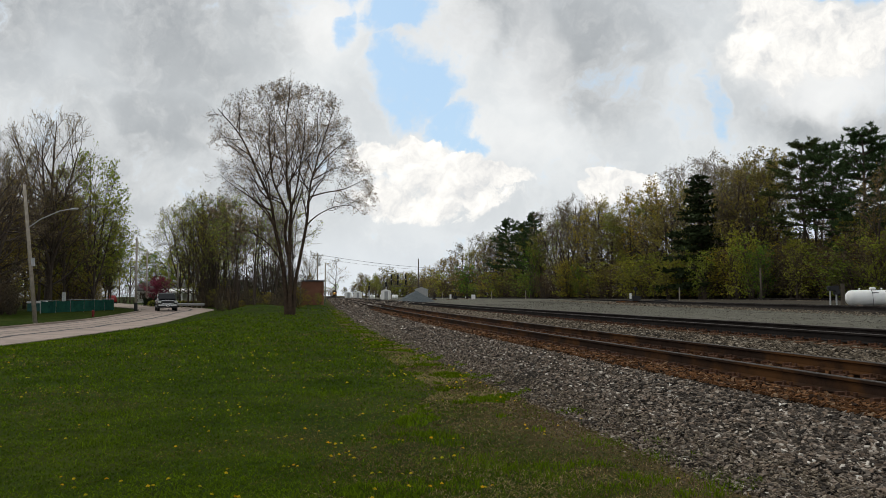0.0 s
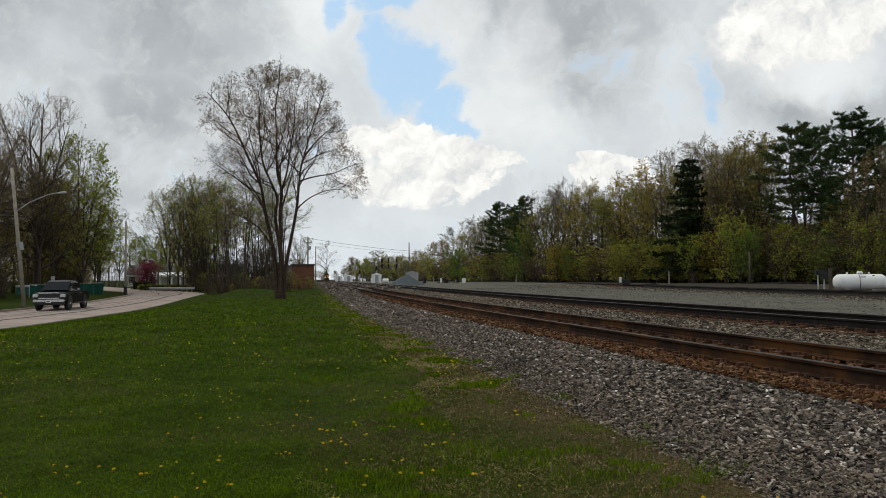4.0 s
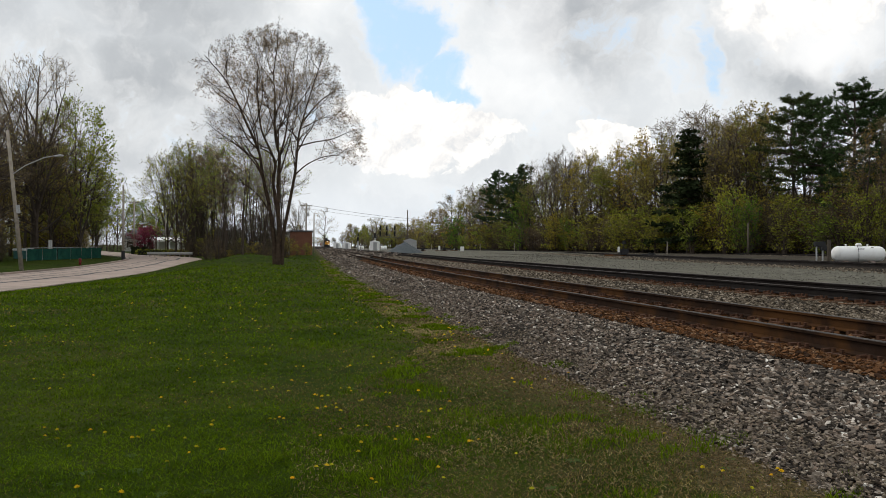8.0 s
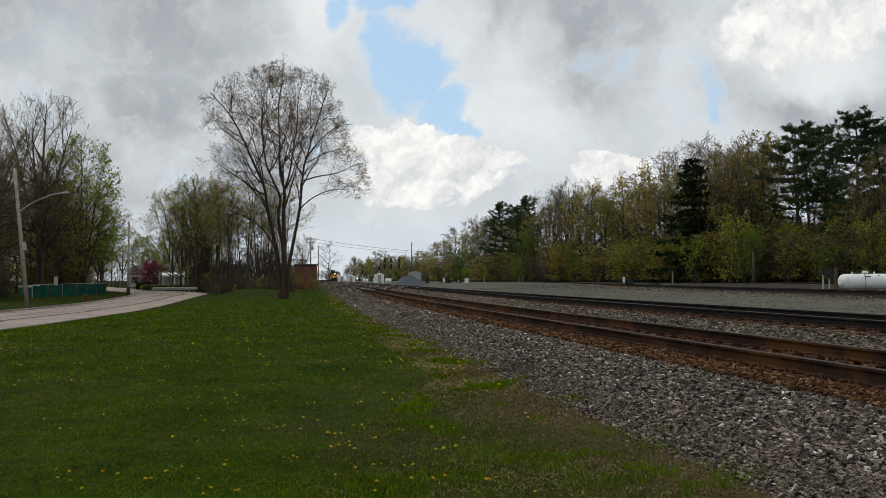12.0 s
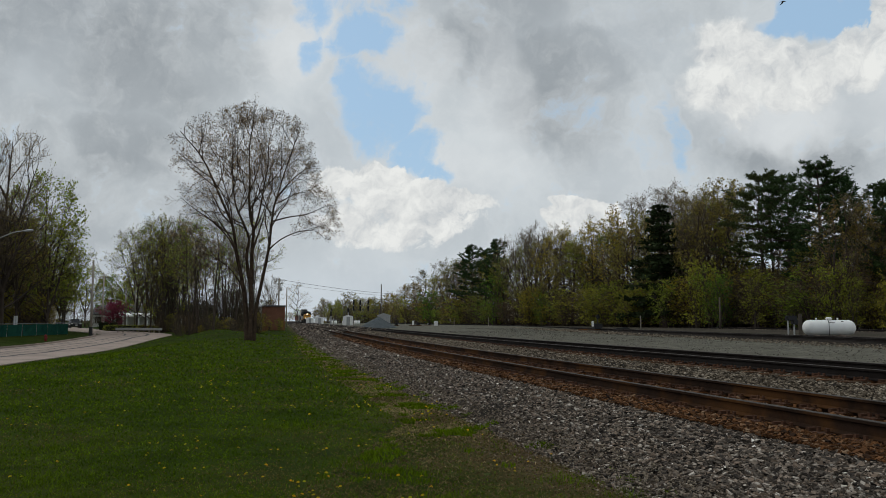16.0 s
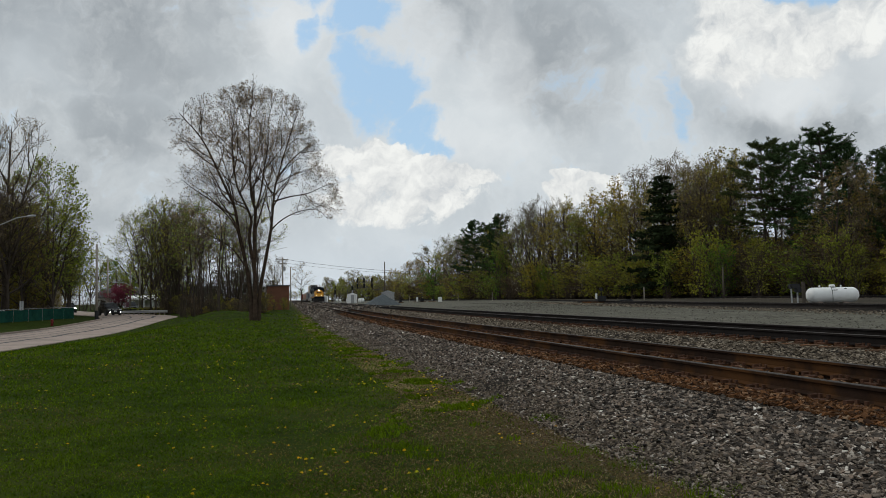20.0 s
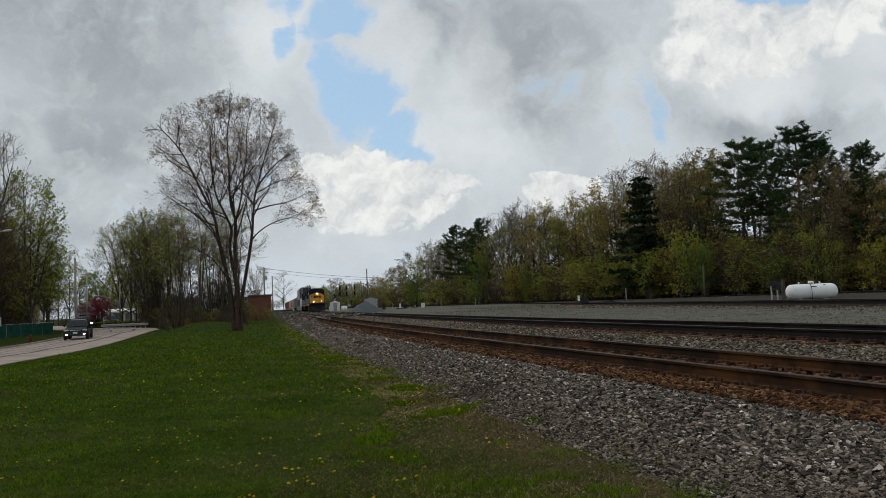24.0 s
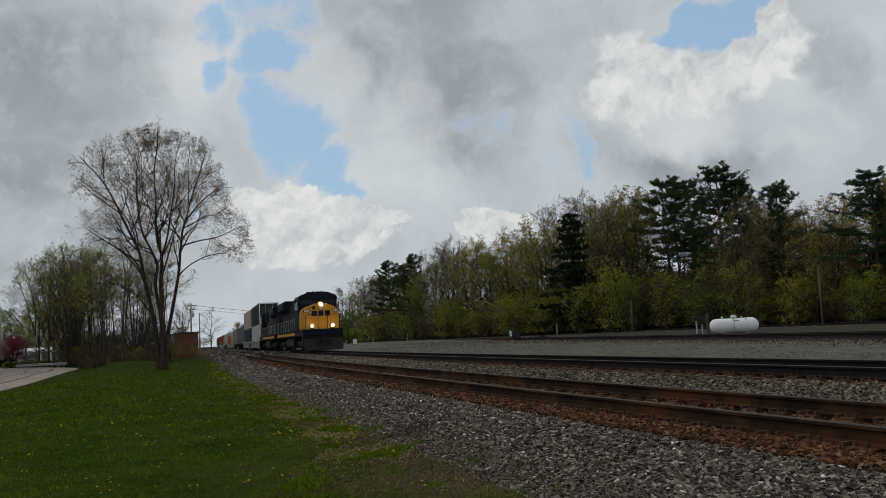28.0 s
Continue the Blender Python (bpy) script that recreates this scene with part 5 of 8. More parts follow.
p1 = pole("utility_pole", "leaning weathered wooden utility pole with a street lamp", -31.1, 58, 10.1, 0.16, -6.0, -0.3)
street_arm(p1, 6.9, 3.3, 1.0)
part("meter_box", box_bm(0.22, 0.2, 0.6, pose(0.22, -0.05, 4.0), 0.02), STEEL, p1, "grey metal box")
p2 = pole("utility_pole", "upright wooden utility pole with a dark foot", -34.7, 85, 8.0, 0.135)
part("guard", cyl_bm(0.19, 0.18, 1.0, pose(0, 0, 0.0), 12), BLACK, p2, "black pole guard")
p3 = pole("utility_pole", "slim wooden utility pole before the houses", -51.7, 131, 9.0, 0.15)
part("cross_arm", box_bm(1.8, 0.1, 0.12, pose(0, 0, 8.4), 0.01), WOOD_POLE, p3)
p4 = pole("utility_pole", "wooden pole with a street lamp arm", -46.6, 127, 6.6, 0.14)
street_arm(p4, 4.4, 2.2, 0.5, -1)
p5 = pole("utility_pole", "thin wooden pole by the grove", -42.6, 120, 6.5, 0.12)
p6 = pole("utility_pole", "wooden utility pole with cross arms and a transformer", -26.8, 150, 9.5, 0.17, z=0.0)
part("cross_arm", box_bm(2.2, 0.1, 0.13, pose(0, 0, 9.0), 0.01), WOOD_POLE, p6)
part("cross_arm", box_bm(1.6, 0.1, 0.12, pose(0, 0, 8.3), 0.01), WOOD_POLE, p6)
part("transformer", cyl_bm(0.22, 0.22, 0.7, pose(0.36, 0, 7.0), 14, bevel=0.04), STEEL, p6, "grey pole transformer")
for dx in (-0.9, 0.0, 0.9):
    part("insulator", cyl_bm(0.05, 0.03, 0.18, pose(dx, 0, 9.13), 8), STEEL, p6)
p7 = pole("utility_pole", "plain wooden utility pole beside the line", -28.7, 170, 8.5, 0.16, z=0.0)


def cable(label, a, b, sag, r=0.02, n=18):
    a, b = Vector(a), Vector(b)
    pts = [a.lerp(b, i / n) - Vector((0, 0, 4 * sag * (i / n) * (1 - i / n))) for i in range(n + 1)]
    return tagged(part("overhead_cable", tube_bm(pts, r, 4), BLACK), label, "cable", "overhead cables")


cable("thin black cable sagging across the tracks", (-26.8, 150, 9.2), (24.0, 205, 9.0), 1.9, 0.028)
cable("thin black cable sagging across the tracks", (-26.8, 150, 8.5), (24.0, 205, 8.4), 1.7, 0.018)
cable("thin black cable between two poles", (-26.8, 150, 9.1), (-28.7, 170, 8.4), 0.2)
cable("thin black cable running off beside the trees", (-26.8, 150, 8.4), (-21.5, 92, 8.6), 0.5)
cable("thin black cable along the road", (-32.1, 58, 9.6), (-34.7, 85, 9.0), 0.4, 0.015)
cable("thin black cable along the road", (-34.7, 85, 9.0), (-51.7, 131, 8.8), 0.6, 0.015)


def windscreen_fence():
    """A low chain fence hung with green cloth."""
    t = thing("fence", "low chain-link fence hung with green windscreen cloth", "fence")
    line = [Vector((-40.0, 75.5, 0)), Vector((-38.9, 82, 0)), Vector((-38.4, 88, 0)), Vector((-42.0, 93, 0))]
    pts = []
    for a, b in zip(line, line[1:]):
        n = max(2, int((b - a).length / 2.0))
        pts += [a.lerp(b, i / n) for i in range(n)]
    pts.append(line[-1])
    for p in pts:
        p.z = ground_z(p.x, p.y) - 0.03
        part("post", cyl_bm(0.035, 0.035, 1.3, Matrix.Translation(p), 8), STEEL, t, "grey steel fence post")
    for a, b in zip(pts, pts[1:]):
        d = (b - a)
        n = Vector((d.y, -d.x, 0)).normalized()
        v, f = [], []
        for i in range(7):
            for j in range(4):
                q = a.lerp(b, 0.02 + 0.96 * i / 6) + Vector((0, 0, 0.06 + 1.15 * j / 3 - (0.06 * math.sin(math.pi * i / 6) if j == 3 else 0))) + n * (0.045 + 0.05 * noise.noise((a.x + i, a.y, j)))
                v.append(q)
        for i in range(6):
            for j in range(3):
                f.append((i * 4 + j, i * 4 + j + 1, i * 4 + j + 5, i * 4 + j + 4))
        ob = mesh_ob("cloth_panel", v, f, DARKGREEN, t, "green windscreen cloth")
        so = ob.modifiers.new("thickness", "SOLIDIFY")
        so.thickness = 0.008
        part("top_rail", tube_bm([a + Vector((0, 0, 1.27)), b + Vector((0, 0, 1.27))], 0.022), STEEL, t)


windscreen_fence()


def hydrant(x, y):
    red = mat("hydrant_red", (0.16, 0.018, 0.018), 0.6, var=0.2)
    t = thing("fire_hydrant", "dark red fire hydrant on the grass by the kerb", "hydrant", pose(x, y, ground_z(x, y)) @ Matrix.Scale(0.82, 4))
    part("barrel", cyl_bm(0.13, 0.12, 0.55, pose(0, 0, 0), 14, bevel=0.015), red, t, smooth_it=True)
    bm = bmesh.new()
    bmesh.ops.create_uvsphere(bm, u_segments=14, v_segments=8, radius=0.155, matrix=Matrix.Translation((0, 0, 0.56)))
    part("bonnet", bm, red, t, smooth_it=True)
    part("flange", cyl_bm(0.18, 0.18, 0.05, pose(0, 0, 0.05), 14), red, t)
    for a in (0, 90, 180):
        part("nozzle_cap", cyl_bm(0.065, 0.06, 0.2, pose(0, 0, 0.4, 90, 0, a) , 10), red, t)
    part("top_nut", cyl_bm(0.035, 0.03, 0.08, pose(0, 0, 0.7), 6), red, t)


hydrant(-32.6, 70.5)


def guard_rail():
    t = thing("guard_rail", "galvanised guard rail on short posts at the bend", "guard rail")
    a, b = Vector((-39.0, 103.2, 0)), Vector((-33.2, 103.4, 0))
    n = 9
    for i in range(n):
        p = a.lerp(b, (i + 0.4) / n)
        part("post", box_bm(0.12, 0.16, 0.75, pose(p.x, p.y + 0.1, ground_z(p.x, p.y) - 0.1), 0.01), WOOD_POLE, t)
    prof = [(0.0, 0.0), (-0.05, 0.05), (-0.05, 0.10), (0.0, 0.155), (-0.05, 0.21), (-0.05, 0.26), (0.0, 0.31), (0.012, 0.31), (0.012, 0.0)]
    d = b - a
    bm = prism_bm(prof, d.length)
    m = a.lerp(b, 0.5)
    bm.transform(pose(m.x, m.y, ground_z(m.x, m.y) + 0.38, 0, 0, math.degrees(math.atan2(d.y, d.x))))
    part("beam", bm, STEEL, t, "pale galvanised steel beam")


guard_rail()
SIDING = mat("white_siding", (0.62, 0.62, 0.59), 0.7, var=0.08, scale=1.5, fine=30)
SHINGLE = mat("grey_shingles", (0.11, 0.11, 0.115), 0.9, var=0.3, scale=5, fine=40)


def house(label, x, y, rot, w, d, h, roof_h, wall, roof, wins, doors=(), z=None, group="houses across the road"):
    """A house with its gable ends along x: wins are (x, z, width, height) on its front (-y) side."""
    t = thing("house", label, "house", pose(x, y, ground_z(x, y) - 0.1 if z is None else z, 0, 0, rot), group)
    part("wall", box_bm(w, d, h), wall, t)
    bm = prism_bm([(-d / 2 - 0.35, h - 0.08), (-d / 2 - 0.35, h + 0.06), (0, h + roof_h), (d / 2 + 0.35, h + 0.06), (d / 2 + 0.35, h - 0.08), (0, h + roof_h - 0.2)], w + 0.7)
    part("roof", bm, roof, t, "dark shingled roof")
    gb = prism_bm([(-d / 2, h - 0.01), (d / 2, h - 0.01), (0, h + roof_h - 0.2)], w - 0.02)
    part("gable", gb, wall, t)
    for wx, wz, ww, wh in wins:
        f = part("window", box_bm(ww + 0.16, 0.1, wh + 0.16, pose(wx, -d / 2 - 0.02, wz - 0.08), 0.015), WHITE, t)
        part("pane", box_bm(ww, 0.04, wh / 2 - 0.03, pose(wx, -d / 2 - 0.06, wz), 0.0), GLASS_DARK, f)
        part("pane", box_bm(ww, 0.04, wh / 2 - 0.03, pose(wx, -d / 2 - 0.06, wz + wh / 2 + 0.03), 0.0), GLASS_DARK, f)
        for s in (-1, 1):
            part("shutter", box_bm(0.3, 0.06, wh + 0.1, pose(wx + s * (ww / 2 + 0.27), -d / 2 - 0.03, wz - 0.05), 0.01), BLACK, t)
    for dx, ww, wh in doors:
        dd = part("door", box_bm(ww, 0.08, wh, pose(dx, -d / 2 - 0.02, 0.1), 0.015), BLACK, t)
        part("handle", cyl_bm(0.03, 0.03, 0.08, pose(dx + ww * 0.35, -d / 2 - 0.06, 1.1, 90), 8), CHROME, dd)
    return t


house("white-sided house with dark shutters behind the trees", -68.5, 185, 4, 11, 8, 2.9, 2.2, SIDING, SHINGLE, [(-3.8, 1.0, 0.9, 1.3), (-1.6, 1.0, 0.9, 1.3), (2.6, 1.0, 0.9, 1.3), (4.4, 1.0, 0.9, 1.3)], [(0.6, 1.0, 2.1)])
house("low house with a grey shingled roof", -47.5, 163, -2, 10, 8, 2.8, 2.0, SIDING, SHINGLE, [(-2.5, 1.0, 1.0, 1.2), (1.5, 1.0, 1.0, 1.2)])
house("pale house half hidden by trunks", -57.5, 116, 10, 8, 7, 3.0, 2.2, mat("cream_siding", (0.45, 0.40, 0.31), 0.75, var=0.1), SHINGLE, [(-2.0, 1.0, 0.9, 1.3), (2.2, 1.0, 0.9, 1.3)])
house("reddish house behind brush at the roadside", -54.0, 70, 20, 9, 8, 3.2, 2.4, mat("russet_siding", (0.20, 0.10, 0.07), 0.85, var=0.2), SHINGLE, [(-2.0, 1.0, 0.9, 1.3), (2.2, 1.0, 0.9, 1.3)])


def carport():
    t = thing("carport", "white metal carport with a dark opening", "carport", pose(-47.6, 134, ground_z(-47.6, 134), 0, 0, 0))
    part("roof", prism_bm([(-2.0, 2.0), (-2.0, 2.3), (0, 2.75), (2.0, 2.3), (2.0, 2.0)], 5.6, 0.03), WHITE, t)
    for dx in (-2.6, -0.6, 1.2, 2.6):
        part("post", box_bm(0.5 if dx > 0 else 0.12, 0.12, 2.1, pose(dx, -1.8, 0), 0.01), WHITE, t)
    part("back_wall", box_bm(5.2, 0.1, 2.0, pose(0, 1.8, 0)), SIDING, t)


carport()
HEDGE = leaf_material("dark_hedge_leaves", (0.03, 0.042, 0.018))


def hedge(x, y, w, d, h, label, m_):
    rng = np.random.default_rng(int(abs(x * 10)))
    n = int(900 * w * h / 3)
    c = rng.uniform(-1, 1, (n, 3))
    c = c / (np.abs(c) ** 4).sum(1, keepdims=True) ** 0.25 * rng.uniform(0.75, 1.05, (n, 1))
    c = c * np.array([w / 2, d / 2, h / 2]) + np.array([0, 0, h / 2])
    V, T = tufts(rng, c, 0.16, 1, 0.03)
    t = thing("hedge", label, "hedge", pose(x, y, ground_z(x, y)), "hedges")
    o = new("leaf_mass", fast_mesh("leaf_mass", V, T, [m_]))
    o.parent = t
    tagged(o, kind="stuff")
    part("core", box_bm(w * 0.85, d * 0.8, h * 0.88, None, 0.08), mat("hedge_shade", (0.02, 0.024, 0.014), 0.95), t)


hedge(-47.5, 122.5, 2.6, 1.4, 1.3, "clipped dark green hedge under the blossom tree", HEDGE)
hedge(-42.2, 114, 5.0, 1.2, 0.9, "low yellow-green hedge behind the guard rail", M_YELLOW)
hedge(-38.0, 113, 3.5, 1.2, 0.9, "low yellow-green hedge behind the guard rail", M_YELLOW)


def yard_sign():
    t = thing("yard_sign", "white two-part sign board on a post behind the fence", "sign", pose(-44.5, 89, ground_z(-44.5, 89), 0, 0, 8))
    for dx in (-0.11, 0.11):
        part("board", box_bm(0.18, 0.05, 1.05, pose(dx, 0, 0.95), 0.01), WHITE, t)
    part("post", cyl_bm(0.04, 0.04, 2.0, pose(0, 0.06, 0), 8), STEEL, t)


yard_sign()
tagged(part("tarpaulin", box_bm(2.2, 1.4, 0.22, pose(-44.6, 84, ground_z(-44.6, 84) + 0.85), 0.08), WHITE), "white tarpaulin stretched over a low frame", "tarpaulin")
tagged(part("pool_frame", box_bm(2.0, 1.2, 0.9, pose(-44.6, 84, ground_z(-44.6, 84) - 0.03), 0.05), mat("teal_plastic", (0.05, 0.15, 0.14), 0.6)), "dark teal low frame behind the fence", "frame")


def brick_building():
    """A flat-roofed brick shed by the line, each course of bricks standing proud."""
    t = thing("brick_building", "low flat-roofed red brick building beside the line", "building", pose(-22.9, 124, ground_z(-23.2, 124) - 0.1, 0, 0, 10))
    part("wall", box_bm(3.4, 9.0, 3.75, pose(0, 4.5, 0)), BRICK, t)
    part("roof", box_bm(3.7, 9.4, 0.2, pose(0, 4.5, 3.75), 0.03), SHINGLE, t)
    grey = part("annexe", box_bm(2.6, 7.0, 3.6, pose(-3.05, 5.0, 0)), SIDING, t, "pale grey annexe")
    part("annexe_roof", box_bm(2.8, 7.3, 0.15, pose(-3.05, 5.0, 3.6), 0.02), SHINGLE, grey)
    part("pilaster", box_bm(0.35, 0.25, 3.7, pose(1.55, -0.05, 0)), BRICK, t)
    part("pilaster", box_bm(0.35, 0.25, 3.7, pose(-1.55, -0.05, 0)), BRICK, t)
    part("door", box_bm(1.0, 0.08, 2.1, pose(-3.0, 1.46, 0.1), 0.01), BLACK, grey)
    return t


brick_building()

# ---- the yard: tank, posts, switch stands, signals, stone heap ----
def propane_tank():
    t = thing("propane_tank", "white horizontal propane tank on low saddles by the yard track", "tank", pose(26.6, 52, 0.47, 0, 0, 3))
    L, r = 3.5, 0.5
    bm = bmesh.new()
    prof = [(-L / 2, 0.0)]
    for i in range(1, 9):
        a = i / 8 * math.pi / 2
        prof.append((-L / 2 + 0.42 * (1 - math.cos(a)), r * math.sin(a)))
    prof += [(-x, y) for x, y in reversed(prof)]
    rings = []
    for x, y in prof[1:-1]:
        rings.append([bm.verts.new((x, y * math.cos(k * math.pi / 14), y * math.sin(k * math.pi / 14) + 0.66)) for k in range(28)])
    for a, b in zip(rings, rings[1:]):
        for k in range(28):
            bm.faces.new((a[k], a[(k + 1) % 28], b[(k + 1) % 28], b[k]))
    bm.faces.new(rings[0][::-1])
    bm.faces.new(rings[-1])
    part("shell", bm, WHITE, t, smooth_it=True)
    part("dome", cyl_bm(0.2, 0.18, 0.2, pose(0.0, 0, 1.15), 18, bevel=0.04), WHITE, t, smooth_it=True)
    for dx in (-0.85, 0.6):
        part("lifting_lug", box_bm(0.12, 0.03, 0.12, pose(dx, 0, 1.18), 0.01), WHITE, t)
        part("saddle", box_bm(0.3, 0.9, 0.22, pose(dx * 1.2, 0, -0.02), 0.02), ROAD, t, "grey concrete saddle")
    part("pipe", tube_bm([(-0.28, -0.5, 0.0), (-0.28, -0.56, 0.5), (-0.27, -0.5, 0.95), (-0.2, -0.2, 1.22)], 0.018), BLACK, t)
    for dx, w, z in ((-0.12, 0.42, 0.98), (0.62, 0.16, 1.06)):
        part("lettering_bar", box_bm(w, 0.012, 0.055, pose(dx, -0.49 + (1.06 - z) * -0.25, z - 0.02, 40)), BLACK, t, "dark illegible lettering")
    return t


propane_tank()


def relay_posts():
    t = thing("relay_post", "black relay box on two grey pipes beside a wooden stub", "relay post", pose(23.2, 50, 0.5))
    for dx in (-0.22, 0.16):
        part("pipe", cyl_bm(0.05, 0.05, 1.15, pose(dx, 0, -0.05), 10), STEEL, t, "pale grey steel pipe")
    part("box", box_bm(0.58, 0.4, 0.32, pose(-0.02, 0, 1.08), 0.03), BLACK, t)
    part("box", box_bm(0.3, 0.42, 0.3, pose(0.2, 0, 0.85), 0.03), BLACK, t)
    part("visor", box_bm(0.14, 0.3, 0.12, pose(-0.35, -0.1, 1.22), 0.02), BLACK, t)
    tagged(part("wooden_stub", cyl_bm(0.12, 0.11, 1.6, pose(23.9, 50.3, 0.42), 10), WOOD_DARK), "dark weathered wooden stub post", "post", "posts")
    tagged(part("marker_post", box_bm(0.14, 0.08, 1.5, pose(49.5, 110, ground_z(49.5, 110) - 0.1), 0.01), mat("pale_marker", (0.5, 0.48, 0.4), 0.7)), "pale thin marker post", "post", "posts")


relay_posts()


def switch_stand(x, y, s=1.0, white=True):
    t = thing("switch_stand", "black track switch stand with a white target", "switch stand", pose(x, y, 0.5, 0, 0, 15) @ Matrix.Scale(s, 4), "switch stands")
    part("tie", box_bm(2.6, 0.24, 0.15, pose(-0.3, 0, 0), 0.01), TIE, t)
    part("machine", box_bm(0.75, 0.6, 0.5, pose(0.2, 0, 0.13), 0.05), BLACK, t)
    part("mast", cyl_bm(0.05, 0.04, 0.9, pose(0.25, 0, 0.5), 8), BLACK, t)
    part("lamp", cyl_bm(0.15, 0.15, 0.3, pose(0.25, 0, 1.05), 12, bevel=0.03), BLACK, t)
    part("lever", tube_bm([(0.1, 0, 0.5), (-0.35, 0, 0.75)], 0.03), BLACK, t)
    if white:
        part("target", box_bm(0.22, 0.04, 0.5, pose(-0.35, -0.2, 0.35), 0.02), WHITE, t)


switch_stand(19.0, 88, 1.25)
switch_stand(-1.2, 172, 1.05, False)
switch_stand(-5.6, 168, 0.8, False)
switch_stand(1.5, 190, 0.7)
for x, y, w, h in ((3.1, 184, 0.9, 1.1), (-2.4, 205, 0.5, 1.2)):
    tagged(part("equipment_box", box_bm(w, 0.7, h, pose(x, y, 0.42), 0.03), WHITE), "small white trackside equipment box", "box", "trackside boxes")


def switch_motor(x, y):
    t = thing("switch_machine", "low black switch machine beside the yard rail", "switch machine", pose(x, y, 0.5, 0, 0, 4))
    part("case", box_bm(1.5, 0.5, 0.3, None, 0.05), BLACK, t)
    part("rod", tube_bm([(-0.7, 0, 0.15), (-1.6, 0, 0.1)], 0.03), BLACK, t)
    part("lid", box_bm(0.6, 0.45, 0.12, pose(0.3, 0, 0.29), 0.03), BLACK, t)


switch_motor(21.5, 86)
switch_motor(35.5, 96)


def signal_house(x, y, w, d, h, label):
    t = thing("signal_house", label, "signal house", pose(x, y, 0.4), "signal houses")
    part("wall", box_bm(w, d, h, None, 0.02), WHITE if "white" in label else STEEL, t)
    part("roof", prism_bm([(-w / 2 - 0.1, h - 0.02), (-w / 2 - 0.1, h + 0.05), (0, h + 0.45), (w / 2 + 0.1, h + 0.05), (w / 2 + 0.1, h - 0.02)], d + 0.2, axis="y"), WHITE if "white" in label else STEEL, t)
    dd = part("door", box_bm(0.85, 0.06, 2.0, pose(0.2, -d / 2 - 0.02, 0.05), 0.01), STEEL, t)
    part("handle", box_bm(0.05, 0.05, 0.2, pose(0.5, -d / 2 - 0.06, 1.0)), BLACK, dd)


signal_house(-18.5, 200, 2.2, 3.0, 2.1, "small white gabled signal house beside the tracks")
signal_house(-7.2, 150, 2.3, 2.4, 2.1, "grey metal signal house behind the stone heap")
signal_house(-40.5, 290, 2.4, 2.4, 2.0, "distant white gabled signal house")
signal_house(-33.5, 262, 2.4, 2.4, 2.0, "distant white gabled signal house")
for x, y in ((-17.6, 212), (-16.7, 210), (-17.1, 214), (-27.5, 255), (-29.0, 258), (-23.5, 240), (-42, 300), (-38.5, 285), (-11.0, 180)):
    t = thing("white_drum", "white drum standing on the gravel far down the yard", "drum", pose(x, y, 0.42), "white drums")
    part("body", cyl_bm(0.45, 0.45, 1.1, None, 16, bevel=0.05), WHITE, t, smooth_it=True)
    part("lid", cyl_bm(0.3, 0.28, 0.12, pose(0, 0, 1.1), 14), WHITE, t)


def stone_heap():
    rng = np.random.default_rng(4)
    v, f, n, rr = [], [], 40, 12
    for j in range(rr + 1):
        for i in range(n):
            a = 2 * math.pi * i / n
            q = j / rr
            R = 3.1 * q * (1 + 0.08 * noise.noise((math.cos(a) * 2, math.sin(a) * 2, 3)))
            x, y = R * math.cos(a) * 1.0, R * math.sin(a) * 1.3
            z = 2.0 * (1 - q) ** 1.05 * (1 - 0.12 * (1 - q)) + 0.12 * noise.noise((x * 1.2, y * 1.2, 0)) * (1 - q)
            v.append((x, y, z if j < rr else -0.1))
    for j in range(rr):
        for i in range(n):
            f.append((j * n + i, j * n + (i + 1) % n, (j + 1) * n + (i + 1) % n, (j + 1) * n + i))
    t = thing("stone_heap", "heap of blue-grey crushed stone on the gravel", "heap", pose(-6.9, 125, 0.42))
    m_ = mat("blue_grey_stone", (0.068, 0.080, 0.086), 0.95, var=0.5, scale=6, fine=40, bump=0.8, dist=0.06)
    mesh_ob("heap_body", v, f, m_, t)


stone_heap()


def signal_head(t, x, z, n=3):
    h = part("signal_head", box_bm(0.45, 0.16, 0.42 * n + 0.1, pose(x, 0, z), 0.05), BLACK, t, "black signal head")
    for i in range(n):
        part("hood", cyl_bm(0.15, 0.17, 0.3, pose(x, -0.05, z + 0.25 + 0.42 * i, 90), 12), BLACK, h)


GRIME_STEEL = mat("weathered_steel", (0.12, 0.12, 0.115), 0.8, var=0.2)


def signal_bridge():
    t = thing("signal_bridge", "grey steel signal bridge with black signal heads", "signal bridge", pose(-18.3, 232, 0.4))
    for dx in (-4.2, 6.2):
        for s in (-0.35, 0.35):
            part("leg", box_bm(0.12, 0.12, 4.2, pose(dx + s, 0, 0)), GRIME_STEEL, t)
        for k in range(5):
            part("brace", tube_bm([(dx - 0.35, 0, 0.4 + k * 0.75), (dx + 0.35, 0, 1.1 + k * 0.75)], 0.03, 4), GRIME_STEEL, t)
    for z in (3.6, 4.3):
        part("chord", box_bm(11.0, 0.1, 0.08, pose(1.0, 0, z)), GRIME_STEEL, t)
    for k in range(12):
        part("brace", tube_bm([(-4.3 + k * 0.9, 0, 3.65), (-3.85 + k * 0.9, 0, 4.3)], 0.025, 4), GRIME_STEEL, t)
    for x in (-1.6, 0.3, 2.6):
        part("mast", cyl_bm(0.07, 0.07, 2.4, pose(x, 0.12, 4.3), 8), STEEL, t)
        signal_head(t, x, 4.1, 3)
        signal_head(t, x, 5.75, 3)


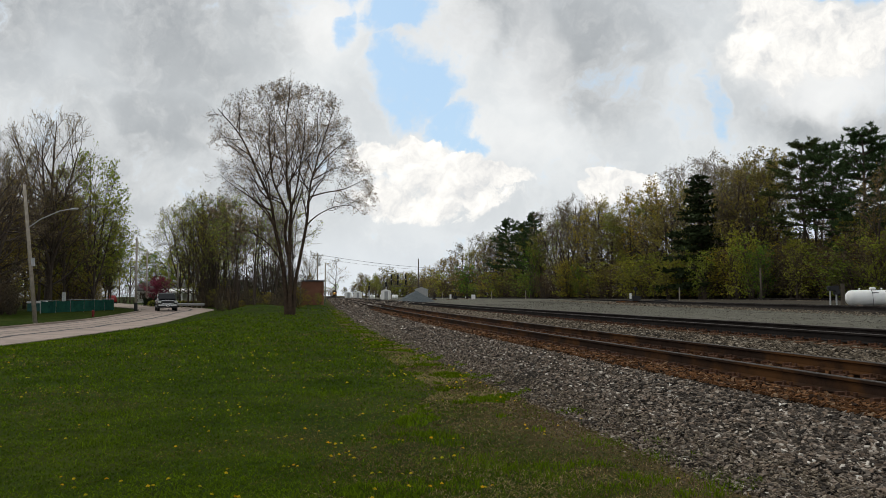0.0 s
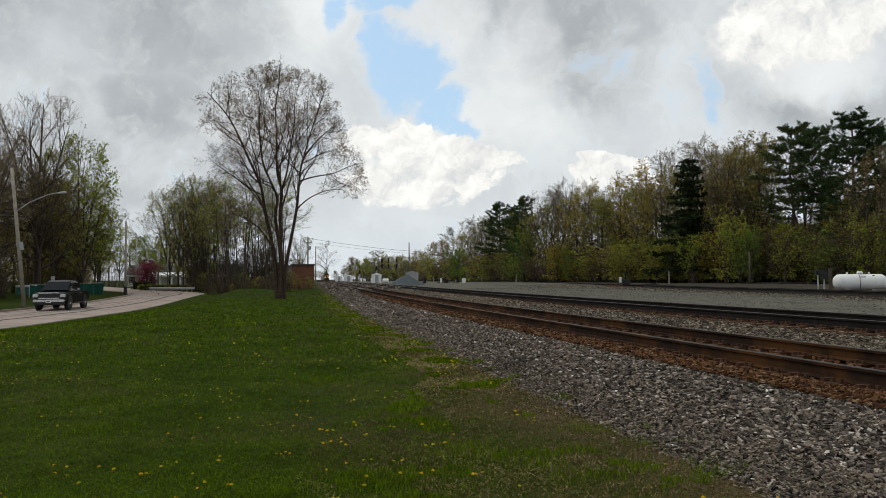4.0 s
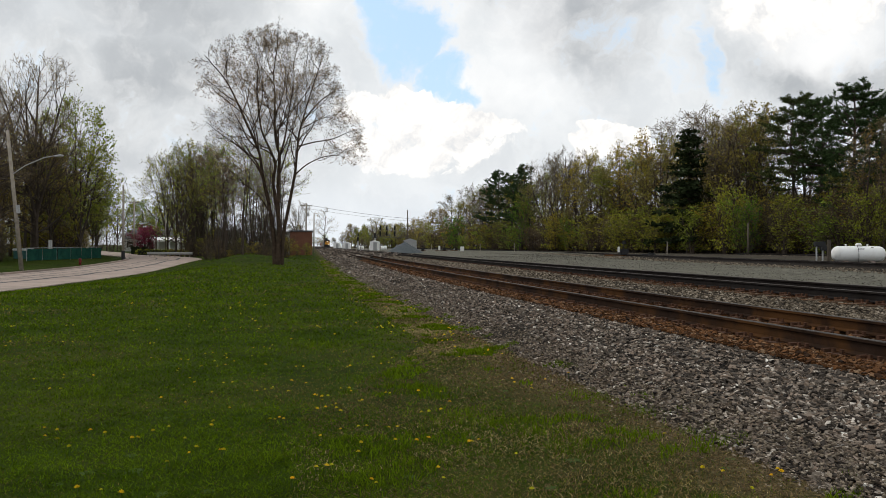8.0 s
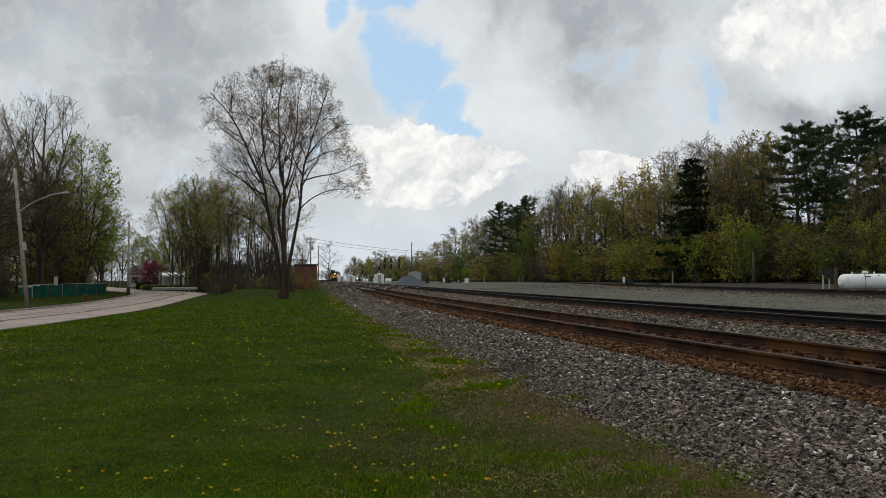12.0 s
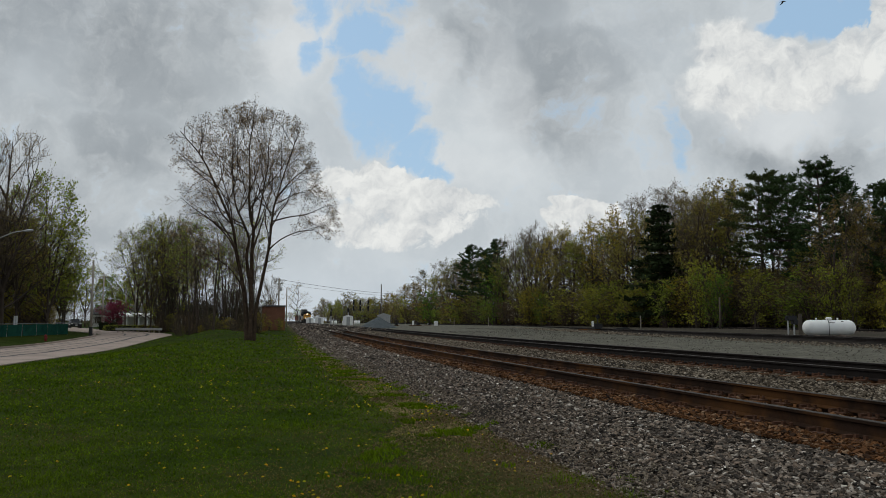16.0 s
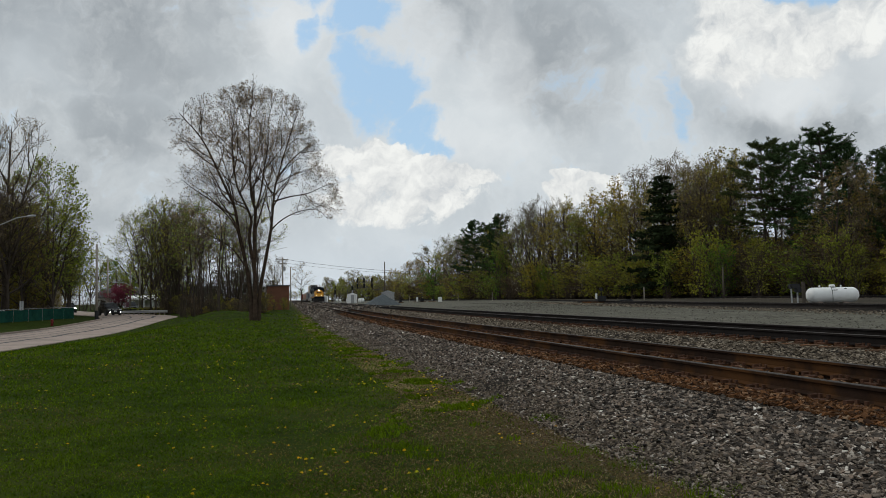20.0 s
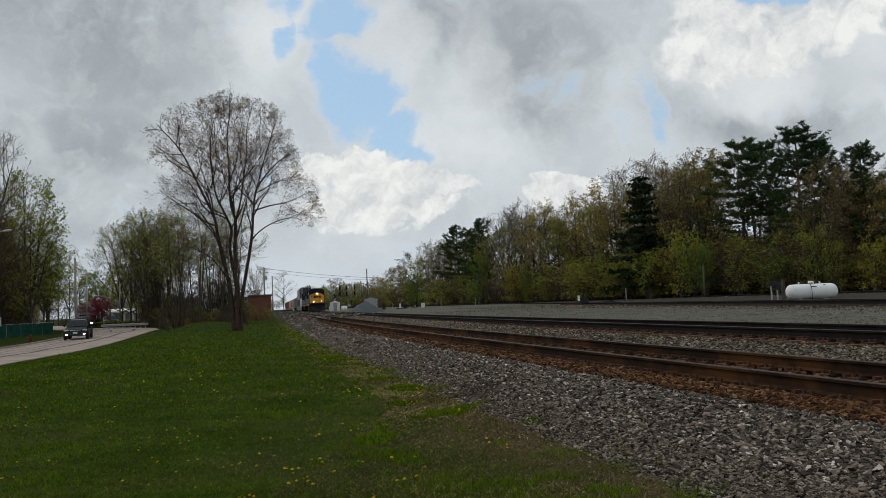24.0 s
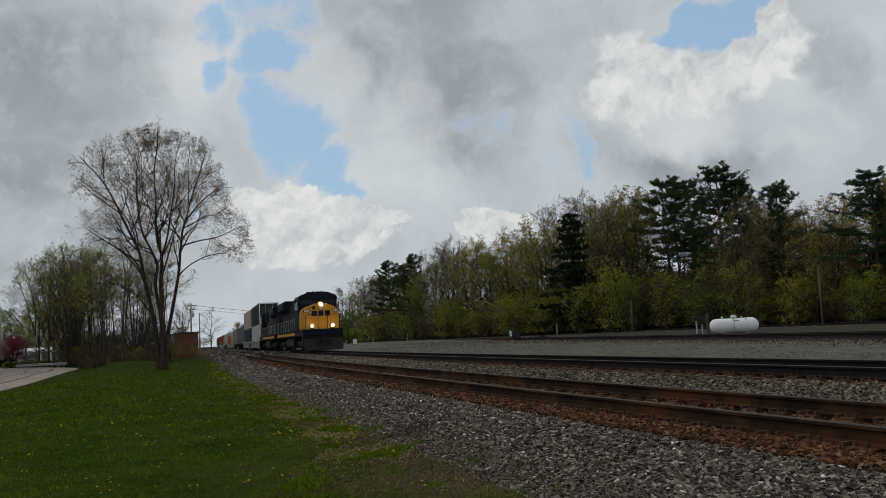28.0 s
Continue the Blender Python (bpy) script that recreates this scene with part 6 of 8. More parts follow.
signal_bridge()
for x, y, h in ((-20.5, 222, 4.6), (-37.5, 330, 6.5), (-25.6, 225, 3.6)):
    t = thing("signal_mast", "single black signal head on a grey mast", "signal", pose(x, y, 0.4), "signal masts")
    part("mast", cyl_bm(0.09, 0.07, h, None, 10), STEEL, t)
    signal_head(t, 0, h - 1.2, 3)
    part("ladder", box_bm(0.35, 0.03, h - 0.6, pose(0, 0.2, 0.1)), STEEL, t)
for x, y, h, r in ((-9.3, 180, 9.3, 0.16), (34.4, 92, 3.7, 0.13), (44.6, 70, 5.3, 0.10), (24.0, 205, 9.0, 0.15)):
    pole("wooden_pole", "bare weathered wooden pole at the edge of the yard", x, y, h, r, 0.0 if x < 40 else 1.0, group="yard poles", wood=WOOD_DARK)
for x, y in ((7.5, 190), (27.6, 101), (13.0, 158), (-5.0, 232)):
    tagged(part("stub_post", cyl_bm(0.09, 0.08, 1.9, pose(x, y, 0.35), 8), WOOD_POLE), "short pale wooden post by the woods", "post", "posts")
house("white shed glimpsed between the trees", 48.5, 86, 8, 5.5, 4, 2.2, 1.2, WHITE, SHINGLE, [(-1.2, 0.9, 0.8, 0.8)], group="sheds in the woods")
house("pale house glimpsed high between the trunks", 47.0, 128, -8, 10, 8, 6.2, 2.2, SIDING, SHINGLE, [(-2.5, 1.0, 1.0, 1.2), (2.0, 3.9, 1.0, 1.2)], group="sheds in the woods")


# ---- the train: each vehicle's own space has +y ahead and z = 0 on the rail ----
NAVY = mat("dark_blue_locomotive_paint", (0.007, 0.010, 0.020), 0.6, var=0.25, scale=1.5, tint=(0.016, 0.016, 0.018), tint_amount=0.4, spec=0.12)
YELLOW = mat("yellow_locomotive_paint", (0.56, 0.25, 0.018), 0.5, var=0.08, scale=1.2, tint=(0.4, 0.19, 0.03), tint_amount=0.4)
GREY_PAINT = mat("grey_locomotive_paint", (0.018, 0.019, 0.022), 0.6, var=0.3, scale=1.5, spec=0.12)
GRIME = mat("grimy_running_gear", (0.03, 0.027, 0.025), 0.85, 0.2, var=0.35, scale=4)
LAMP = mat("lit_headlamp", (1, 0.9, 0.7), 0.3, emit=((1.0, 0.84, 0.6), 14.0), bump=0, var=0.0)
LAMP_OFF = mat("unlit_lamp", (0.5, 0.5, 0.48), 0.15, bump=0)
CAR_LAMP = mat("lit_car_lamp", (1, 0.95, 0.85), 0.3, emit=((1.0, 0.95, 0.85), 9.0), bump=0, var=0.0)


def bogie(parent, y, axles, gap, name="truck_frame"):
    b = part(name, box_bm(2.3, gap * (axles - 1) + 1.3, 0.34, pose(0, y, 0.5), 0.06), GRIME, parent, "black wheel truck frame")
    for s in (-1, 1):
        part("side_frame", box_bm(0.18, gap * (axles - 1) + 1.0, 0.4, pose(s * 1.12, y, 0.42), 0.06), GRIME, b)
        for i in range(axles):
            yy = y + (i - (axles - 1) / 2) * gap
            part("wheel", cyl_bm(0.5, 0.5, 0.13, pose(s * 0.755 + 0.065, yy, 0.5, 0, -90), 20, bevel=0.02), GRIME, b, "dark steel wheel")
            part("axle_box", box_bm(0.2, 0.34, 0.34, pose(s * 1.2, yy, 0.36), 0.04), GRIME, b)


def locomotive(label, lit, body):
    """A wide-nosed six-axle diesel, 22.3 m long; the front of its nose is at y = 0."""
    t = thing("locomotive", label, "locomotive", None, "train")
    part("underframe", box_bm(3.0, 21.6, 0.45, pose(0, -10.9, 1.2), 0.04), NAVY, t)
    part("walkway", box_bm(3.1, 21.8, 0.08, pose(0, -10.95, 1.62), 0.01), GREY_PAINT, t)
    part("fuel_tank", box_bm(2.7, 6.0, 0.95, pose(0, -11.0, 0.3), 0.15), GRIME, t, "black fuel tank")
    bogie(t, -4.2, 3, 1.9)
    bogie(t, -17.8, 3, 1.9)
    # short nose with a peaked top and chamfered corners, painted yellow
    out = [(-1.48, 1.7), (-1.48, 3.15), (-1.1, 3.45), (-0.45, 3.68), (0.45, 3.68), (1.1, 3.45), (1.48, 3.15), (1.48, 1.7)]
    bm = prism_bm(out, 1.7, 0.06, "y")
    for v in bm.verts:
        if v.co.y > 0.5:
            v.co.x *= 0.93
    bm.transform(pose(0, -1.95, 0))
    nose = part("nose", bm, YELLOW, t, "yellow locomotive nose")
    for dx, w in ((-0.5, 0.40), (0.0, 0.40), (0.5, 0.42)):
        part("emblem_block", box_bm(w, 0.02, 0.40, pose(dx, -1.09, 2.72), 0.08), NAVY, nose, "dark blue block of the emblem")
    for dx in (-1.12, 1.12):
        part("number_board", box_bm(0.52, 0.05, 0.24, pose(dx, -1.12, 3.0), 0.02), BLACK, nose, "black number board")
        for k in range(3):
            part("number_bar", box_bm(0.07, 0.02, 0.12, pose(dx - 0.13 + 0.13 * k, -1.085, 3.06)), WHITE, nose)
    part("headlight_case", box_bm(0.4, 0.14, 0.62, pose(0.05, -1.1, 3.2), 0.06), YELLOW, nose)
    for z, on in ((3.36, False), (3.60, lit)):
        part("headlight", cyl_bm(0.14, 0.14, 0.06, pose(0.0, -1.0, z, -90), 16), LAMP if on else LAMP_OFF, nose, "round headlight")
    part("horn_plate", cyl_bm(0.14, 0.14, 0.06, pose(0.55, -1.08, 3.35, -90), 14), BLACK, nose)
    for dx in (-0.78, 0.78):
        part("ditch_light", cyl_bm(0.11, 0.11, 0.1, pose(dx, -0.55, 1.95, -90), 14), LAMP if lit else LAMP_OFF, t, "round ditch light")
        part("light_bracket", box_bm(0.2, 0.2, 0.22, pose(dx, -0.68, 1.7), 0.02), BLACK, t)
    # cab
    cab = part("cab", box_bm(3.05, 2.7, 2.5, pose(0, -4.0, 1.68), 0.08), body, t)
    part("cab_roof", prism_bm([(-1.56, 4.1), (-1.45, 4.38), (-0.7, 4.66), (0.7, 4.66), (1.45, 4.38), (1.56, 4.1)], 3.1, 0.04, "y"), NAVY, t).location = (0, -3.95, 0)
    for dx in (-0.76, 0.76):
        part("windscreen", box_bm(1.22, 0.05, 0.52, pose(dx, -2.655, 3.68), 0.03), GLASS_DARK, cab, "dark cab window")
    part("centre_pillar", box_bm(0.16, 0.06, 0.6, pose(0, -2.65, 3.64), 0.01), NAVY, cab)
    for s in (-1, 1):
        for yy in (-3.4, -4.5):
            part("side_window", box_bm(0.05, 0.85, 0.62, pose(s * 1.53, yy, 3.3), 0.03), GLASS_DARK, cab)
        part("mirror", box_bm(0.06, 0.2, 0.5, pose(s * 1.68, -2.9, 3.35), 0.02), BLACK, cab)
    for dx in (-0.5, -0.17, 0.17):
        part("horn", cyl_bm(0.05, 0.1, 0.45, pose(dx, -4.2, 4.74, -90), 10), STEEL, t)
    part("antenna", cyl_bm(0.2, 0.14, 0.12, pose(0.6, -3.6, 4.62), 14), BLACK, t)
    # long hood with its doors, the engine deck and the flared radiator
    hood = part("hood", box_bm(1.9, 15.0, 2.4, pose(0, -13.0, 1.68), 0.1), body, t, "dark long hood")
    for i in range(15):
        for s in (-1, 1):
            part("hood_door", box_bm(0.05, 0.8, 1.5, pose(s * 0.965, -6.6 - i * 0.86, 1.85), 0.02), body, hood)
    part("radiator", prism_bm([(-1.0, 3.5), (-1.5, 3.8), (-1.5, 4.45), (-1.3, 4.62), (1.3, 4.62), (1.5, 4.45), (1.5, 3.8), (1.0, 3.5)], 5.2, 0.04, "y"), NAVY, t, "flared radiator").location = (0, -17.4, 0)
    part("exhaust_deck", box_bm(1.7, 5.0, 0.35, pose(0, -11.5, 4.05), 0.06), NAVY, hood)
    part("dynamic_brake", box_bm(2.4, 2.2, 1.1, pose(0, -6.7, 3.4), 0.08), body, hood)
    for s in (-1, 1):
        part("yellow_stripe", box_bm(0.03, 15.0, 0.22, pose(s * 1.51, -13.2, 1.32)), YELLOW, t, "yellow sill stripe")
        pts = [(s * 1.5, -5.6 - i * 1.55, 2.65) for i in range(11)]
        part("handrail", tube_bm(pts, 0.025, 5), STEEL, t)
        for p in pts:
            part("stanchion", cyl_bm(0.022, 0.022, 1.0, pose(p[0], p[1], 1.68), 5), STEEL, t)
        part("end_handrail", tube_bm([(s * 1.3, -0.35, 1.5), (s * 1.3, -0.3, 2.75), (s * 1.0, -0.3, 2.85), (s * 0.35, -0.25, 2.7), (s * 0.35, -0.22, 1.5)], 0.03, 6), BLACK, t, "black front handrail")
        for k in range(4):
            part("step", box_bm(0.6, 0.28, 0.05, pose(s * 1.2, -0.55, 0.35 + 0.34 * k)), GREY_PAINT, t)
        part("step_side", box_bm(0.05, 0.5, 1.35, pose(s * 1.5, -0.55, 0.3)), NAVY, t)
    part("front_sheet", box_bm(2.9, 0.14, 0.6, pose(0, -0.32, 1.02), 0.03), GRIME, t)
    part("platform", box_bm(3.0, 1.4, 0.1, pose(0, -0.9, 1.6), 0.01), NAVY, t)
    bm = prism_bm([(-1.45, 0.12), (-1.5, 1.0), (1.5, 1.0), (1.45, 0.12), (0.5, 0.08), (-0.5, 0.08)], 0.16, 0.02, "y")
    for v in bm.verts:
        if v.co.z < 0.5:
            v.co.y += 0.25 + 0.25 * (1 - abs(v.co.x) / 1.5)
    bm.transform(pose(0, -0.3, 0))
    part("snow_plough", bm, GRIME, t, "black snow plough")
    part("coupler", box_bm(0.3, 0.9, 0.32, pose(0, 0.05, 0.75), 0.06), GRIME, t)
    part("coupler", box_bm(0.3, 0.9, 0.32, pose(0, -22.0, 0.75), 0.06), GRIME, t)
    for dx in (-0.5, -0.3, 0.3, 0.5):
        part("air_hose", tube_bm([(dx, -0.15, 1.15), (dx, 0.05, 0.85), (dx * 0.9, 0.05, 0.45)], 0.03, 6), RUBBER, t)
    return t


def box_paint(name, c):
    return mat(name, c, 0.55, var=0.12, scale=0.8, tint=tuple(0.6 * v + 0.03 for v in c), tint_amount=0.5, tint_scale=0.6)


def container(parent, y, z, L, c, name):
    m_ = box_paint(name, c)
    b = part("container", box_bm(2.56, L, 2.85, pose(0, y, z), 0.03), m_, parent, name.replace("_", " "))
    for s in (-1, 1):
        n = int(L / 0.6)
        for i in range(n):
            part("side_rib", box_bm(0.05, 0.22, 2.55, pose(s * 1.29, y - L / 2 + 0.35 + i * (L - 0.7) / (n - 1), z + 0.14)), m_, b)
    fr = WHITE if "dark" in name else m_
    for s in (-1, 1):
        part("corner_post", box_bm(0.14, 0.12, 2.85, pose(s * 1.22, y + L / 2 + 0.01, z), 0.01), fr, b)
        part("locking_bar", cyl_bm(0.025, 0.025, 2.6, pose(s * 0.45, y + L / 2 + 0.05, z + 0.12), 6), STEEL, b)
    part("end_rail", box_bm(2.5, 0.1, 0.14, pose(0, y + L / 2 + 0.02, z + 2.72)), fr, b)
    return b


def well_car(label, lower, upper, L=16.2):
    """A well wagon: low side sills between raised ends, with one or two containers in it. Its front is at y = 0."""
    t = thing("well_wagon", label, "rail wagon", None, "train")
    m_ = box_paint("pale_grey_wagon_paint", (0.34, 0.33, 0.31))
    for s in (-1, 1):
        bm = prism_bm([(-L / 2 - 0.2, 0.45), (-L / 2 - 0.2, 1.15), (-L / 2 + 1.2, 1.25), (L / 2 - 1.2, 1.25), (L / 2 + 0.2, 1.15), (L / 2 + 0.2, 0.45), (L / 2 - 1.0, 0.3), (-L / 2 + 1.0, 0.3)], 0.16, 0.02)
        bm.transform(pose(s * 1.42, -10.2, 0))
        sill = part("side_sill", bm, m_, t)
        for k in range(9):
            part("sill_rib", box_bm(0.1, 0.14, 0.8, pose(s * 1.53, -10.2 - L / 2 + 1.2 + k * (L - 2.4) / 8, 0.36), 0.01), m_, sill)
    for yy in (-0.95, -19.45):
        part("end_platform", box_bm(2.8, 1.7, 0.3, pose(0, yy, 1.0), 0.04), m_, t)
        bogie(t, yy, 2, 1.75)
    part("well_floor", box_bm(2.5, L, 0.12, pose(0, -10.2, 0.35)), GRIME, t)
    container(t, -10.2, 0.48, L - 0.1, *lower)
    if upper:
        container(t, -10.2, 3.36, L - 0.1, *upper)
    return t


def box_wagon(label, c, name, h=4.1):
    """A closed wagon 20.4 m long, ribbed sides, its front at y = 0."""
    t = thing("box_wagon", label, "rail wagon", None, "train")
    m_ = box_paint(name, c)
    b = part("body", box_bm(2.95, 18.6, h - 1.05, pose(0, -10.2, 1.05), 0.06), m_, t)
    part("roof", prism_bm([(-1.5, h - 0.02), (-1.1, h + 0.16), (1.1, h + 0.16), (1.5, h - 0.02)], 18.6, 0.02, "y"), m_, t).location = (0, -10.2, 0)
    for s in (-1, 1):
        for i in range(16):
            part("side_post", box_bm(0.08, 0.14, h - 1.2, pose(s * 1.5, -1.4 - i * 1.17, 1.1), 0.01), m_, b)
    part("underframe", box_bm(2.4, 19.4, 0.35, pose(0, -10.2, 0.75), 0.03), GRIME, t)
    for yy in (-2.6, -17.8):
        bogie(t, yy, 2, 1.75)
    return t


TRAIN = [(locomotive("dark blue diesel locomotive with a yellow nose and lit headlights", True, NAVY), 0.0),
         (locomotive("second dark diesel locomotive coupled behind the first", False, GREY_PAINT), 22.9)]
CARS = [(well_car, "well wagon with a dark container stacked on a white one", ((0.55, 0.55, 0.53), "white_container"), ((0.03, 0.032, 0.036), "dark_container")),
        (well_car, "well wagon with a beige container stacked on a navy one", ((0.03, 0.04, 0.07), "navy_container"), ((0.50, 0.43, 0.33), "beige_container")),
        (box_wagon, "grey covered freight wagon with ribbed sides", (0.20, 0.20, 0.195), "grey_wagon_paint"), (box_wagon, "light grey covered freight wagon with ribbed sides", (0.30, 0.29, 0.27), "light_grey_wagon_paint"),
        (well_car, "well wagon with one peach-coloured container", ((0.50, 0.25, 0.16), "peach_container"), None),
        (well_car, "well wagon with one orange-red container", ((0.36, 0.10, 0.05), "orange_red_container"), None),
        (box_wagon, "pale cream freight wagon with ribbed sides", (0.45, 0.40, 0.33), "cream_wagon_paint"), (well_car, "well wagon with one orange container", ((0.42, 0.15, 0.05), "orange_container"), None),
        (box_wagon, "rust-red freight wagon with ribbed sides", (0.22, 0.06, 0.04), "rust_red_wagon_paint"), (well_car, "well wagon with one orange-red container", ((0.36, 0.10, 0.05), "orange_red_container"), None),
        (box_wagon, "brown freight wagon with ribbed sides", (0.14, 0.07, 0.05), "brown_wagon_paint"), (box_wagon, "rust-red freight wagon with ribbed sides", (0.22, 0.06, 0.04), "rust_red_wagon_paint")]
back = 45.9
for make, label, *rest in CARS:
    TRAIN.append((make(label, *rest), back))
    back += 20.7


# ---- road vehicles: +y ahead, origin on the road under the middle ----
def wheel(parent, x, y, r, w=0.24):
    out = 1 if x > 0 else -1
    t = new("wheel")
    t.parent = parent
    t.location = (x, y, r)
    bm = bmesh.new()
    prof = [(-w / 2, r * 0.62), (-w / 2, r * 0.93), (-w * 0.36, r), (w * 0.36, r), (w / 2, r * 0.93), (w / 2, r * 0.62)]
    n = 24
    rings = [[bm.verts.new((a, b * math.cos(k * 2 * math.pi / n), b * math.sin(k * 2 * math.pi / n))) for k in range(n)] for a, b in prof]
    for p, q in zip(rings, rings[1:] + rings[:1]):
        for k in range(n):
            bm.faces.new((p[k], p[(k + 1) % n], q[(k + 1) % n], q[k]))
    part("tyre", bm, RUBBER, t, "black tyre")
    bm = cyl_bm(r * 0.2, r * 0.17, 0.08, pose(out * (w / 2 - 0.05), 0, 0, 0, 90 * out), 10)
    for k in range(5):
        box_bm(0.05, r * 0.16, r * 0.5, pose(out * (w / 2 - 0.04), 0, 0, k * 72) @ pose(0, 0, r * 0.12), 0.0, bm)
    cyl_bm(r * 0.64, r * 0.6, 0.06, pose(out * 0.02, 0, 0, 0, 90 * out), 20, bm)
    part("rim", bm, CHROME, t, "bright metal rim")
    return t


def shell(outline, width, top, mat_, parent, name="body", label="", bevel=0.07, shoulder=0.0):
    """A car body part: side outline (y, z) drawn to width, its upper edge pulled in by top."""
    bm = prism_bm(outline, width, bevel)
    zs = [v.co.z for v in bm.verts]
    lo, hi = min(zs), max(zs)
    for v in bm.verts:
        k = (v.co.z - lo) / (hi - lo)
        v.co.x *= 1 - top * k - shoulder * (1 - k)
    return part(name, bm, mat_, parent, label, False)


def lamps(body, y, z, x, w, h, lit, fog=None):
    for s in (-1, 1):
        part("headlamp", box_bm(w, 0.1, h, pose(s * x, y, z), 0.03), CAR_LAMP if lit else LAMP_OFF, body, "headlamp")
        if fog:
            part("fog_lamp", cyl_bm(0.07, 0.07, 0.06, pose(s * fog[0], fog[1], fog[2], -90), 12), CAR_LAMP, body, "lit fog lamp")


def number_plate(body, y, z):
    pl = part("number_plate", box_bm(0.32, 0.02, 0.16, pose(0, y, z), 0.01), WHITE, body)
    part("plate_bar", box_bm(0.22, 0.012, 0.06, pose(0, y + 0.012, z + 0.05)), BLACK, pl)


def pickup():
    paint = mat("black_truck_paint", (0.004, 0.005, 0.007), 0.15, var=0.1, bump=0, spec=0.3)
    t = thing("pickup_truck", "black four-door pickup truck with a chrome grille", "truck")
    body = shell([(-2.9, 0.62), (-2.92, 1.22), (-0.9, 1.25), (1.15, 1.24), (2.6, 1.16), (2.88, 1.02), (2.92, 0.55), (2.4, 0.45), (-2.4, 0.45)], 2.02, 0.05, paint, t, "body", "", 0.09)
    cab = shell([(-1.05, 1.2), (-0.92, 1.75), (-0.75, 1.92), (0.55, 1.94), (0.85, 1.84), (1.5, 1.22)], 1.86, 0.2, paint, t, "cab", "", 0.08)
    bm = prism_bm([(0.78, 1.84), (1.36, 1.3), (1.42, 1.3), (0.86, 1.86)], 1.5)
    part("windscreen", bm, GLASS_DARK, cab, "dark windscreen").location = (0, 0.05, 0.0)
    for s in (-1, 1):
        for y0, y1 in ((0.25, 1.1), (-0.85, 0.15)):
            bm = prism_bm([(y0, 1.32), (y0 + 0.02, 1.78), (min(y1, 0.62), 1.78), (y1, 1.32)], 0.03)
            bm.transform(pose(s * 0.865, 0, 0) @ Matrix.Shear("YZ", 4, (0, 0)))
            bm.transform(Matrix.Translation((s * -0.0, 0, 0)))
            part("side_window", bm, GLASS_DARK, cab)
        part("door_handle", box_bm(0.04, 0.2, 0.04, pose(s * 1.0, -0.55, 1.08), 0.01), CHROME, body)
        part("door_handle", box_bm(0.04, 0.2, 0.04, pose(s * 1.0, 0.4, 1.08), 0.01), CHROME, body)
        part("mirror", box_bm(0.22, 0.14, 0.2, pose(s * 1.12, 1.05, 1.3), 0.05), BLACK, cab)
        for yy in (1.85, -1.8):
            part("wheel_arch", cyl_bm(0.5, 0.5, 0.12, pose(s * 0.9 + 0.06 * s - 0.06, yy, 0.45, 0, 90), 20), BLACK, body)
        part("running_board", box_bm(0.18, 2.3, 0.07, pose(s * 0.98, 0.0, 0.42), 0.02), BLACK, body)
    part("grille", box_bm(1.25, 0.08, 0.34, pose(0, 2.9, 0.78), 0.05), BLACK, body)
    for z in (0.76, 1.1):
        part("grille_bar", box_bm(1.3, 0.1, 0.07, pose(0, 2.91, z), 0.03), CHROME, body, "chrome grille bar")
    part("bumper", box_bm(1.98, 0.22, 0.16, pose(0, 2.9, 0.55), 0.06), CHROME, body, "chrome front bumper")
    part("air_dam", box_bm(1.9, 0.18, 0.2, pose(0, 2.88, 0.36), 0.05), BLACK, body, "black lower bumper")
    part("rear_bumper", box_bm(1.9, 0.2, 0.25, pose(0, -2.95, 0.5), 0.05), CHROME, body)
    part("bed_liner", box_bm(1.6, 1.7, 0.02, pose(0, -1.95, 1.215)), BLACK, body)
    lamps(body, 2.86, 0.84, 0.82, 0.34, 0.22, False)
    number_plate(body, 3.02, 0.5)
    W = [wheel(t, s * 0.88, yy, 0.42, 0.28) for s in (-1, 1) for yy in (1.85, -1.8)]
    return t, W, 0.42


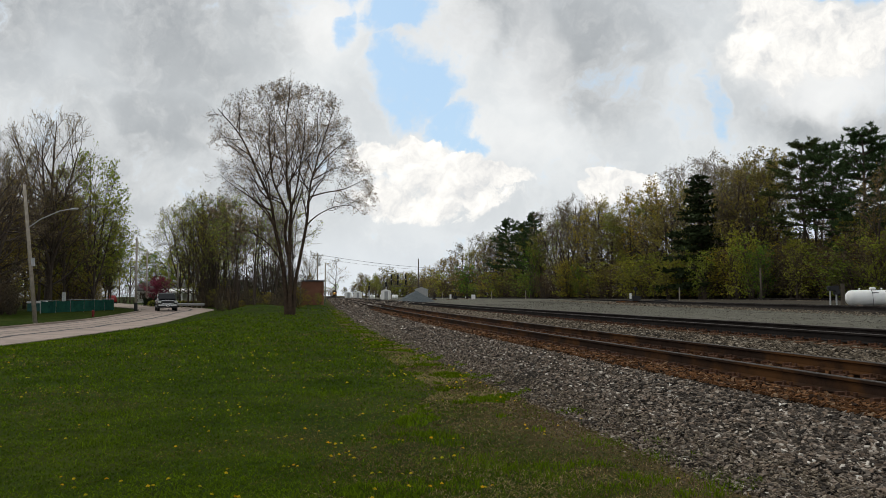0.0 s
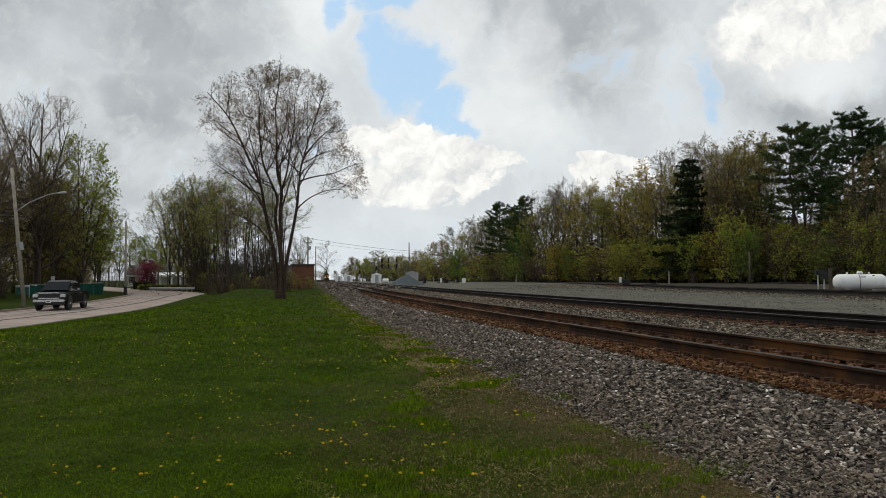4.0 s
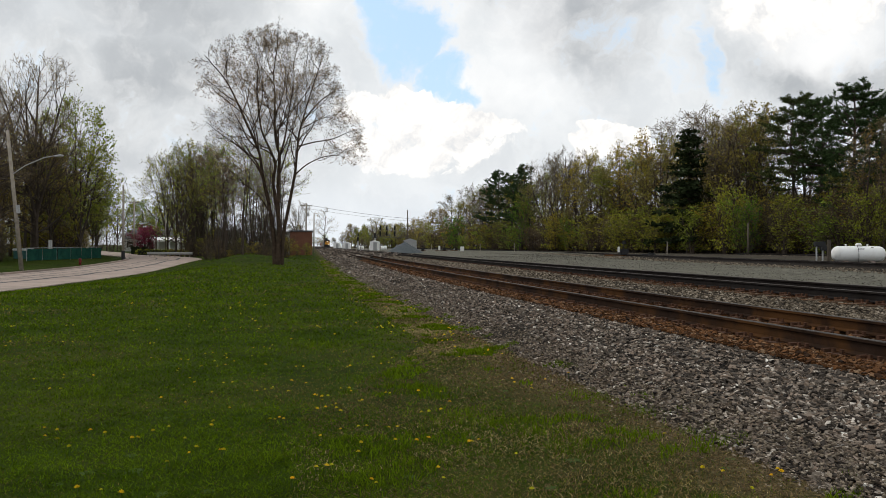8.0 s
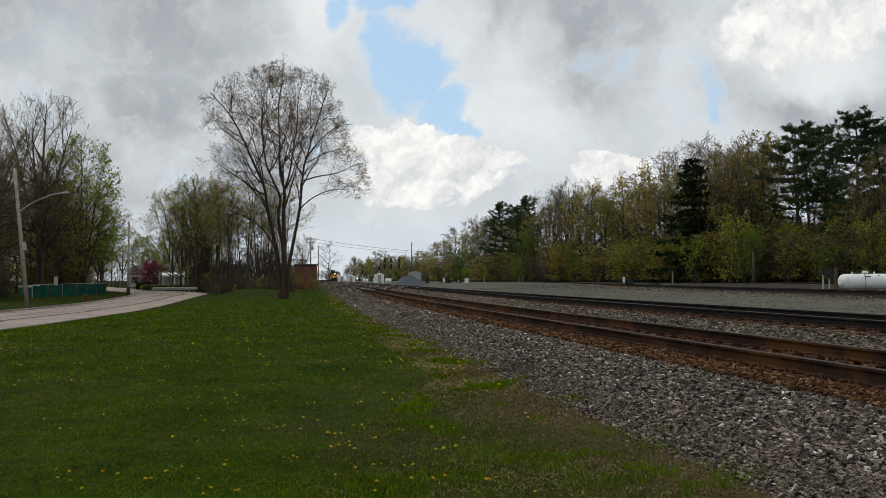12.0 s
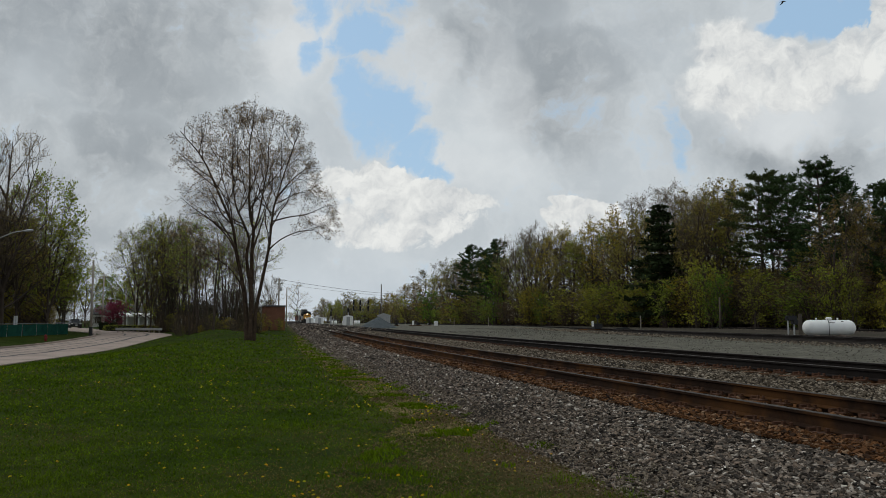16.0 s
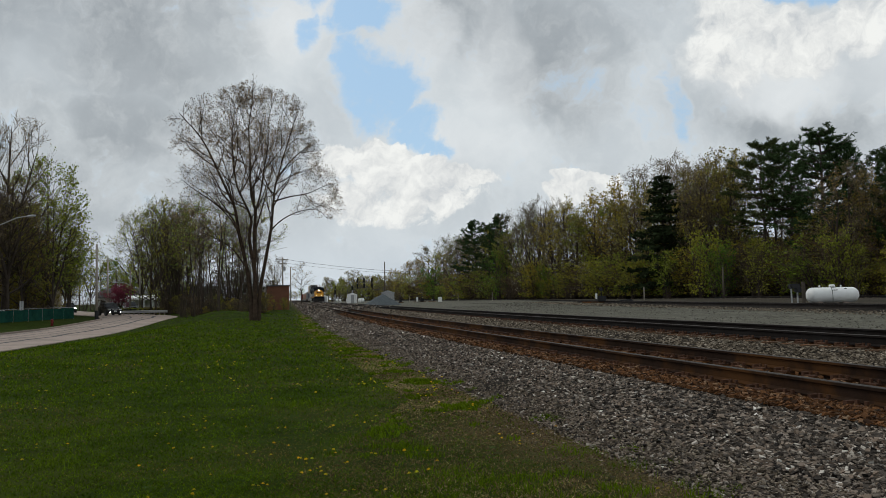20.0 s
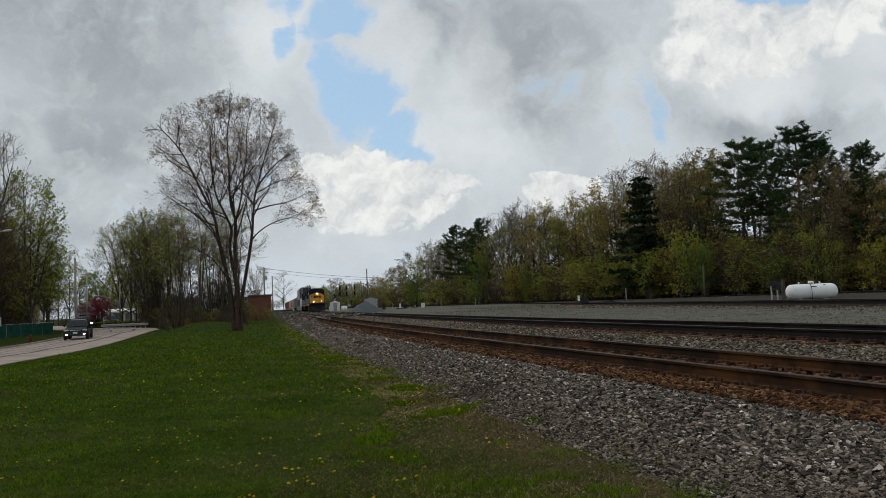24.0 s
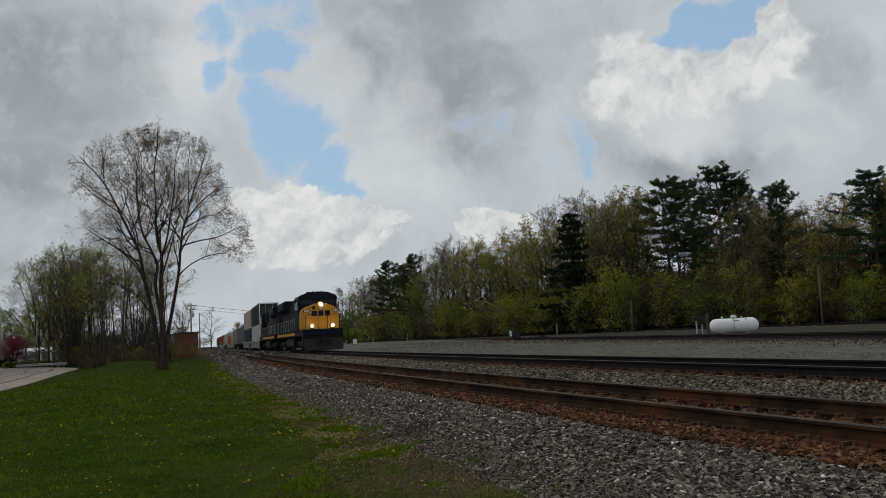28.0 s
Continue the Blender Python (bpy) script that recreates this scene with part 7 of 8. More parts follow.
def suv(label, paint, lit_main, fog):
    t = thing("suv", label, "car", None, "cars on the road")
    body = shell([(-2.25, 0.45), (-2.3, 0.95), (-2.1, 1.08), (0.95, 1.06), (2.0, 0.94), (2.28, 0.78), (2.32, 0.4), (2.0, 0.28), (-2.0, 0.28)], 1.86, 0.06, paint, t, "body", "", 0.1)
    cab = shell([(-2.15, 1.0), (-1.85, 1.48), (-1.4, 1.63), (0.0, 1.66), (0.35, 1.58), (1.15, 1.02)], 1.7, 0.22, paint, t, "cabin", "", 0.08)
    part("windscreen", prism_bm([(0.30, 1.55), (1.02, 1.06), (1.08, 1.07), (0.36, 1.58)], 1.3), GLASS_DARK, cab, "dark windscreen").location = (0, 0.05, 0.0)
    for s in (-1, 1):
        for y0, y1 in ((-0.05, 0.75), (-1.0, -0.15), (-1.75, -1.1)):
            bm = prism_bm([(y0, 1.1), (y0 + 0.04, 1.5), (min(y1, 0.25), 1.5), (y1, 1.1)], 0.03)
            bm.transform(pose(s * 0.745, 0, 0))
            part("side_window", bm, GLASS_DARK, cab)
        part("mirror", box_bm(0.2, 0.12, 0.15, pose(s * 1.0, 0.75, 1.06), 0.05), paint, cab)
        for yy in (1.4, -1.35):
            part("wheel_arch", cyl_bm(0.41, 0.41, 0.1, pose(s * 0.86 + 0.05 * s - 0.05, yy, 0.36, 0, 90), 20), BLACK, body)
        part("roof_rail", tube_bm([(s * 0.58, -1.5, 1.66), (s * 0.58, -0.1, 1.69)], 0.02), BLACK, cab)
    part("grille", box_bm(0.8, 0.06, 0.16, pose(0, 2.3, 0.62), 0.03), BLACK, body)
    part("grille_bar", box_bm(0.9, 0.07, 0.05, pose(0, 2.31, 0.74), 0.02), CHROME, body, "chrome grille bar")
    part("lower_bumper", box_bm(1.6, 0.1, 0.18, pose(0, 2.28, 0.3), 0.04), BLACK, body)
    lamps(body, 2.2, 0.7, 0.7, 0.36, 0.13, lit_main, (0.66, 2.33, 0.42) if fog else None)
    number_plate(body, 2.34, 0.46)
    W = [wheel(t, s * 0.82, yy, 0.35, 0.22) for s in (-1, 1) for yy in (1.4, -1.35)]
    return t, W, 0.35


TRUCK = pickup()
SUV_A = suv("black SUV with lit fog lamps driving along the road", mat("black_car_paint", (0.005, 0.006, 0.008), 0.15, var=0.1, bump=0, spec=0.3), False, True)
SUV_B = suv("dark grey-blue SUV with lit headlamps", mat("slate_car_paint", (0.006, 0.009, 0.013), 0.15, var=0.1, bump=0, spec=0.3), True, False)
RED_CAR = suv("dark red car driving away round the bend", mat("red_car_paint", (0.22, 0.02, 0.02), 0.15, var=0.1, bump=0, spec=0.3), False, False)
CAR_C = suv("dark car turning in by the houses", mat("charcoal_car_paint", (0.03, 0.03, 0.032), 0.15, var=0.1, bump=0, spec=0.3), False, False)


def bird():
    """A small dark bird in flight: body, tail, two wings."""
    t = thing("bird", "small dark bird in flight against the clouds", "bird")
    bm = bmesh.new()
    bmesh.ops.create_uvsphere(bm, u_segments=12, v_segments=8, radius=1.0, matrix=Matrix.Diagonal((0.05, 0.15, 0.05, 1)))
    part("body", bm, BLACK, t, smooth_it=True)
    part("head", cyl_bm(0.035, 0.008, 0.09, pose(0, 0.13, 0.01, -90), 8), BLACK, t)
    part("tail", prism_bm([(-0.3, -0.005), (-0.3, 0.005), (-0.1, 0.01), (-0.1, -0.01)], 0.07), BLACK, t)
    wings = []
    for s in (-1, 1):
        bm = bmesh.new()
        pts = [(0, 0.07), (s * 0.15, 0.1), (s * 0.36, 0.02), (s * 0.42, -0.06), (s * 0.2, -0.06), (0, -0.07)]
        a = [bm.verts.new((x, y, 0.006)) for x, y in pts]
        b = [bm.verts.new((x, y, -0.006)) for x, y in pts]
        bm.faces.new(a)
        bm.faces.new(b[::-1])
        for i in range(6):
            bm.faces.new((a[i], b[i], b[(i + 1) % 6], a[(i + 1) % 6]))
        bmesh.ops.recalc_face_normals(bm, faces=bm.faces[:])
        w = part("wing", bm, BLACK, t, "dark wing")
        wings.append((w, s))
    return t, wings


BIRD, WINGS = bird()


# ---- ties, plates and spikes ----
def tie_mesh():
    bm = box_bm(2.6, 0.23, 0.18, pose(0.755, 0, -0.18), 0.012)
    for v in bm.verts:
        v.co.z += 0.008 * noise.noise((v.co.x * 3, v.co.y * 9, 0))
    me = bpy.data.meshes.new("tie")
    bm.to_mesh(me)
    bm.free()
    me.materials.append(TIE)
    return me


def plate_mesh():
    bm = box_bm(0.38, 0.2, 0.02, None, 0.004)
    for sx in (-0.115, 0.115):
        for sy in (-0.06, 0.06):
            box_bm(0.03, 0.035, 0.05, pose(sx, sy, 0.015), 0.0, bm)
        box_bm(0.1, 0.05, 0.06, pose(sx, 0.16, -0.01), 0.0, bm)
    me = bpy.data.meshes.new("tie_plate")
    bm.to_mesh(me)
    bm.free()
    me.materials.append(PLATE)
    return me


TIE_ME, PLATE_ME = tie_mesh(), plate_mesh()
tie_rng = random.Random(3)


def ties(track, off, z, y0, y1, gap=0.5):
    y = y0
    while y < y1:
        x, yy, a = track_at(y + tie_rng.uniform(-0.03, 0.03), off)
        t = new("tie", TIE_ME)
        t.parent = track
        t.matrix_basis = pose(x, yy, z - 0.19 + tie_rng.uniform(-0.01, 0.004), 0, tie_rng.uniform(-0.5, 0.5), math.degrees(a) + tie_rng.uniform(-1, 1))
        for k in (0, 1):
            p = new("tie_plate", PLATE_ME)
            p.parent = t
            p.matrix_basis = pose(k * GAUGE, 0, 0.002)
        y += gap


ties(TRACK_NEAR, 0.0, RAIL_Z, -9.0, 62.0)
ties(TRACK_SECOND, 4.142, RAIL2_Z, -7.0, 62.0)

# ---- ballast stones ----
def stone_material(name, stops, bump=0.4):
    m = bpy.data.materials.new(name)
    m.use_nodes = True
    nt = m.node_tree
    b = nt.nodes["Principled BSDF"]
    b.inputs["Roughness"].default_value = 0.9
    b.inputs["Specular IOR Level"].default_value = 0.06
    r = nt.nodes.new("ShaderNodeNewGeometry").outputs["Random Per Island"]
    oi = nt.nodes.new("ShaderNodeObjectInfo").outputs["Random"]
    w = math_node(nt, "FRACT", math_node(nt, "ADD", r, oi))
    col = ramp_node(nt, w, stops)
    co = nt.nodes.new("ShaderNodeTexCoord").outputs["Object"]
    n = noise_node(nt, co, 45.0, 4.0)
    col = mix_node(nt, smooth(nt, n, 0.3, 0.7), mix_node(nt, 1.0, col, (0.72, 0.72, 0.72), "MULTIPLY"), col)
    nt.links.new(col, b.inputs["Base Color"])
    bp = n_new(nt, "ShaderNodeBump", Strength=bump, Distance=0.01)
    nt.links.new(n, bp.inputs["Height"])
    nt.links.new(bp.outputs[0], b.inputs["Normal"])
    return m


STONE = stone_material("crushed_stone", [(0.0, (0.016, 0.014, 0.013)), (0.3, (0.082, 0.069, 0.058)), (0.55, (0.175, 0.145, 0.118)), (0.78, (0.225, 0.168, 0.127)), (0.91, (0.34, 0.29, 0.24)), (0.975, (0.46, 0.41, 0.35)), (1.0, (0.80, 0.76, 0.69))])
STONE_RUST = stone_material("rust_stained_stone", [(0.0, (0.022, 0.014, 0.010)), (0.4, (0.095, 0.044, 0.019)), (0.8, (0.17, 0.078, 0.032)), (1.0, (0.24, 0.16, 0.10))])
STONE_TAN = stone_material("tan_crushed_stone", [(0.0, (0.055, 0.045, 0.033)), (0.4, (0.165, 0.132, 0.098)), (0.75, (0.25, 0.205, 0.152)), (1.0, (0.34, 0.29, 0.23))])
STONE_YARD = stone_material("fine_yard_gravel", [(0.0, (0.085, 0.080, 0.064)), (0.5, (0.13, 0.122, 0.10)), (1.0, (0.20, 0.19, 0.16))])
CUBE = np.array([[x, y, z] for x in (-1, 1) for y in (-1, 1) for z in (-1, 1)], float)
CUBE_T = np.array([[0, 1, 3], [0, 3, 2], [4, 6, 7], [4, 7, 5], [0, 4, 5], [0, 5, 1], [2, 3, 7], [2, 7, 6], [0, 2, 6], [0, 6, 4], [1, 5, 7], [1, 7, 3]])


def stone_cloud(rng, pts, size):
    """Broken stones: cubes with every corner knocked about."""
    n = len(pts)
    c = CUBE[None] * rng.uniform(0.55, 1.1, (n, 8, 1)) + rng.normal(0, 0.19, (n, 8, 3))
    c *= (size[:, None] * rng.uniform(0.55, 1.25, (n, 3)) * np.array([1.3, 0.95, 0.55]))[:, None, :]
    a = rng.uniform(0, 6.283, n)
    tilt = rng.normal(0, 0.27, (n, 2))
    ca, sa = np.cos(a), np.sin(a)
    x, y, z = c[..., 0], c[..., 1], c[..., 2]
    z = z + x * tilt[:, :1] + y * tilt[:, 1:]
    V = np.stack([x * ca[:, None] - y * sa[:, None], x * sa[:, None] + y * ca[:, None], z], -1) + pts[:, None]
    T = CUBE_T[None] + (np.arange(n) * 8)[:, None, None]
    return V.reshape(-1, 3), T.reshape(-1, 3)


def bed_z(o):
    return float(np.interp(o, [r[0] for r in BED], [r[1] for r in BED]))


def bed_points(rng, n, y0, y1, o0, o1, power=1.0):
    """Places on the bed, denser towards y0."""
    k = rng.uniform(0, 1, n)
    ys_ = y0 * (y1 / y0) ** (k ** 1.1) if y0 > 0 else y0 + (y1 - y0) * k
    os_ = rng.uniform(o0, o1, n)
    out = np.empty((n, 3))
    for i in range(n):
        x, y, _ = track_at(ys_[i], os_[i])
        out[i] = (x, y, bed_z(os_[i]))
    return out, ys_, os_


def stone_stuff(name, label, rng, n, y0, y1, o0, o1, mat_, s0, s1, lift=0.0, power=1.0):
    pts, ys_, os_ = bed_points(rng, n, y0, y1, o0, o1, power)
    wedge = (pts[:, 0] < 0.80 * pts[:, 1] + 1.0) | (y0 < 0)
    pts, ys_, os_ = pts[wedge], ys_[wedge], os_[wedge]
    edge = (os_ < -2.1) & (rng.uniform(0, 1, len(os_)) > 0.55 + 0.45 * (os_ + 2.9) / 0.8)
    pts, ys_ = pts[~edge], ys_[~edge]
    size = rng.uniform(s0, s1, len(pts)) * np.clip(ys_ / 20.0, 1.0, 2.0)
    pts[:, 2] += lift + size * rng.uniform(0.0, 0.9, len(pts))
    V, T = stone_cloud(rng, pts, size)
    ob = new(name, fast_mesh(name, V, T, [mat_]))
    ob.parent = ballast_bed
    return tagged(ob, label, kind="stuff")


srng = np.random.default_rng(77)
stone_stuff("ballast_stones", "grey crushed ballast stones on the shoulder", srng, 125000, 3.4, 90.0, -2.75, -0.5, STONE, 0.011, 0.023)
stone_stuff("rusty_stones", "rust-stained ballast stones beside the rail", srng, 13000, 4.5, 60.0, -0.72, -0.08, STONE_RUST, 0.012, 0.027, 0.025)
stone_stuff("crib_stones", "dull ballast stones between the near rails", srng, 6000, 5.5, 45.0, 0.1, 1.42, STONE_RUST, 0.016, 0.032)
stone_stuff("middle_stones", "tan ballast stones between the two tracks", srng, 24000, 7.0, 90.0, 1.62, 4.05, STONE_TAN, 0.014, 0.026)
stone_stuff("second_crib_stones", "dull ballast stones between the second track's rails", srng, 2500, 10.0, 50.0, 4.3, 5.6, STONE_RUST, 0.02, 0.035)
stone_stuff("far_shoulder_stones", "grey ballast stones on the far shoulder", srng, 2500, 12.0, 60.0, 5.75, 7.6, STONE, 0.02, 0.035)
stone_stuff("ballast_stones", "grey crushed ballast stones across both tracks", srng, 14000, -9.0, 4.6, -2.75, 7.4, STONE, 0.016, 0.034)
stone_stuff("far_ballast_stones", "grey ballast stones far along the line", srng, 16000, 75.0, 330.0, -2.7, 7.4, STONE, 0.03, 0.06)
stone_stuff("edge_gravel", "small tan gravel where the ballast meets the lawn", srng, 16000, 3.4, 60.0, -3.0, -1.9, STONE_TAN, 0.005, 0.012, 0.035)
# loose stones that can be picked apart, nearest to the lawn's edge
ONE_STONE = []
for k in range(8):
    V, T = stone_cloud(srng, np.zeros((1, 3)), np.array([1.0]))
    ONE_STONE.append(fast_mesh("stone", V, T, [STONE]))
for k in range(300):
    yy = srng.uniform(3.6, 8.5)
    oo = srng.uniform(-2.7, -0.7)
    x, y, _ = track_at(yy, oo)
    s = srng.uniform(0.018, 0.034)
    o = new("stone", ONE_STONE[k % 8])
    o.parent = ballast_bed
    o.matrix_basis = pose(x, y, bed_z(oo) + s * 0.45, srng.uniform(-15, 15), srng.uniform(-15, 15), srng.uniform(0, 360)) @ Matrix.Scale(s, 4)


# coarse stone along the yard track and the yard gravel
def yard_stones(name, label, line, n, half, mat_, s0, s1, ylo, yhi, zbase):
    rng = np.random.default_rng(len(name) * 7)
    pts = []
    cy = [p.y for p in line]
    cx = [p.x for p in line]
    k = rng.uniform(0, 1, n)
    ys_ = ylo * (yhi / ylo) ** k
    xs_ = np.interp(ys_, cy, cx) + rng.uniform(-half, half, n)
    pts = np.stack([xs_, ys_, np.full(n, zbase) if zbase else np.array([yard_z(a, b) for a, b in zip(xs_, ys_)]) + 0.004], 1)
    V, T = stone_cloud(rng, pts, rng.uniform(s0, s1, n) * np.clip(ys_ / 40, 1, 2.5))
    ob = new(name, fast_mesh(name, V, T, [mat_]))
    ob.parent = yard
    tagged(ob, label, kind="stuff")


YARD_MID = [Vector((track_at(y, 7.3)[0] * 0.45 + 21.0 * 0.55 if y < 90 else track_at(y, 7.3)[0] * 0.5 + yard_edge(y) * 0.5, y, 0)) for y in range(10, 150, 4)]
yard_stones("yard_gravel_stones", "loose gravel on the service road", YARD_MID, 14000, 8.5, STONE_YARD, 0.010, 0.024, 16, 120, None)
yard_stones("yard_track_stones", "coarse stones under the yard track", YARD_C, 12000, 5.6, STONE_TAN, 0.016, 0.034, 24, 140, 0.495)
yard_stones("back_track_stones", "coarse stones under the back track", BACK_C, 2500, 2.6, STONE_TAN, 0.02, 0.04, 45, 140, 0.66)

# ---- grass ----
BLADE = leaf_material("grass_blades", (0.096, 0.150, 0.005), trans=0.4, isle=0.5, rand=0.0)
BLADE_DARK = leaf_material("dark_grass_blades", (0.048, 0.085, 0.003), trans=0.4, isle=0.5, rand=0.0)
BLADE_DRY = leaf_material("dry_grass_blades", (0.17, 0.125, 0.045), trans=0.2, isle=0.6, rand=0.0)
WEED = leaf_material("weed_leaves", (0.065, 0.10, 0.03), trans=0.2, rand=0.0)


def blades(rng, pts, h, w, lean=0.6):
    n = len(pts)
    a = rng.uniform(0, 6.283, n)
    u = np.stack([np.cos(a), np.sin(a), np.zeros(n)], 1) * (w / 2)[:, None]
    b = rng.uniform(0, 6.283, n)
    d = np.stack([np.cos(b), np.sin(b), np.zeros(n)], 1) * (h * rng.uniform(0.1, lean, n))[:, None]
    up = np.stack([np.zeros(n), np.zeros(n), h], 1)
    V = np.stack([pts - u, pts + u, pts + up * 0.6 + d * 0.35 - u * 0.8, pts + up * 0.6 + d * 0.35 + u * 0.8, pts + up + d], 1).reshape(-1, 3)
    k = (np.arange(n) * 5)[:, None]
    return V, np.concatenate([k + [[0, 1, 3]], k + [[0, 3, 2]], k + [[2, 3, 4]]])


def lawn_points(rng, n, r0, r1, power):
    """Places on the lawn, denser near the path: polar about its end."""
    k = rng.uniform(0, 1, n)
    r = (r0 ** power + k * (r1 ** power - r0 ** power)) ** (1 / power)
    a = rng.uniform(-0.72, 0.62, n)
    x, y = r * np.sin(a), r * np.cos(a)
    o = np.array([offset_of(p, q) for p, q in zip(x, y)])
    e = np.array([road_edge(q) for q in y])
    ok = (o < -2.15 + 0.35 * np.sin(y * 1.7) + rng.normal(0, 0.12, n)) & (x > e + 0.1)
    x, y, o = x[ok], y[ok], o[ok]
    z = np.array([ground_z(p, q) for p, q in zip(x, y)])
    return np.stack([x, y, z - 0.004], 1), o


def patch(p, s, seed):
    return np.array([noise.noise((a * s, b * s, seed)) for a, b in p[:, :2]])


grng = np.random.default_rng(41)
P0, O0 = lawn_points(grng, 440000, 2.6, 125.0, -0.5)
R0 = np.hypot(P0[:, 0], P0[:, 1])
dryness = patch(P0, 0.45, 2.0) + 0.5 * patch(P0, 1.7, 5.0) + 1.0 * np.clip((O0 + 5.8) / 2.6, 0, 1) * np.clip((15 - R0) / 6, 0.25, 1) - 0.05 - 0.15 * np.clip((R0 - 8) / 6, 0, 1) + 0.35 * np.clip((8 - R0) / 5, 0, 1)
lush = 0.6 * patch(P0, 0.8, 9.0) + 0.7 * patch(P0, 5.0, 14.0)
roll = grng.uniform(0, 1, len(P0))
is_dry = roll < np.clip(0.09 + 0.8 * dryness, 0.03, 0.9)
is_dark = ~is_dry & (grng.uniform(0, 1, len(P0)) < np.clip(0.4 + 1.6 * lush, 0.08, 0.92))
thin = grng.uniform(0, 1, len(P0)) < np.clip(1.2 - 0.6 * np.clip(dryness, 0, 1), 0.6, 1)
for nm, lab, sel, m_, hs in (("grass", "short green blades of lawn grass", ~is_dry & ~is_dark, BLADE, 0.032), ("grass", "darker green tufts of lawn grass", is_dark, BLADE_DARK, 0.038),
                             ("dry_grass", "dry tan blades among the grass", is_dry, BLADE_DRY, 0.022)):
    q, r = P0[sel & thin], R0[sel & thin]
    hgt = 0.62 * hs * grng.uniform(0.5, 1.35, len(q)) * np.clip(r / 9, 1, 3.0)
    V, T = blades(grng, q, hgt, 0.0052 * np.clip(r / 4.5, 0.8, 16.0), 2.8)
    tagged(new(nm, fast_mesh(nm, V, T, [m_])), lab, "grass", kind="stuff")
# matted thatch, dead stalks and green sprouts on the worn verge
THATCH = leaf_material("brown_thatch", (0.125, 0.086, 0.046), trans=0.1, rand=0.0)
STRAW = leaf_material("pale_straw", (0.30, 0.23, 0.115), trans=0.1, rand=0.0)
vk = grng.uniform(0, 1, 95000)
vy = 2.6 * (80 / 2.6) ** vk
vo = -2.2 - (1.2 + 2.1 * np.clip((12.5 - vy) / 5, 0, 1)) * grng.uniform(0, 1, len(vy)) ** 1.3
vp = np.array([track_at(a, b)[:2] for a, b in zip(vy, vo)])
vz = np.array([max(ground_z(a, b), bed_z(c) if c > -2.5 else -1) for (a, b), c in zip(vp, vo)])
vq = np.concatenate([vp, vz[:, None] + 0.002], 1)
green = patch(vq, 1.1, 21.0) + 0.6 * patch(vq, 3.0, 4.0)
pale = patch(vq, 0.6, 33.0)
kind_of = np.where(green > 0.26, 2, np.where(pale + 0.35 * np.clip((vy - 9) / 5, 0, 1) + grng.normal(0, 0.25, len(vq)) > 0.28, 1, 0))
for i, (nm, lab, m_, hh, lean_) in enumerate((("thatch", "matted brown dead grass along the ballast", THATCH, 0.014, 4.0), ("straw", "pale dry stalks along the ballast", STRAW, 0.013, 4.0), ("sprouts", "green clumps sprouting on the worn verge", BLADE, 0.04, 1.2))):
    q = vq[kind_of == i]
    r = np.hypot(q[:, 0], q[:, 1])
    V, T = blades(grng, q, hh * grng.uniform(0.5, 1.5, len(q)), 0.0065 * np.clip(r / 5, 0.8, 9.0), lean_)
    tagged(new(nm, fast_mesh(nm, V, T, [m_])), lab, "grass", kind="stuff")
# taller tufts
tufts_at = [(-0.72, 8.6, 0.5), (-0.2, 8.0, 0.45), (0.35, 6.4, 0.5), (0.1, 6.7, 0.4), (0.75, 6.1, 0.4), (-1.2, 5.2, 0.45), (-0.5, 4.9, 0.4), (-3.4, 7.6, 0.5), (-4.2, 9.5, 0.6), (-1.9, 11.5, 0.6), (0.9, 5.6, 0.3), (1.75, 6.9, 0.3), (2.0, 6.1, 0.35), (1.35, 7.6, 0.35)]
tp = []
for x, y, s in tufts_at:
    n = int(420 * s)
    q = grng.normal(0, s * 0.42, (n, 2)) + np.array([x, y])
    tp.append(np.stack([q[:, 0], q[:, 1], [ground_z(a, b) for a, b in q]], 1))
tp = np.concatenate(tp)
V, T = blades(grng, tp, grng.uniform(0.035, 0.085, len(tp)), np.full(len(tp), 0.005), 1.6)
tagged(new("grass_tufts", fast_mesh("grass_tufts", V, T, [BLADE])), "taller bright green tufts in the lawn", "grass", kind="stuff")


def rosette():
    """A flat weed rosette: long leaves round a middle."""
    v, f = [np.zeros(3)], []
    for k in range(8):
        a = k * 0.79 + grng.normal(0, 0.1)
        L = grng.uniform(0.7, 1.1)
        d = np.array([math.cos(a), math.sin(a), 0])
        s = np.array([-math.sin(a), math.cos(a), 0])
        b = len(v) - 1
        v += [d * 0.4 * L + s * 0.13 + [0, 0, 0.16], d * 0.4 * L - s * 0.13 + [0, 0, 0.16], d * 0.75 * L + s * 0.15 + [0, 0, 0.14], d * 0.75 * L - s * 0.15 + [0, 0, 0.14], d * L + [0, 0, 0.05]]
        f += [(0, b + 1, b + 2), (b + 1, b + 3, b + 4), (b + 1, b + 4, b + 2), (b + 3, b + 5, b + 4)]
    return fast_mesh("weed", np.array(v), np.array(f), [WEED])


WEEDS = [rosette() for _ in range(4)]
WP, WO = lawn_points(grng, 330, 3.6, 15.0, -0.3)
for i, p in enumerate(WP[:70]):
    o = tagged(new("weed", WEEDS[i % 4]), "flat rosette of broad green weed leaves", "weed", "weeds in the lawn")
    o.matrix_world = pose(*p, 0, 0, grng.uniform(0, 360)) @ Matrix.Scale(grng.uniform(0.03, 0.07), 4)

# ---- dandelions ----
PETAL = leaf_material("dandelion_petals", (0.74, 0.53, 0.025), trans=0.2)
STEM = leaf_material("dandelion_stem", (0.10, 0.13, 0.04))


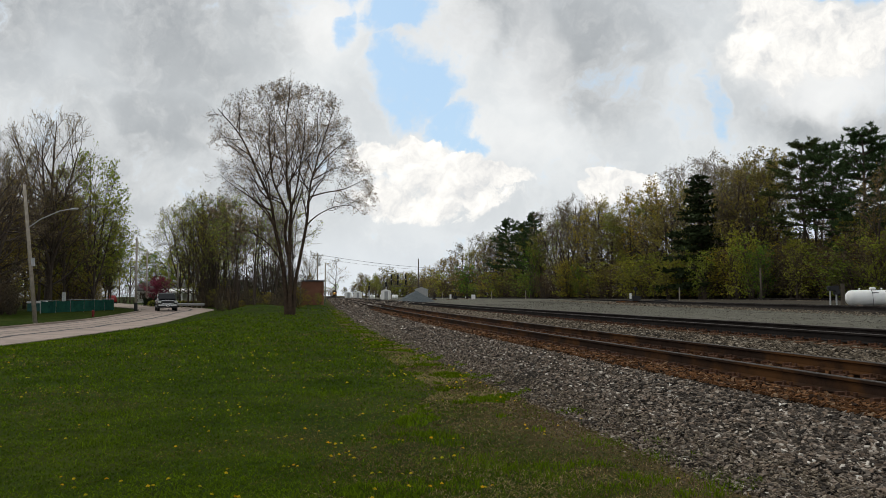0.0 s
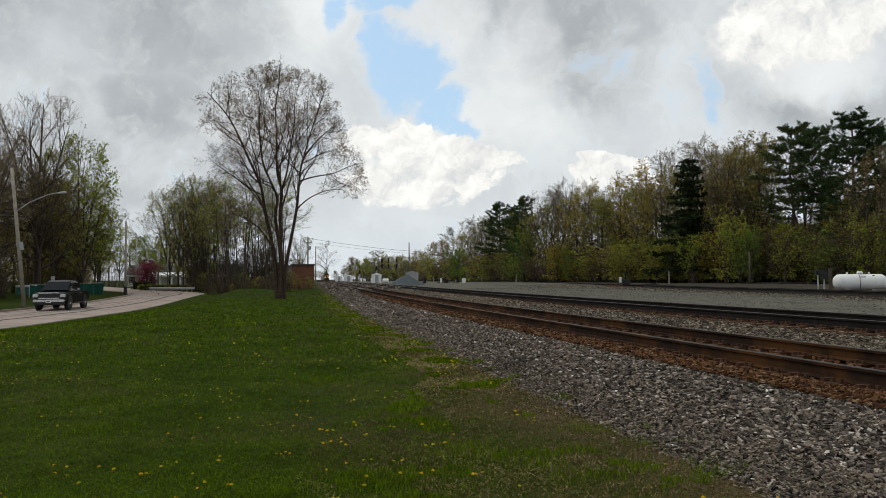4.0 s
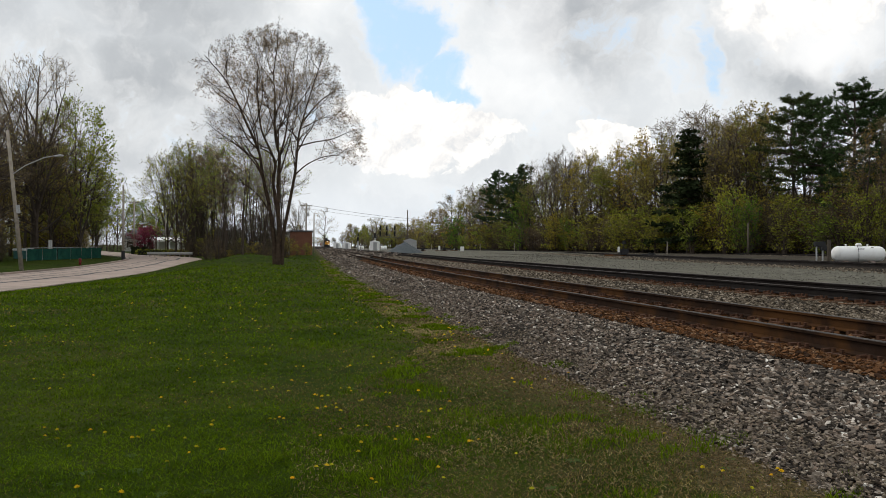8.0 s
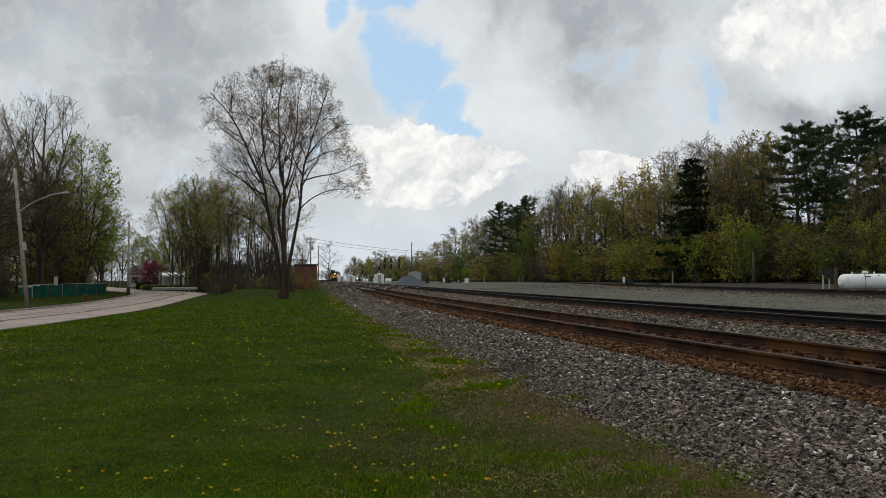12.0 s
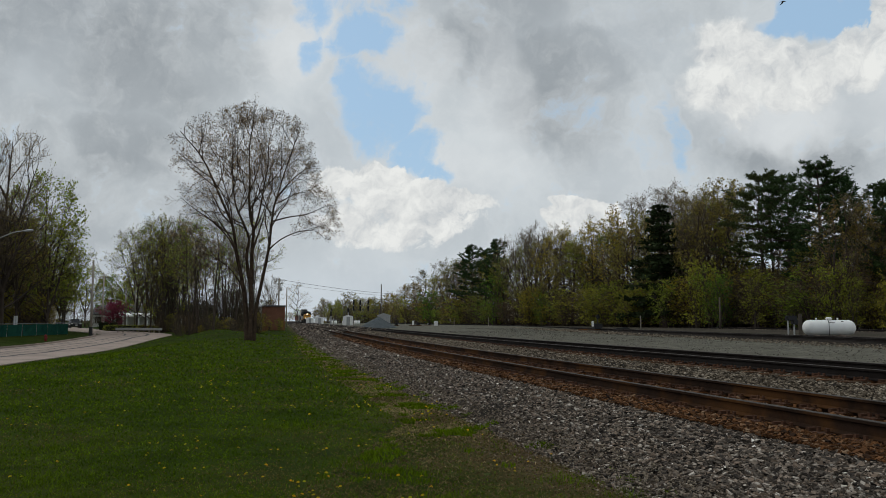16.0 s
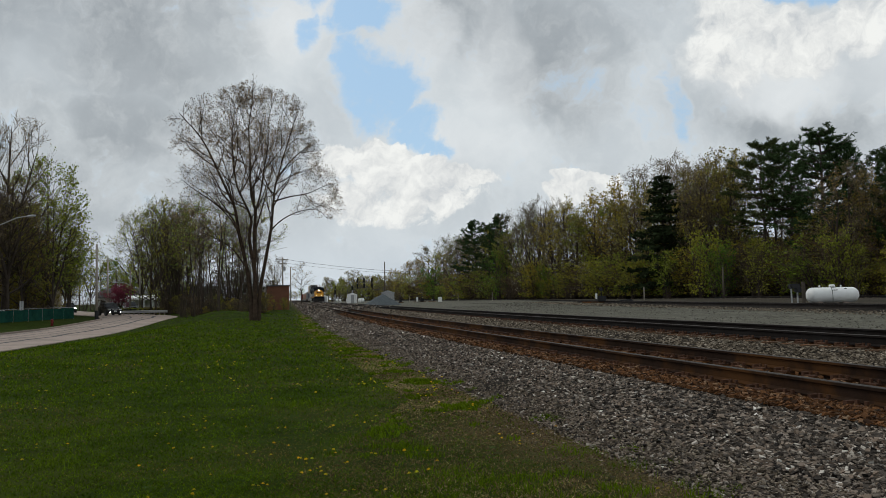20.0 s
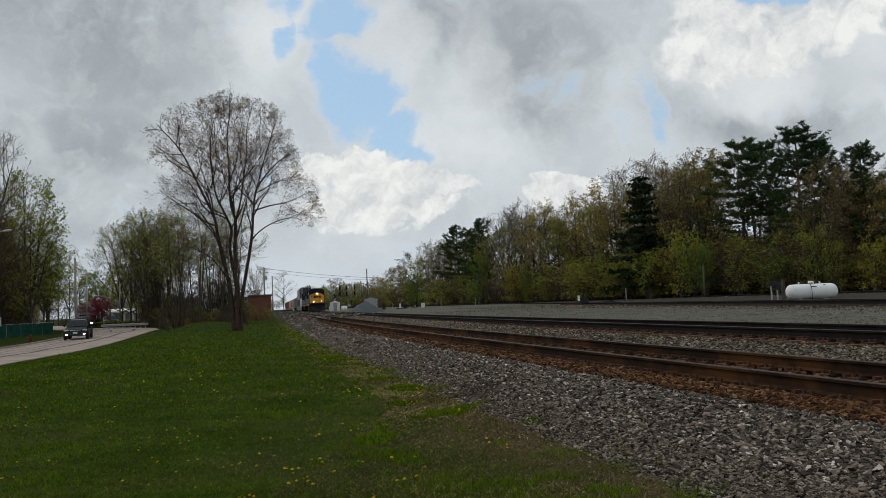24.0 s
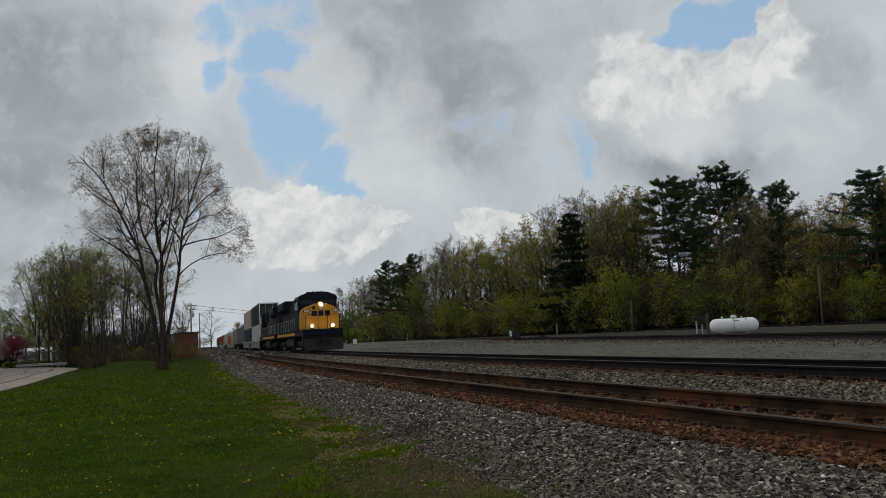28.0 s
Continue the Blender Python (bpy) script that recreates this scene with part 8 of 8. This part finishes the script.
def dandelion_meshes():
    bm = bmesh.new()
    n = 14
    for ring, (r, z) in enumerate(((0.020, 0.0), (0.017, 0.006), (0.010, 0.010))):
        for k in range(n):
            a = 2 * math.pi * (k + 0.5 * ring) / n
            d, s = Vector((math.cos(a), math.sin(a), 0)), Vector((-math.sin(a), math.cos(a), 0))
            w = 0.0045
            vs = [bm.verts.new(q) for q in (Vector((0, 0, z)), d * r * 0.6 + s * w + Vector((0, 0, z + 0.002)), d * r + Vector((0, 0, z - 0.001)), d * r * 0.6 - s * w + Vector((0, 0, z + 0.002)))]
            bm.faces.new(vs)
    head = bpy.data.meshes.new("flower")
    bm.to_mesh(head)
    bm.free()
    head.materials.append(PETAL)
    bm = cyl_bm(0.0028, 0.0022, 0.055, pose(0, 0, -0.055), 5)
    stem = bpy.data.meshes.new("stem")
    bm.to_mesh(stem)
    bm.free()
    stem.materials.append(STEM)
    return head, stem


HEAD_ME, STEM_ME = dandelion_meshes()
spots = [(-1.8, 6.73), (0.5, 5.26), (-2.86, 5.91), (-2.55, 7.2), (-2.22, 5.71), (-2.16, 5.66), (-0.09, 5.71), (0.15, 13.9), (1.64, 5.86), (-1.75, 7.49)]
crng = np.random.default_rng(8)
while len(spots) < 330:
    r, a = 1 / crng.uniform(1 / 26, 1 / 4.4), crng.uniform(-0.62, 0.42)
    x, y = r * math.sin(a), r * math.cos(a)
    o = offset_of(x, y)
    keep = 0.35 + 0.8 * noise.noise((x * 0.5, y * 0.5, 7)) + (0.5 if -3.6 < o < -2.3 and y > 10 else 0) - (0.3 if o > -4 and y < 10 else 0)
    if o < -2.35 and x > road_edge(y) + 1 and crng.uniform() < keep * min(1.0, max(0.12, (y - 3.5) / 6)):
        for _ in range(1 + int(crng.uniform() < 0.3)):
            spots.append((x + crng.normal(0, 0.06), y + crng.normal(0, 0.06)))
for x, y in spots[:300]:
    t = tagged(new("dandelion"), "yellow dandelion flower in the short grass", "flower", "dandelions")
    h = crng.uniform(0.045, 0.075)
    t.matrix_world = pose(x, y, ground_z(x, y) + h, crng.uniform(-14, 14), crng.uniform(-14, 14), crng.uniform(0, 360)) @ Matrix.Scale(crng.uniform(0.6, 0.95) * (1.0 if y < 12 else 1.3), 4)
    new("flower", HEAD_ME).parent = t
    s_ = new("stem", STEM_ME)
    s_.parent = t
    s_.matrix_basis = Matrix.Diagonal((1, 1, 1.5, 1))
n_far = 500
fp, fo = lawn_points(crng, 2600, 12, 45, -0.2)
w = patch(fp, 0.3, 7.0) + 0.7 * ((fo > -4.0) & (fo < -2.5)) + 0.25
fp = fp[crng.uniform(0, 1, len(fp)) < np.clip(w, 0, 1) * 0.3][:600]
fp[:, 2] += 0.06
V, T = tufts(crng, fp, 0.035, 3, 0.012, 0.9)
tagged(new("distant_dandelions", fast_mesh("distant_dandelions", V, T, [PETAL])), "scattered yellow dandelions far down the lawn", "flower", kind="stuff")


# ---- what moves ----
TRAIN_OFF = 4.142 + GAUGE / 2
RUN_Y = [-60 + 2 * i for i in range(700)]
RUN_P = [Vector((*track_at(y, TRAIN_OFF)[:2], RAIL2_Z)) for y in RUN_Y]
RUN_S = [0.0]
for a_, b_ in zip(RUN_P, RUN_P[1:]):
    RUN_S.append(RUN_S[-1] + (b_ - a_).length)


def on_line(points, dist, s):
    """The place s metres along a line of points, and the way there."""
    i = int(np.clip(np.searchsorted(dist, s) - 1, 0, len(points) - 2))
    k = (s - dist[i]) / (dist[i + 1] - dist[i])
    return points[i].lerp(points[i + 1], k), (points[i + 1] - points[i]).normalized()


NOSE = [(0.0, 648.0), (8.0, 488.0), (12.0, 408.0), (17.0, 308.0), (20.0, 246.0), (23.0, 184.0), (24.0, 160.5), (26.0, 110.5), (27.0, 85.8), (28.0, 61.6)]


def nose_at(t):
    for (a, p), (b, q) in zip(NOSE, NOSE[1:]):
        if t <= b:
            return p + (q - p) * (t - a) / (b - a)
    return NOSE[-1][1]


def s_of_y(y):
    return float(np.interp(y, [p.y for p in RUN_P], RUN_S))


ROAD_LANE = [road_point(i, 0.66) for i in range(len(ROAD_R))]
ROAD_S = [0.0]
for a_, b_ in zip(ROAD_LANE, ROAD_LANE[1:]):
    ROAD_S.append(ROAD_S[-1] + (b_ - a_).length)


def drive(car, times, toward=True, lane=0.66, twist=0.0, aside=((0.0, 0.0),)):
    """Key a car along the road: times are (seconds, y on the road); it turns its wheels as it goes."""
    t_, wheels, r = car
    pts = [road_point(i, lane) for i in range(len(ROAD_R))]
    dist = [0.0]
    for a, b in zip(pts, pts[1:]):
        dist.append(dist[-1] + (b - a).length)
    ys = [p.y for p in pts]
    rows, span = [], [k / 5 for k in range(141)]
    for t in span:
        y = float(np.interp(t, [q[0] for q in times], [q[1] for q in times]))
        s = float(np.interp(y, ys, dist))
        p, d = on_line(pts, dist, s)
        p2, d2 = on_line(pts, dist, s + (3 if toward else -3))
        d = (d + d2).normalized()
        if toward:
            d = -d
        off = float(np.interp(t, [q[0] for q in aside], [q[1] for q in aside]))
        p = p + Vector((off, 0, 0))
        rows.append((t, pose(p.x, p.y, p.z + 0.005, 0, 0, math.degrees(math.atan2(-d.x, d.y)) + twist)))
    walk(t_, rows)
    # wheels turn while the car is on the move near the bend
    seen = [t for t in (k / 30 for k in range(841)) if times[1][0] - 0.5 <= t <= times[-2][0] + 0.5]
    for w in wheels:
        base = Matrix.Translation(w.location)
        wr, s0 = [], None
        for t in [0.0] + seen + [28.0]:
            tt = min(max(t, seen[0]), seen[-1])
            s = float(np.interp(float(np.interp(tt, [q[0] for q in times], [q[1] for q in times])), ys, dist))
            s0 = s if s0 is None else s0
            wr.append((t, base @ Matrix.Rotation((s - s0) / r * (1 if toward else -1), 4, "X")))
        walk(w, wr)


def motions():
    for ob, back_ in TRAIN:
        rows = []
        for k in range(57):
            t = k / 2
            s = s_of_y(nose_at(t)) + back_
            p, _d = on_line(RUN_P, RUN_S, s)
            q, _way = on_line(RUN_P, RUN_S, s + 19.0)
            d = (p - q).normalized()
            m = pose(p.x, p.y, p.z, 0, 0, math.degrees(math.atan2(-d.x, d.y)))
            rows.append((t, m @ pose(0, -22.3, 0, 0, 0, 180) if back_ == 22.9 else m))
        walk(ob, rows)
    drive(TRUCK, [(0.0, 86.3), (0.5, 81.9), (1.5, 74.3), (2.5, 66.3), (3.0, 62.5), (3.5, 58.0), (5.5, 42.0), (8.0, 7.5), (16.0, -88.0), (28.0, -93.0)], twist=5.0)
    drive(SUV_A, [(0.0, 230.0), (15.0, 153.0), (17.0, 136.0), (18.0, 123.5), (19.0, 113.5), (20.0, 105.5), (22.5, 82.0), (23.0, 78.0), (24.0, 69.8), (25.0, 61.5), (26.0, 51.5), (28.0, 31.0)], twist=5.0)
    drive(SUV_B, [(0.0, 242.0), (17.0, 165.0), (19.0, 141.0), (20.0, 138.5), (22.5, 123.0), (23.0, 117.5), (25.0, 101.0), (26.0, 89.5), (27.0, 77.5), (28.0, 66.0)])
    drive(RED_CAR, [(0.0, 160.0), (0.5, 164.0), (1.5, 173.0), (4.0, 196.0), (10.0, 246.0), (28.0, 247.0)], False, 0.3)
    drive(CAR_C, [(0.0, 246.0), (9.0, 240.0), (15.0, 162.0), (16.0, 146.0), (17.0, 131.0), (17.6, 127.0), (18.4, 126.0), (19.5, 129.0), (28.0, 129.2)], True, 0.3, aside=[(17.0, 0.0), (19.0, 5.6)])
    # the bird crosses the sky once; before and after it flies on, far out of sight
    fly = [(0.0, (-190, 60, 60)), (14.0, (-34, 61, 9.5)), (15.0, (-6.95, 60, 14.25)), (15.5, (7.0, 60, 18.4)), (16.0, (28.1, 60, 26.5)), (16.25, (39.0, 60, 30.5)), (17.0, (62, 62, 38)), (28.0, (330, 90, 90))]
    rows = []
    for k in range(113):
        t = k / 4
        p = [float(np.interp(t, [f[0] for f in fly], [f[1][i] for f in fly])) for i in range(3)]
        rows.append((t, pose(*p, 12, 0, -78)))
    walk(BIRD, rows)
    for w, s in WINGS:
        walk(w, [(k / 10, Matrix.Rotation(radians((38 if k % 2 else -22) * -s), 4, "Y")) for k in range(281)])


motions()
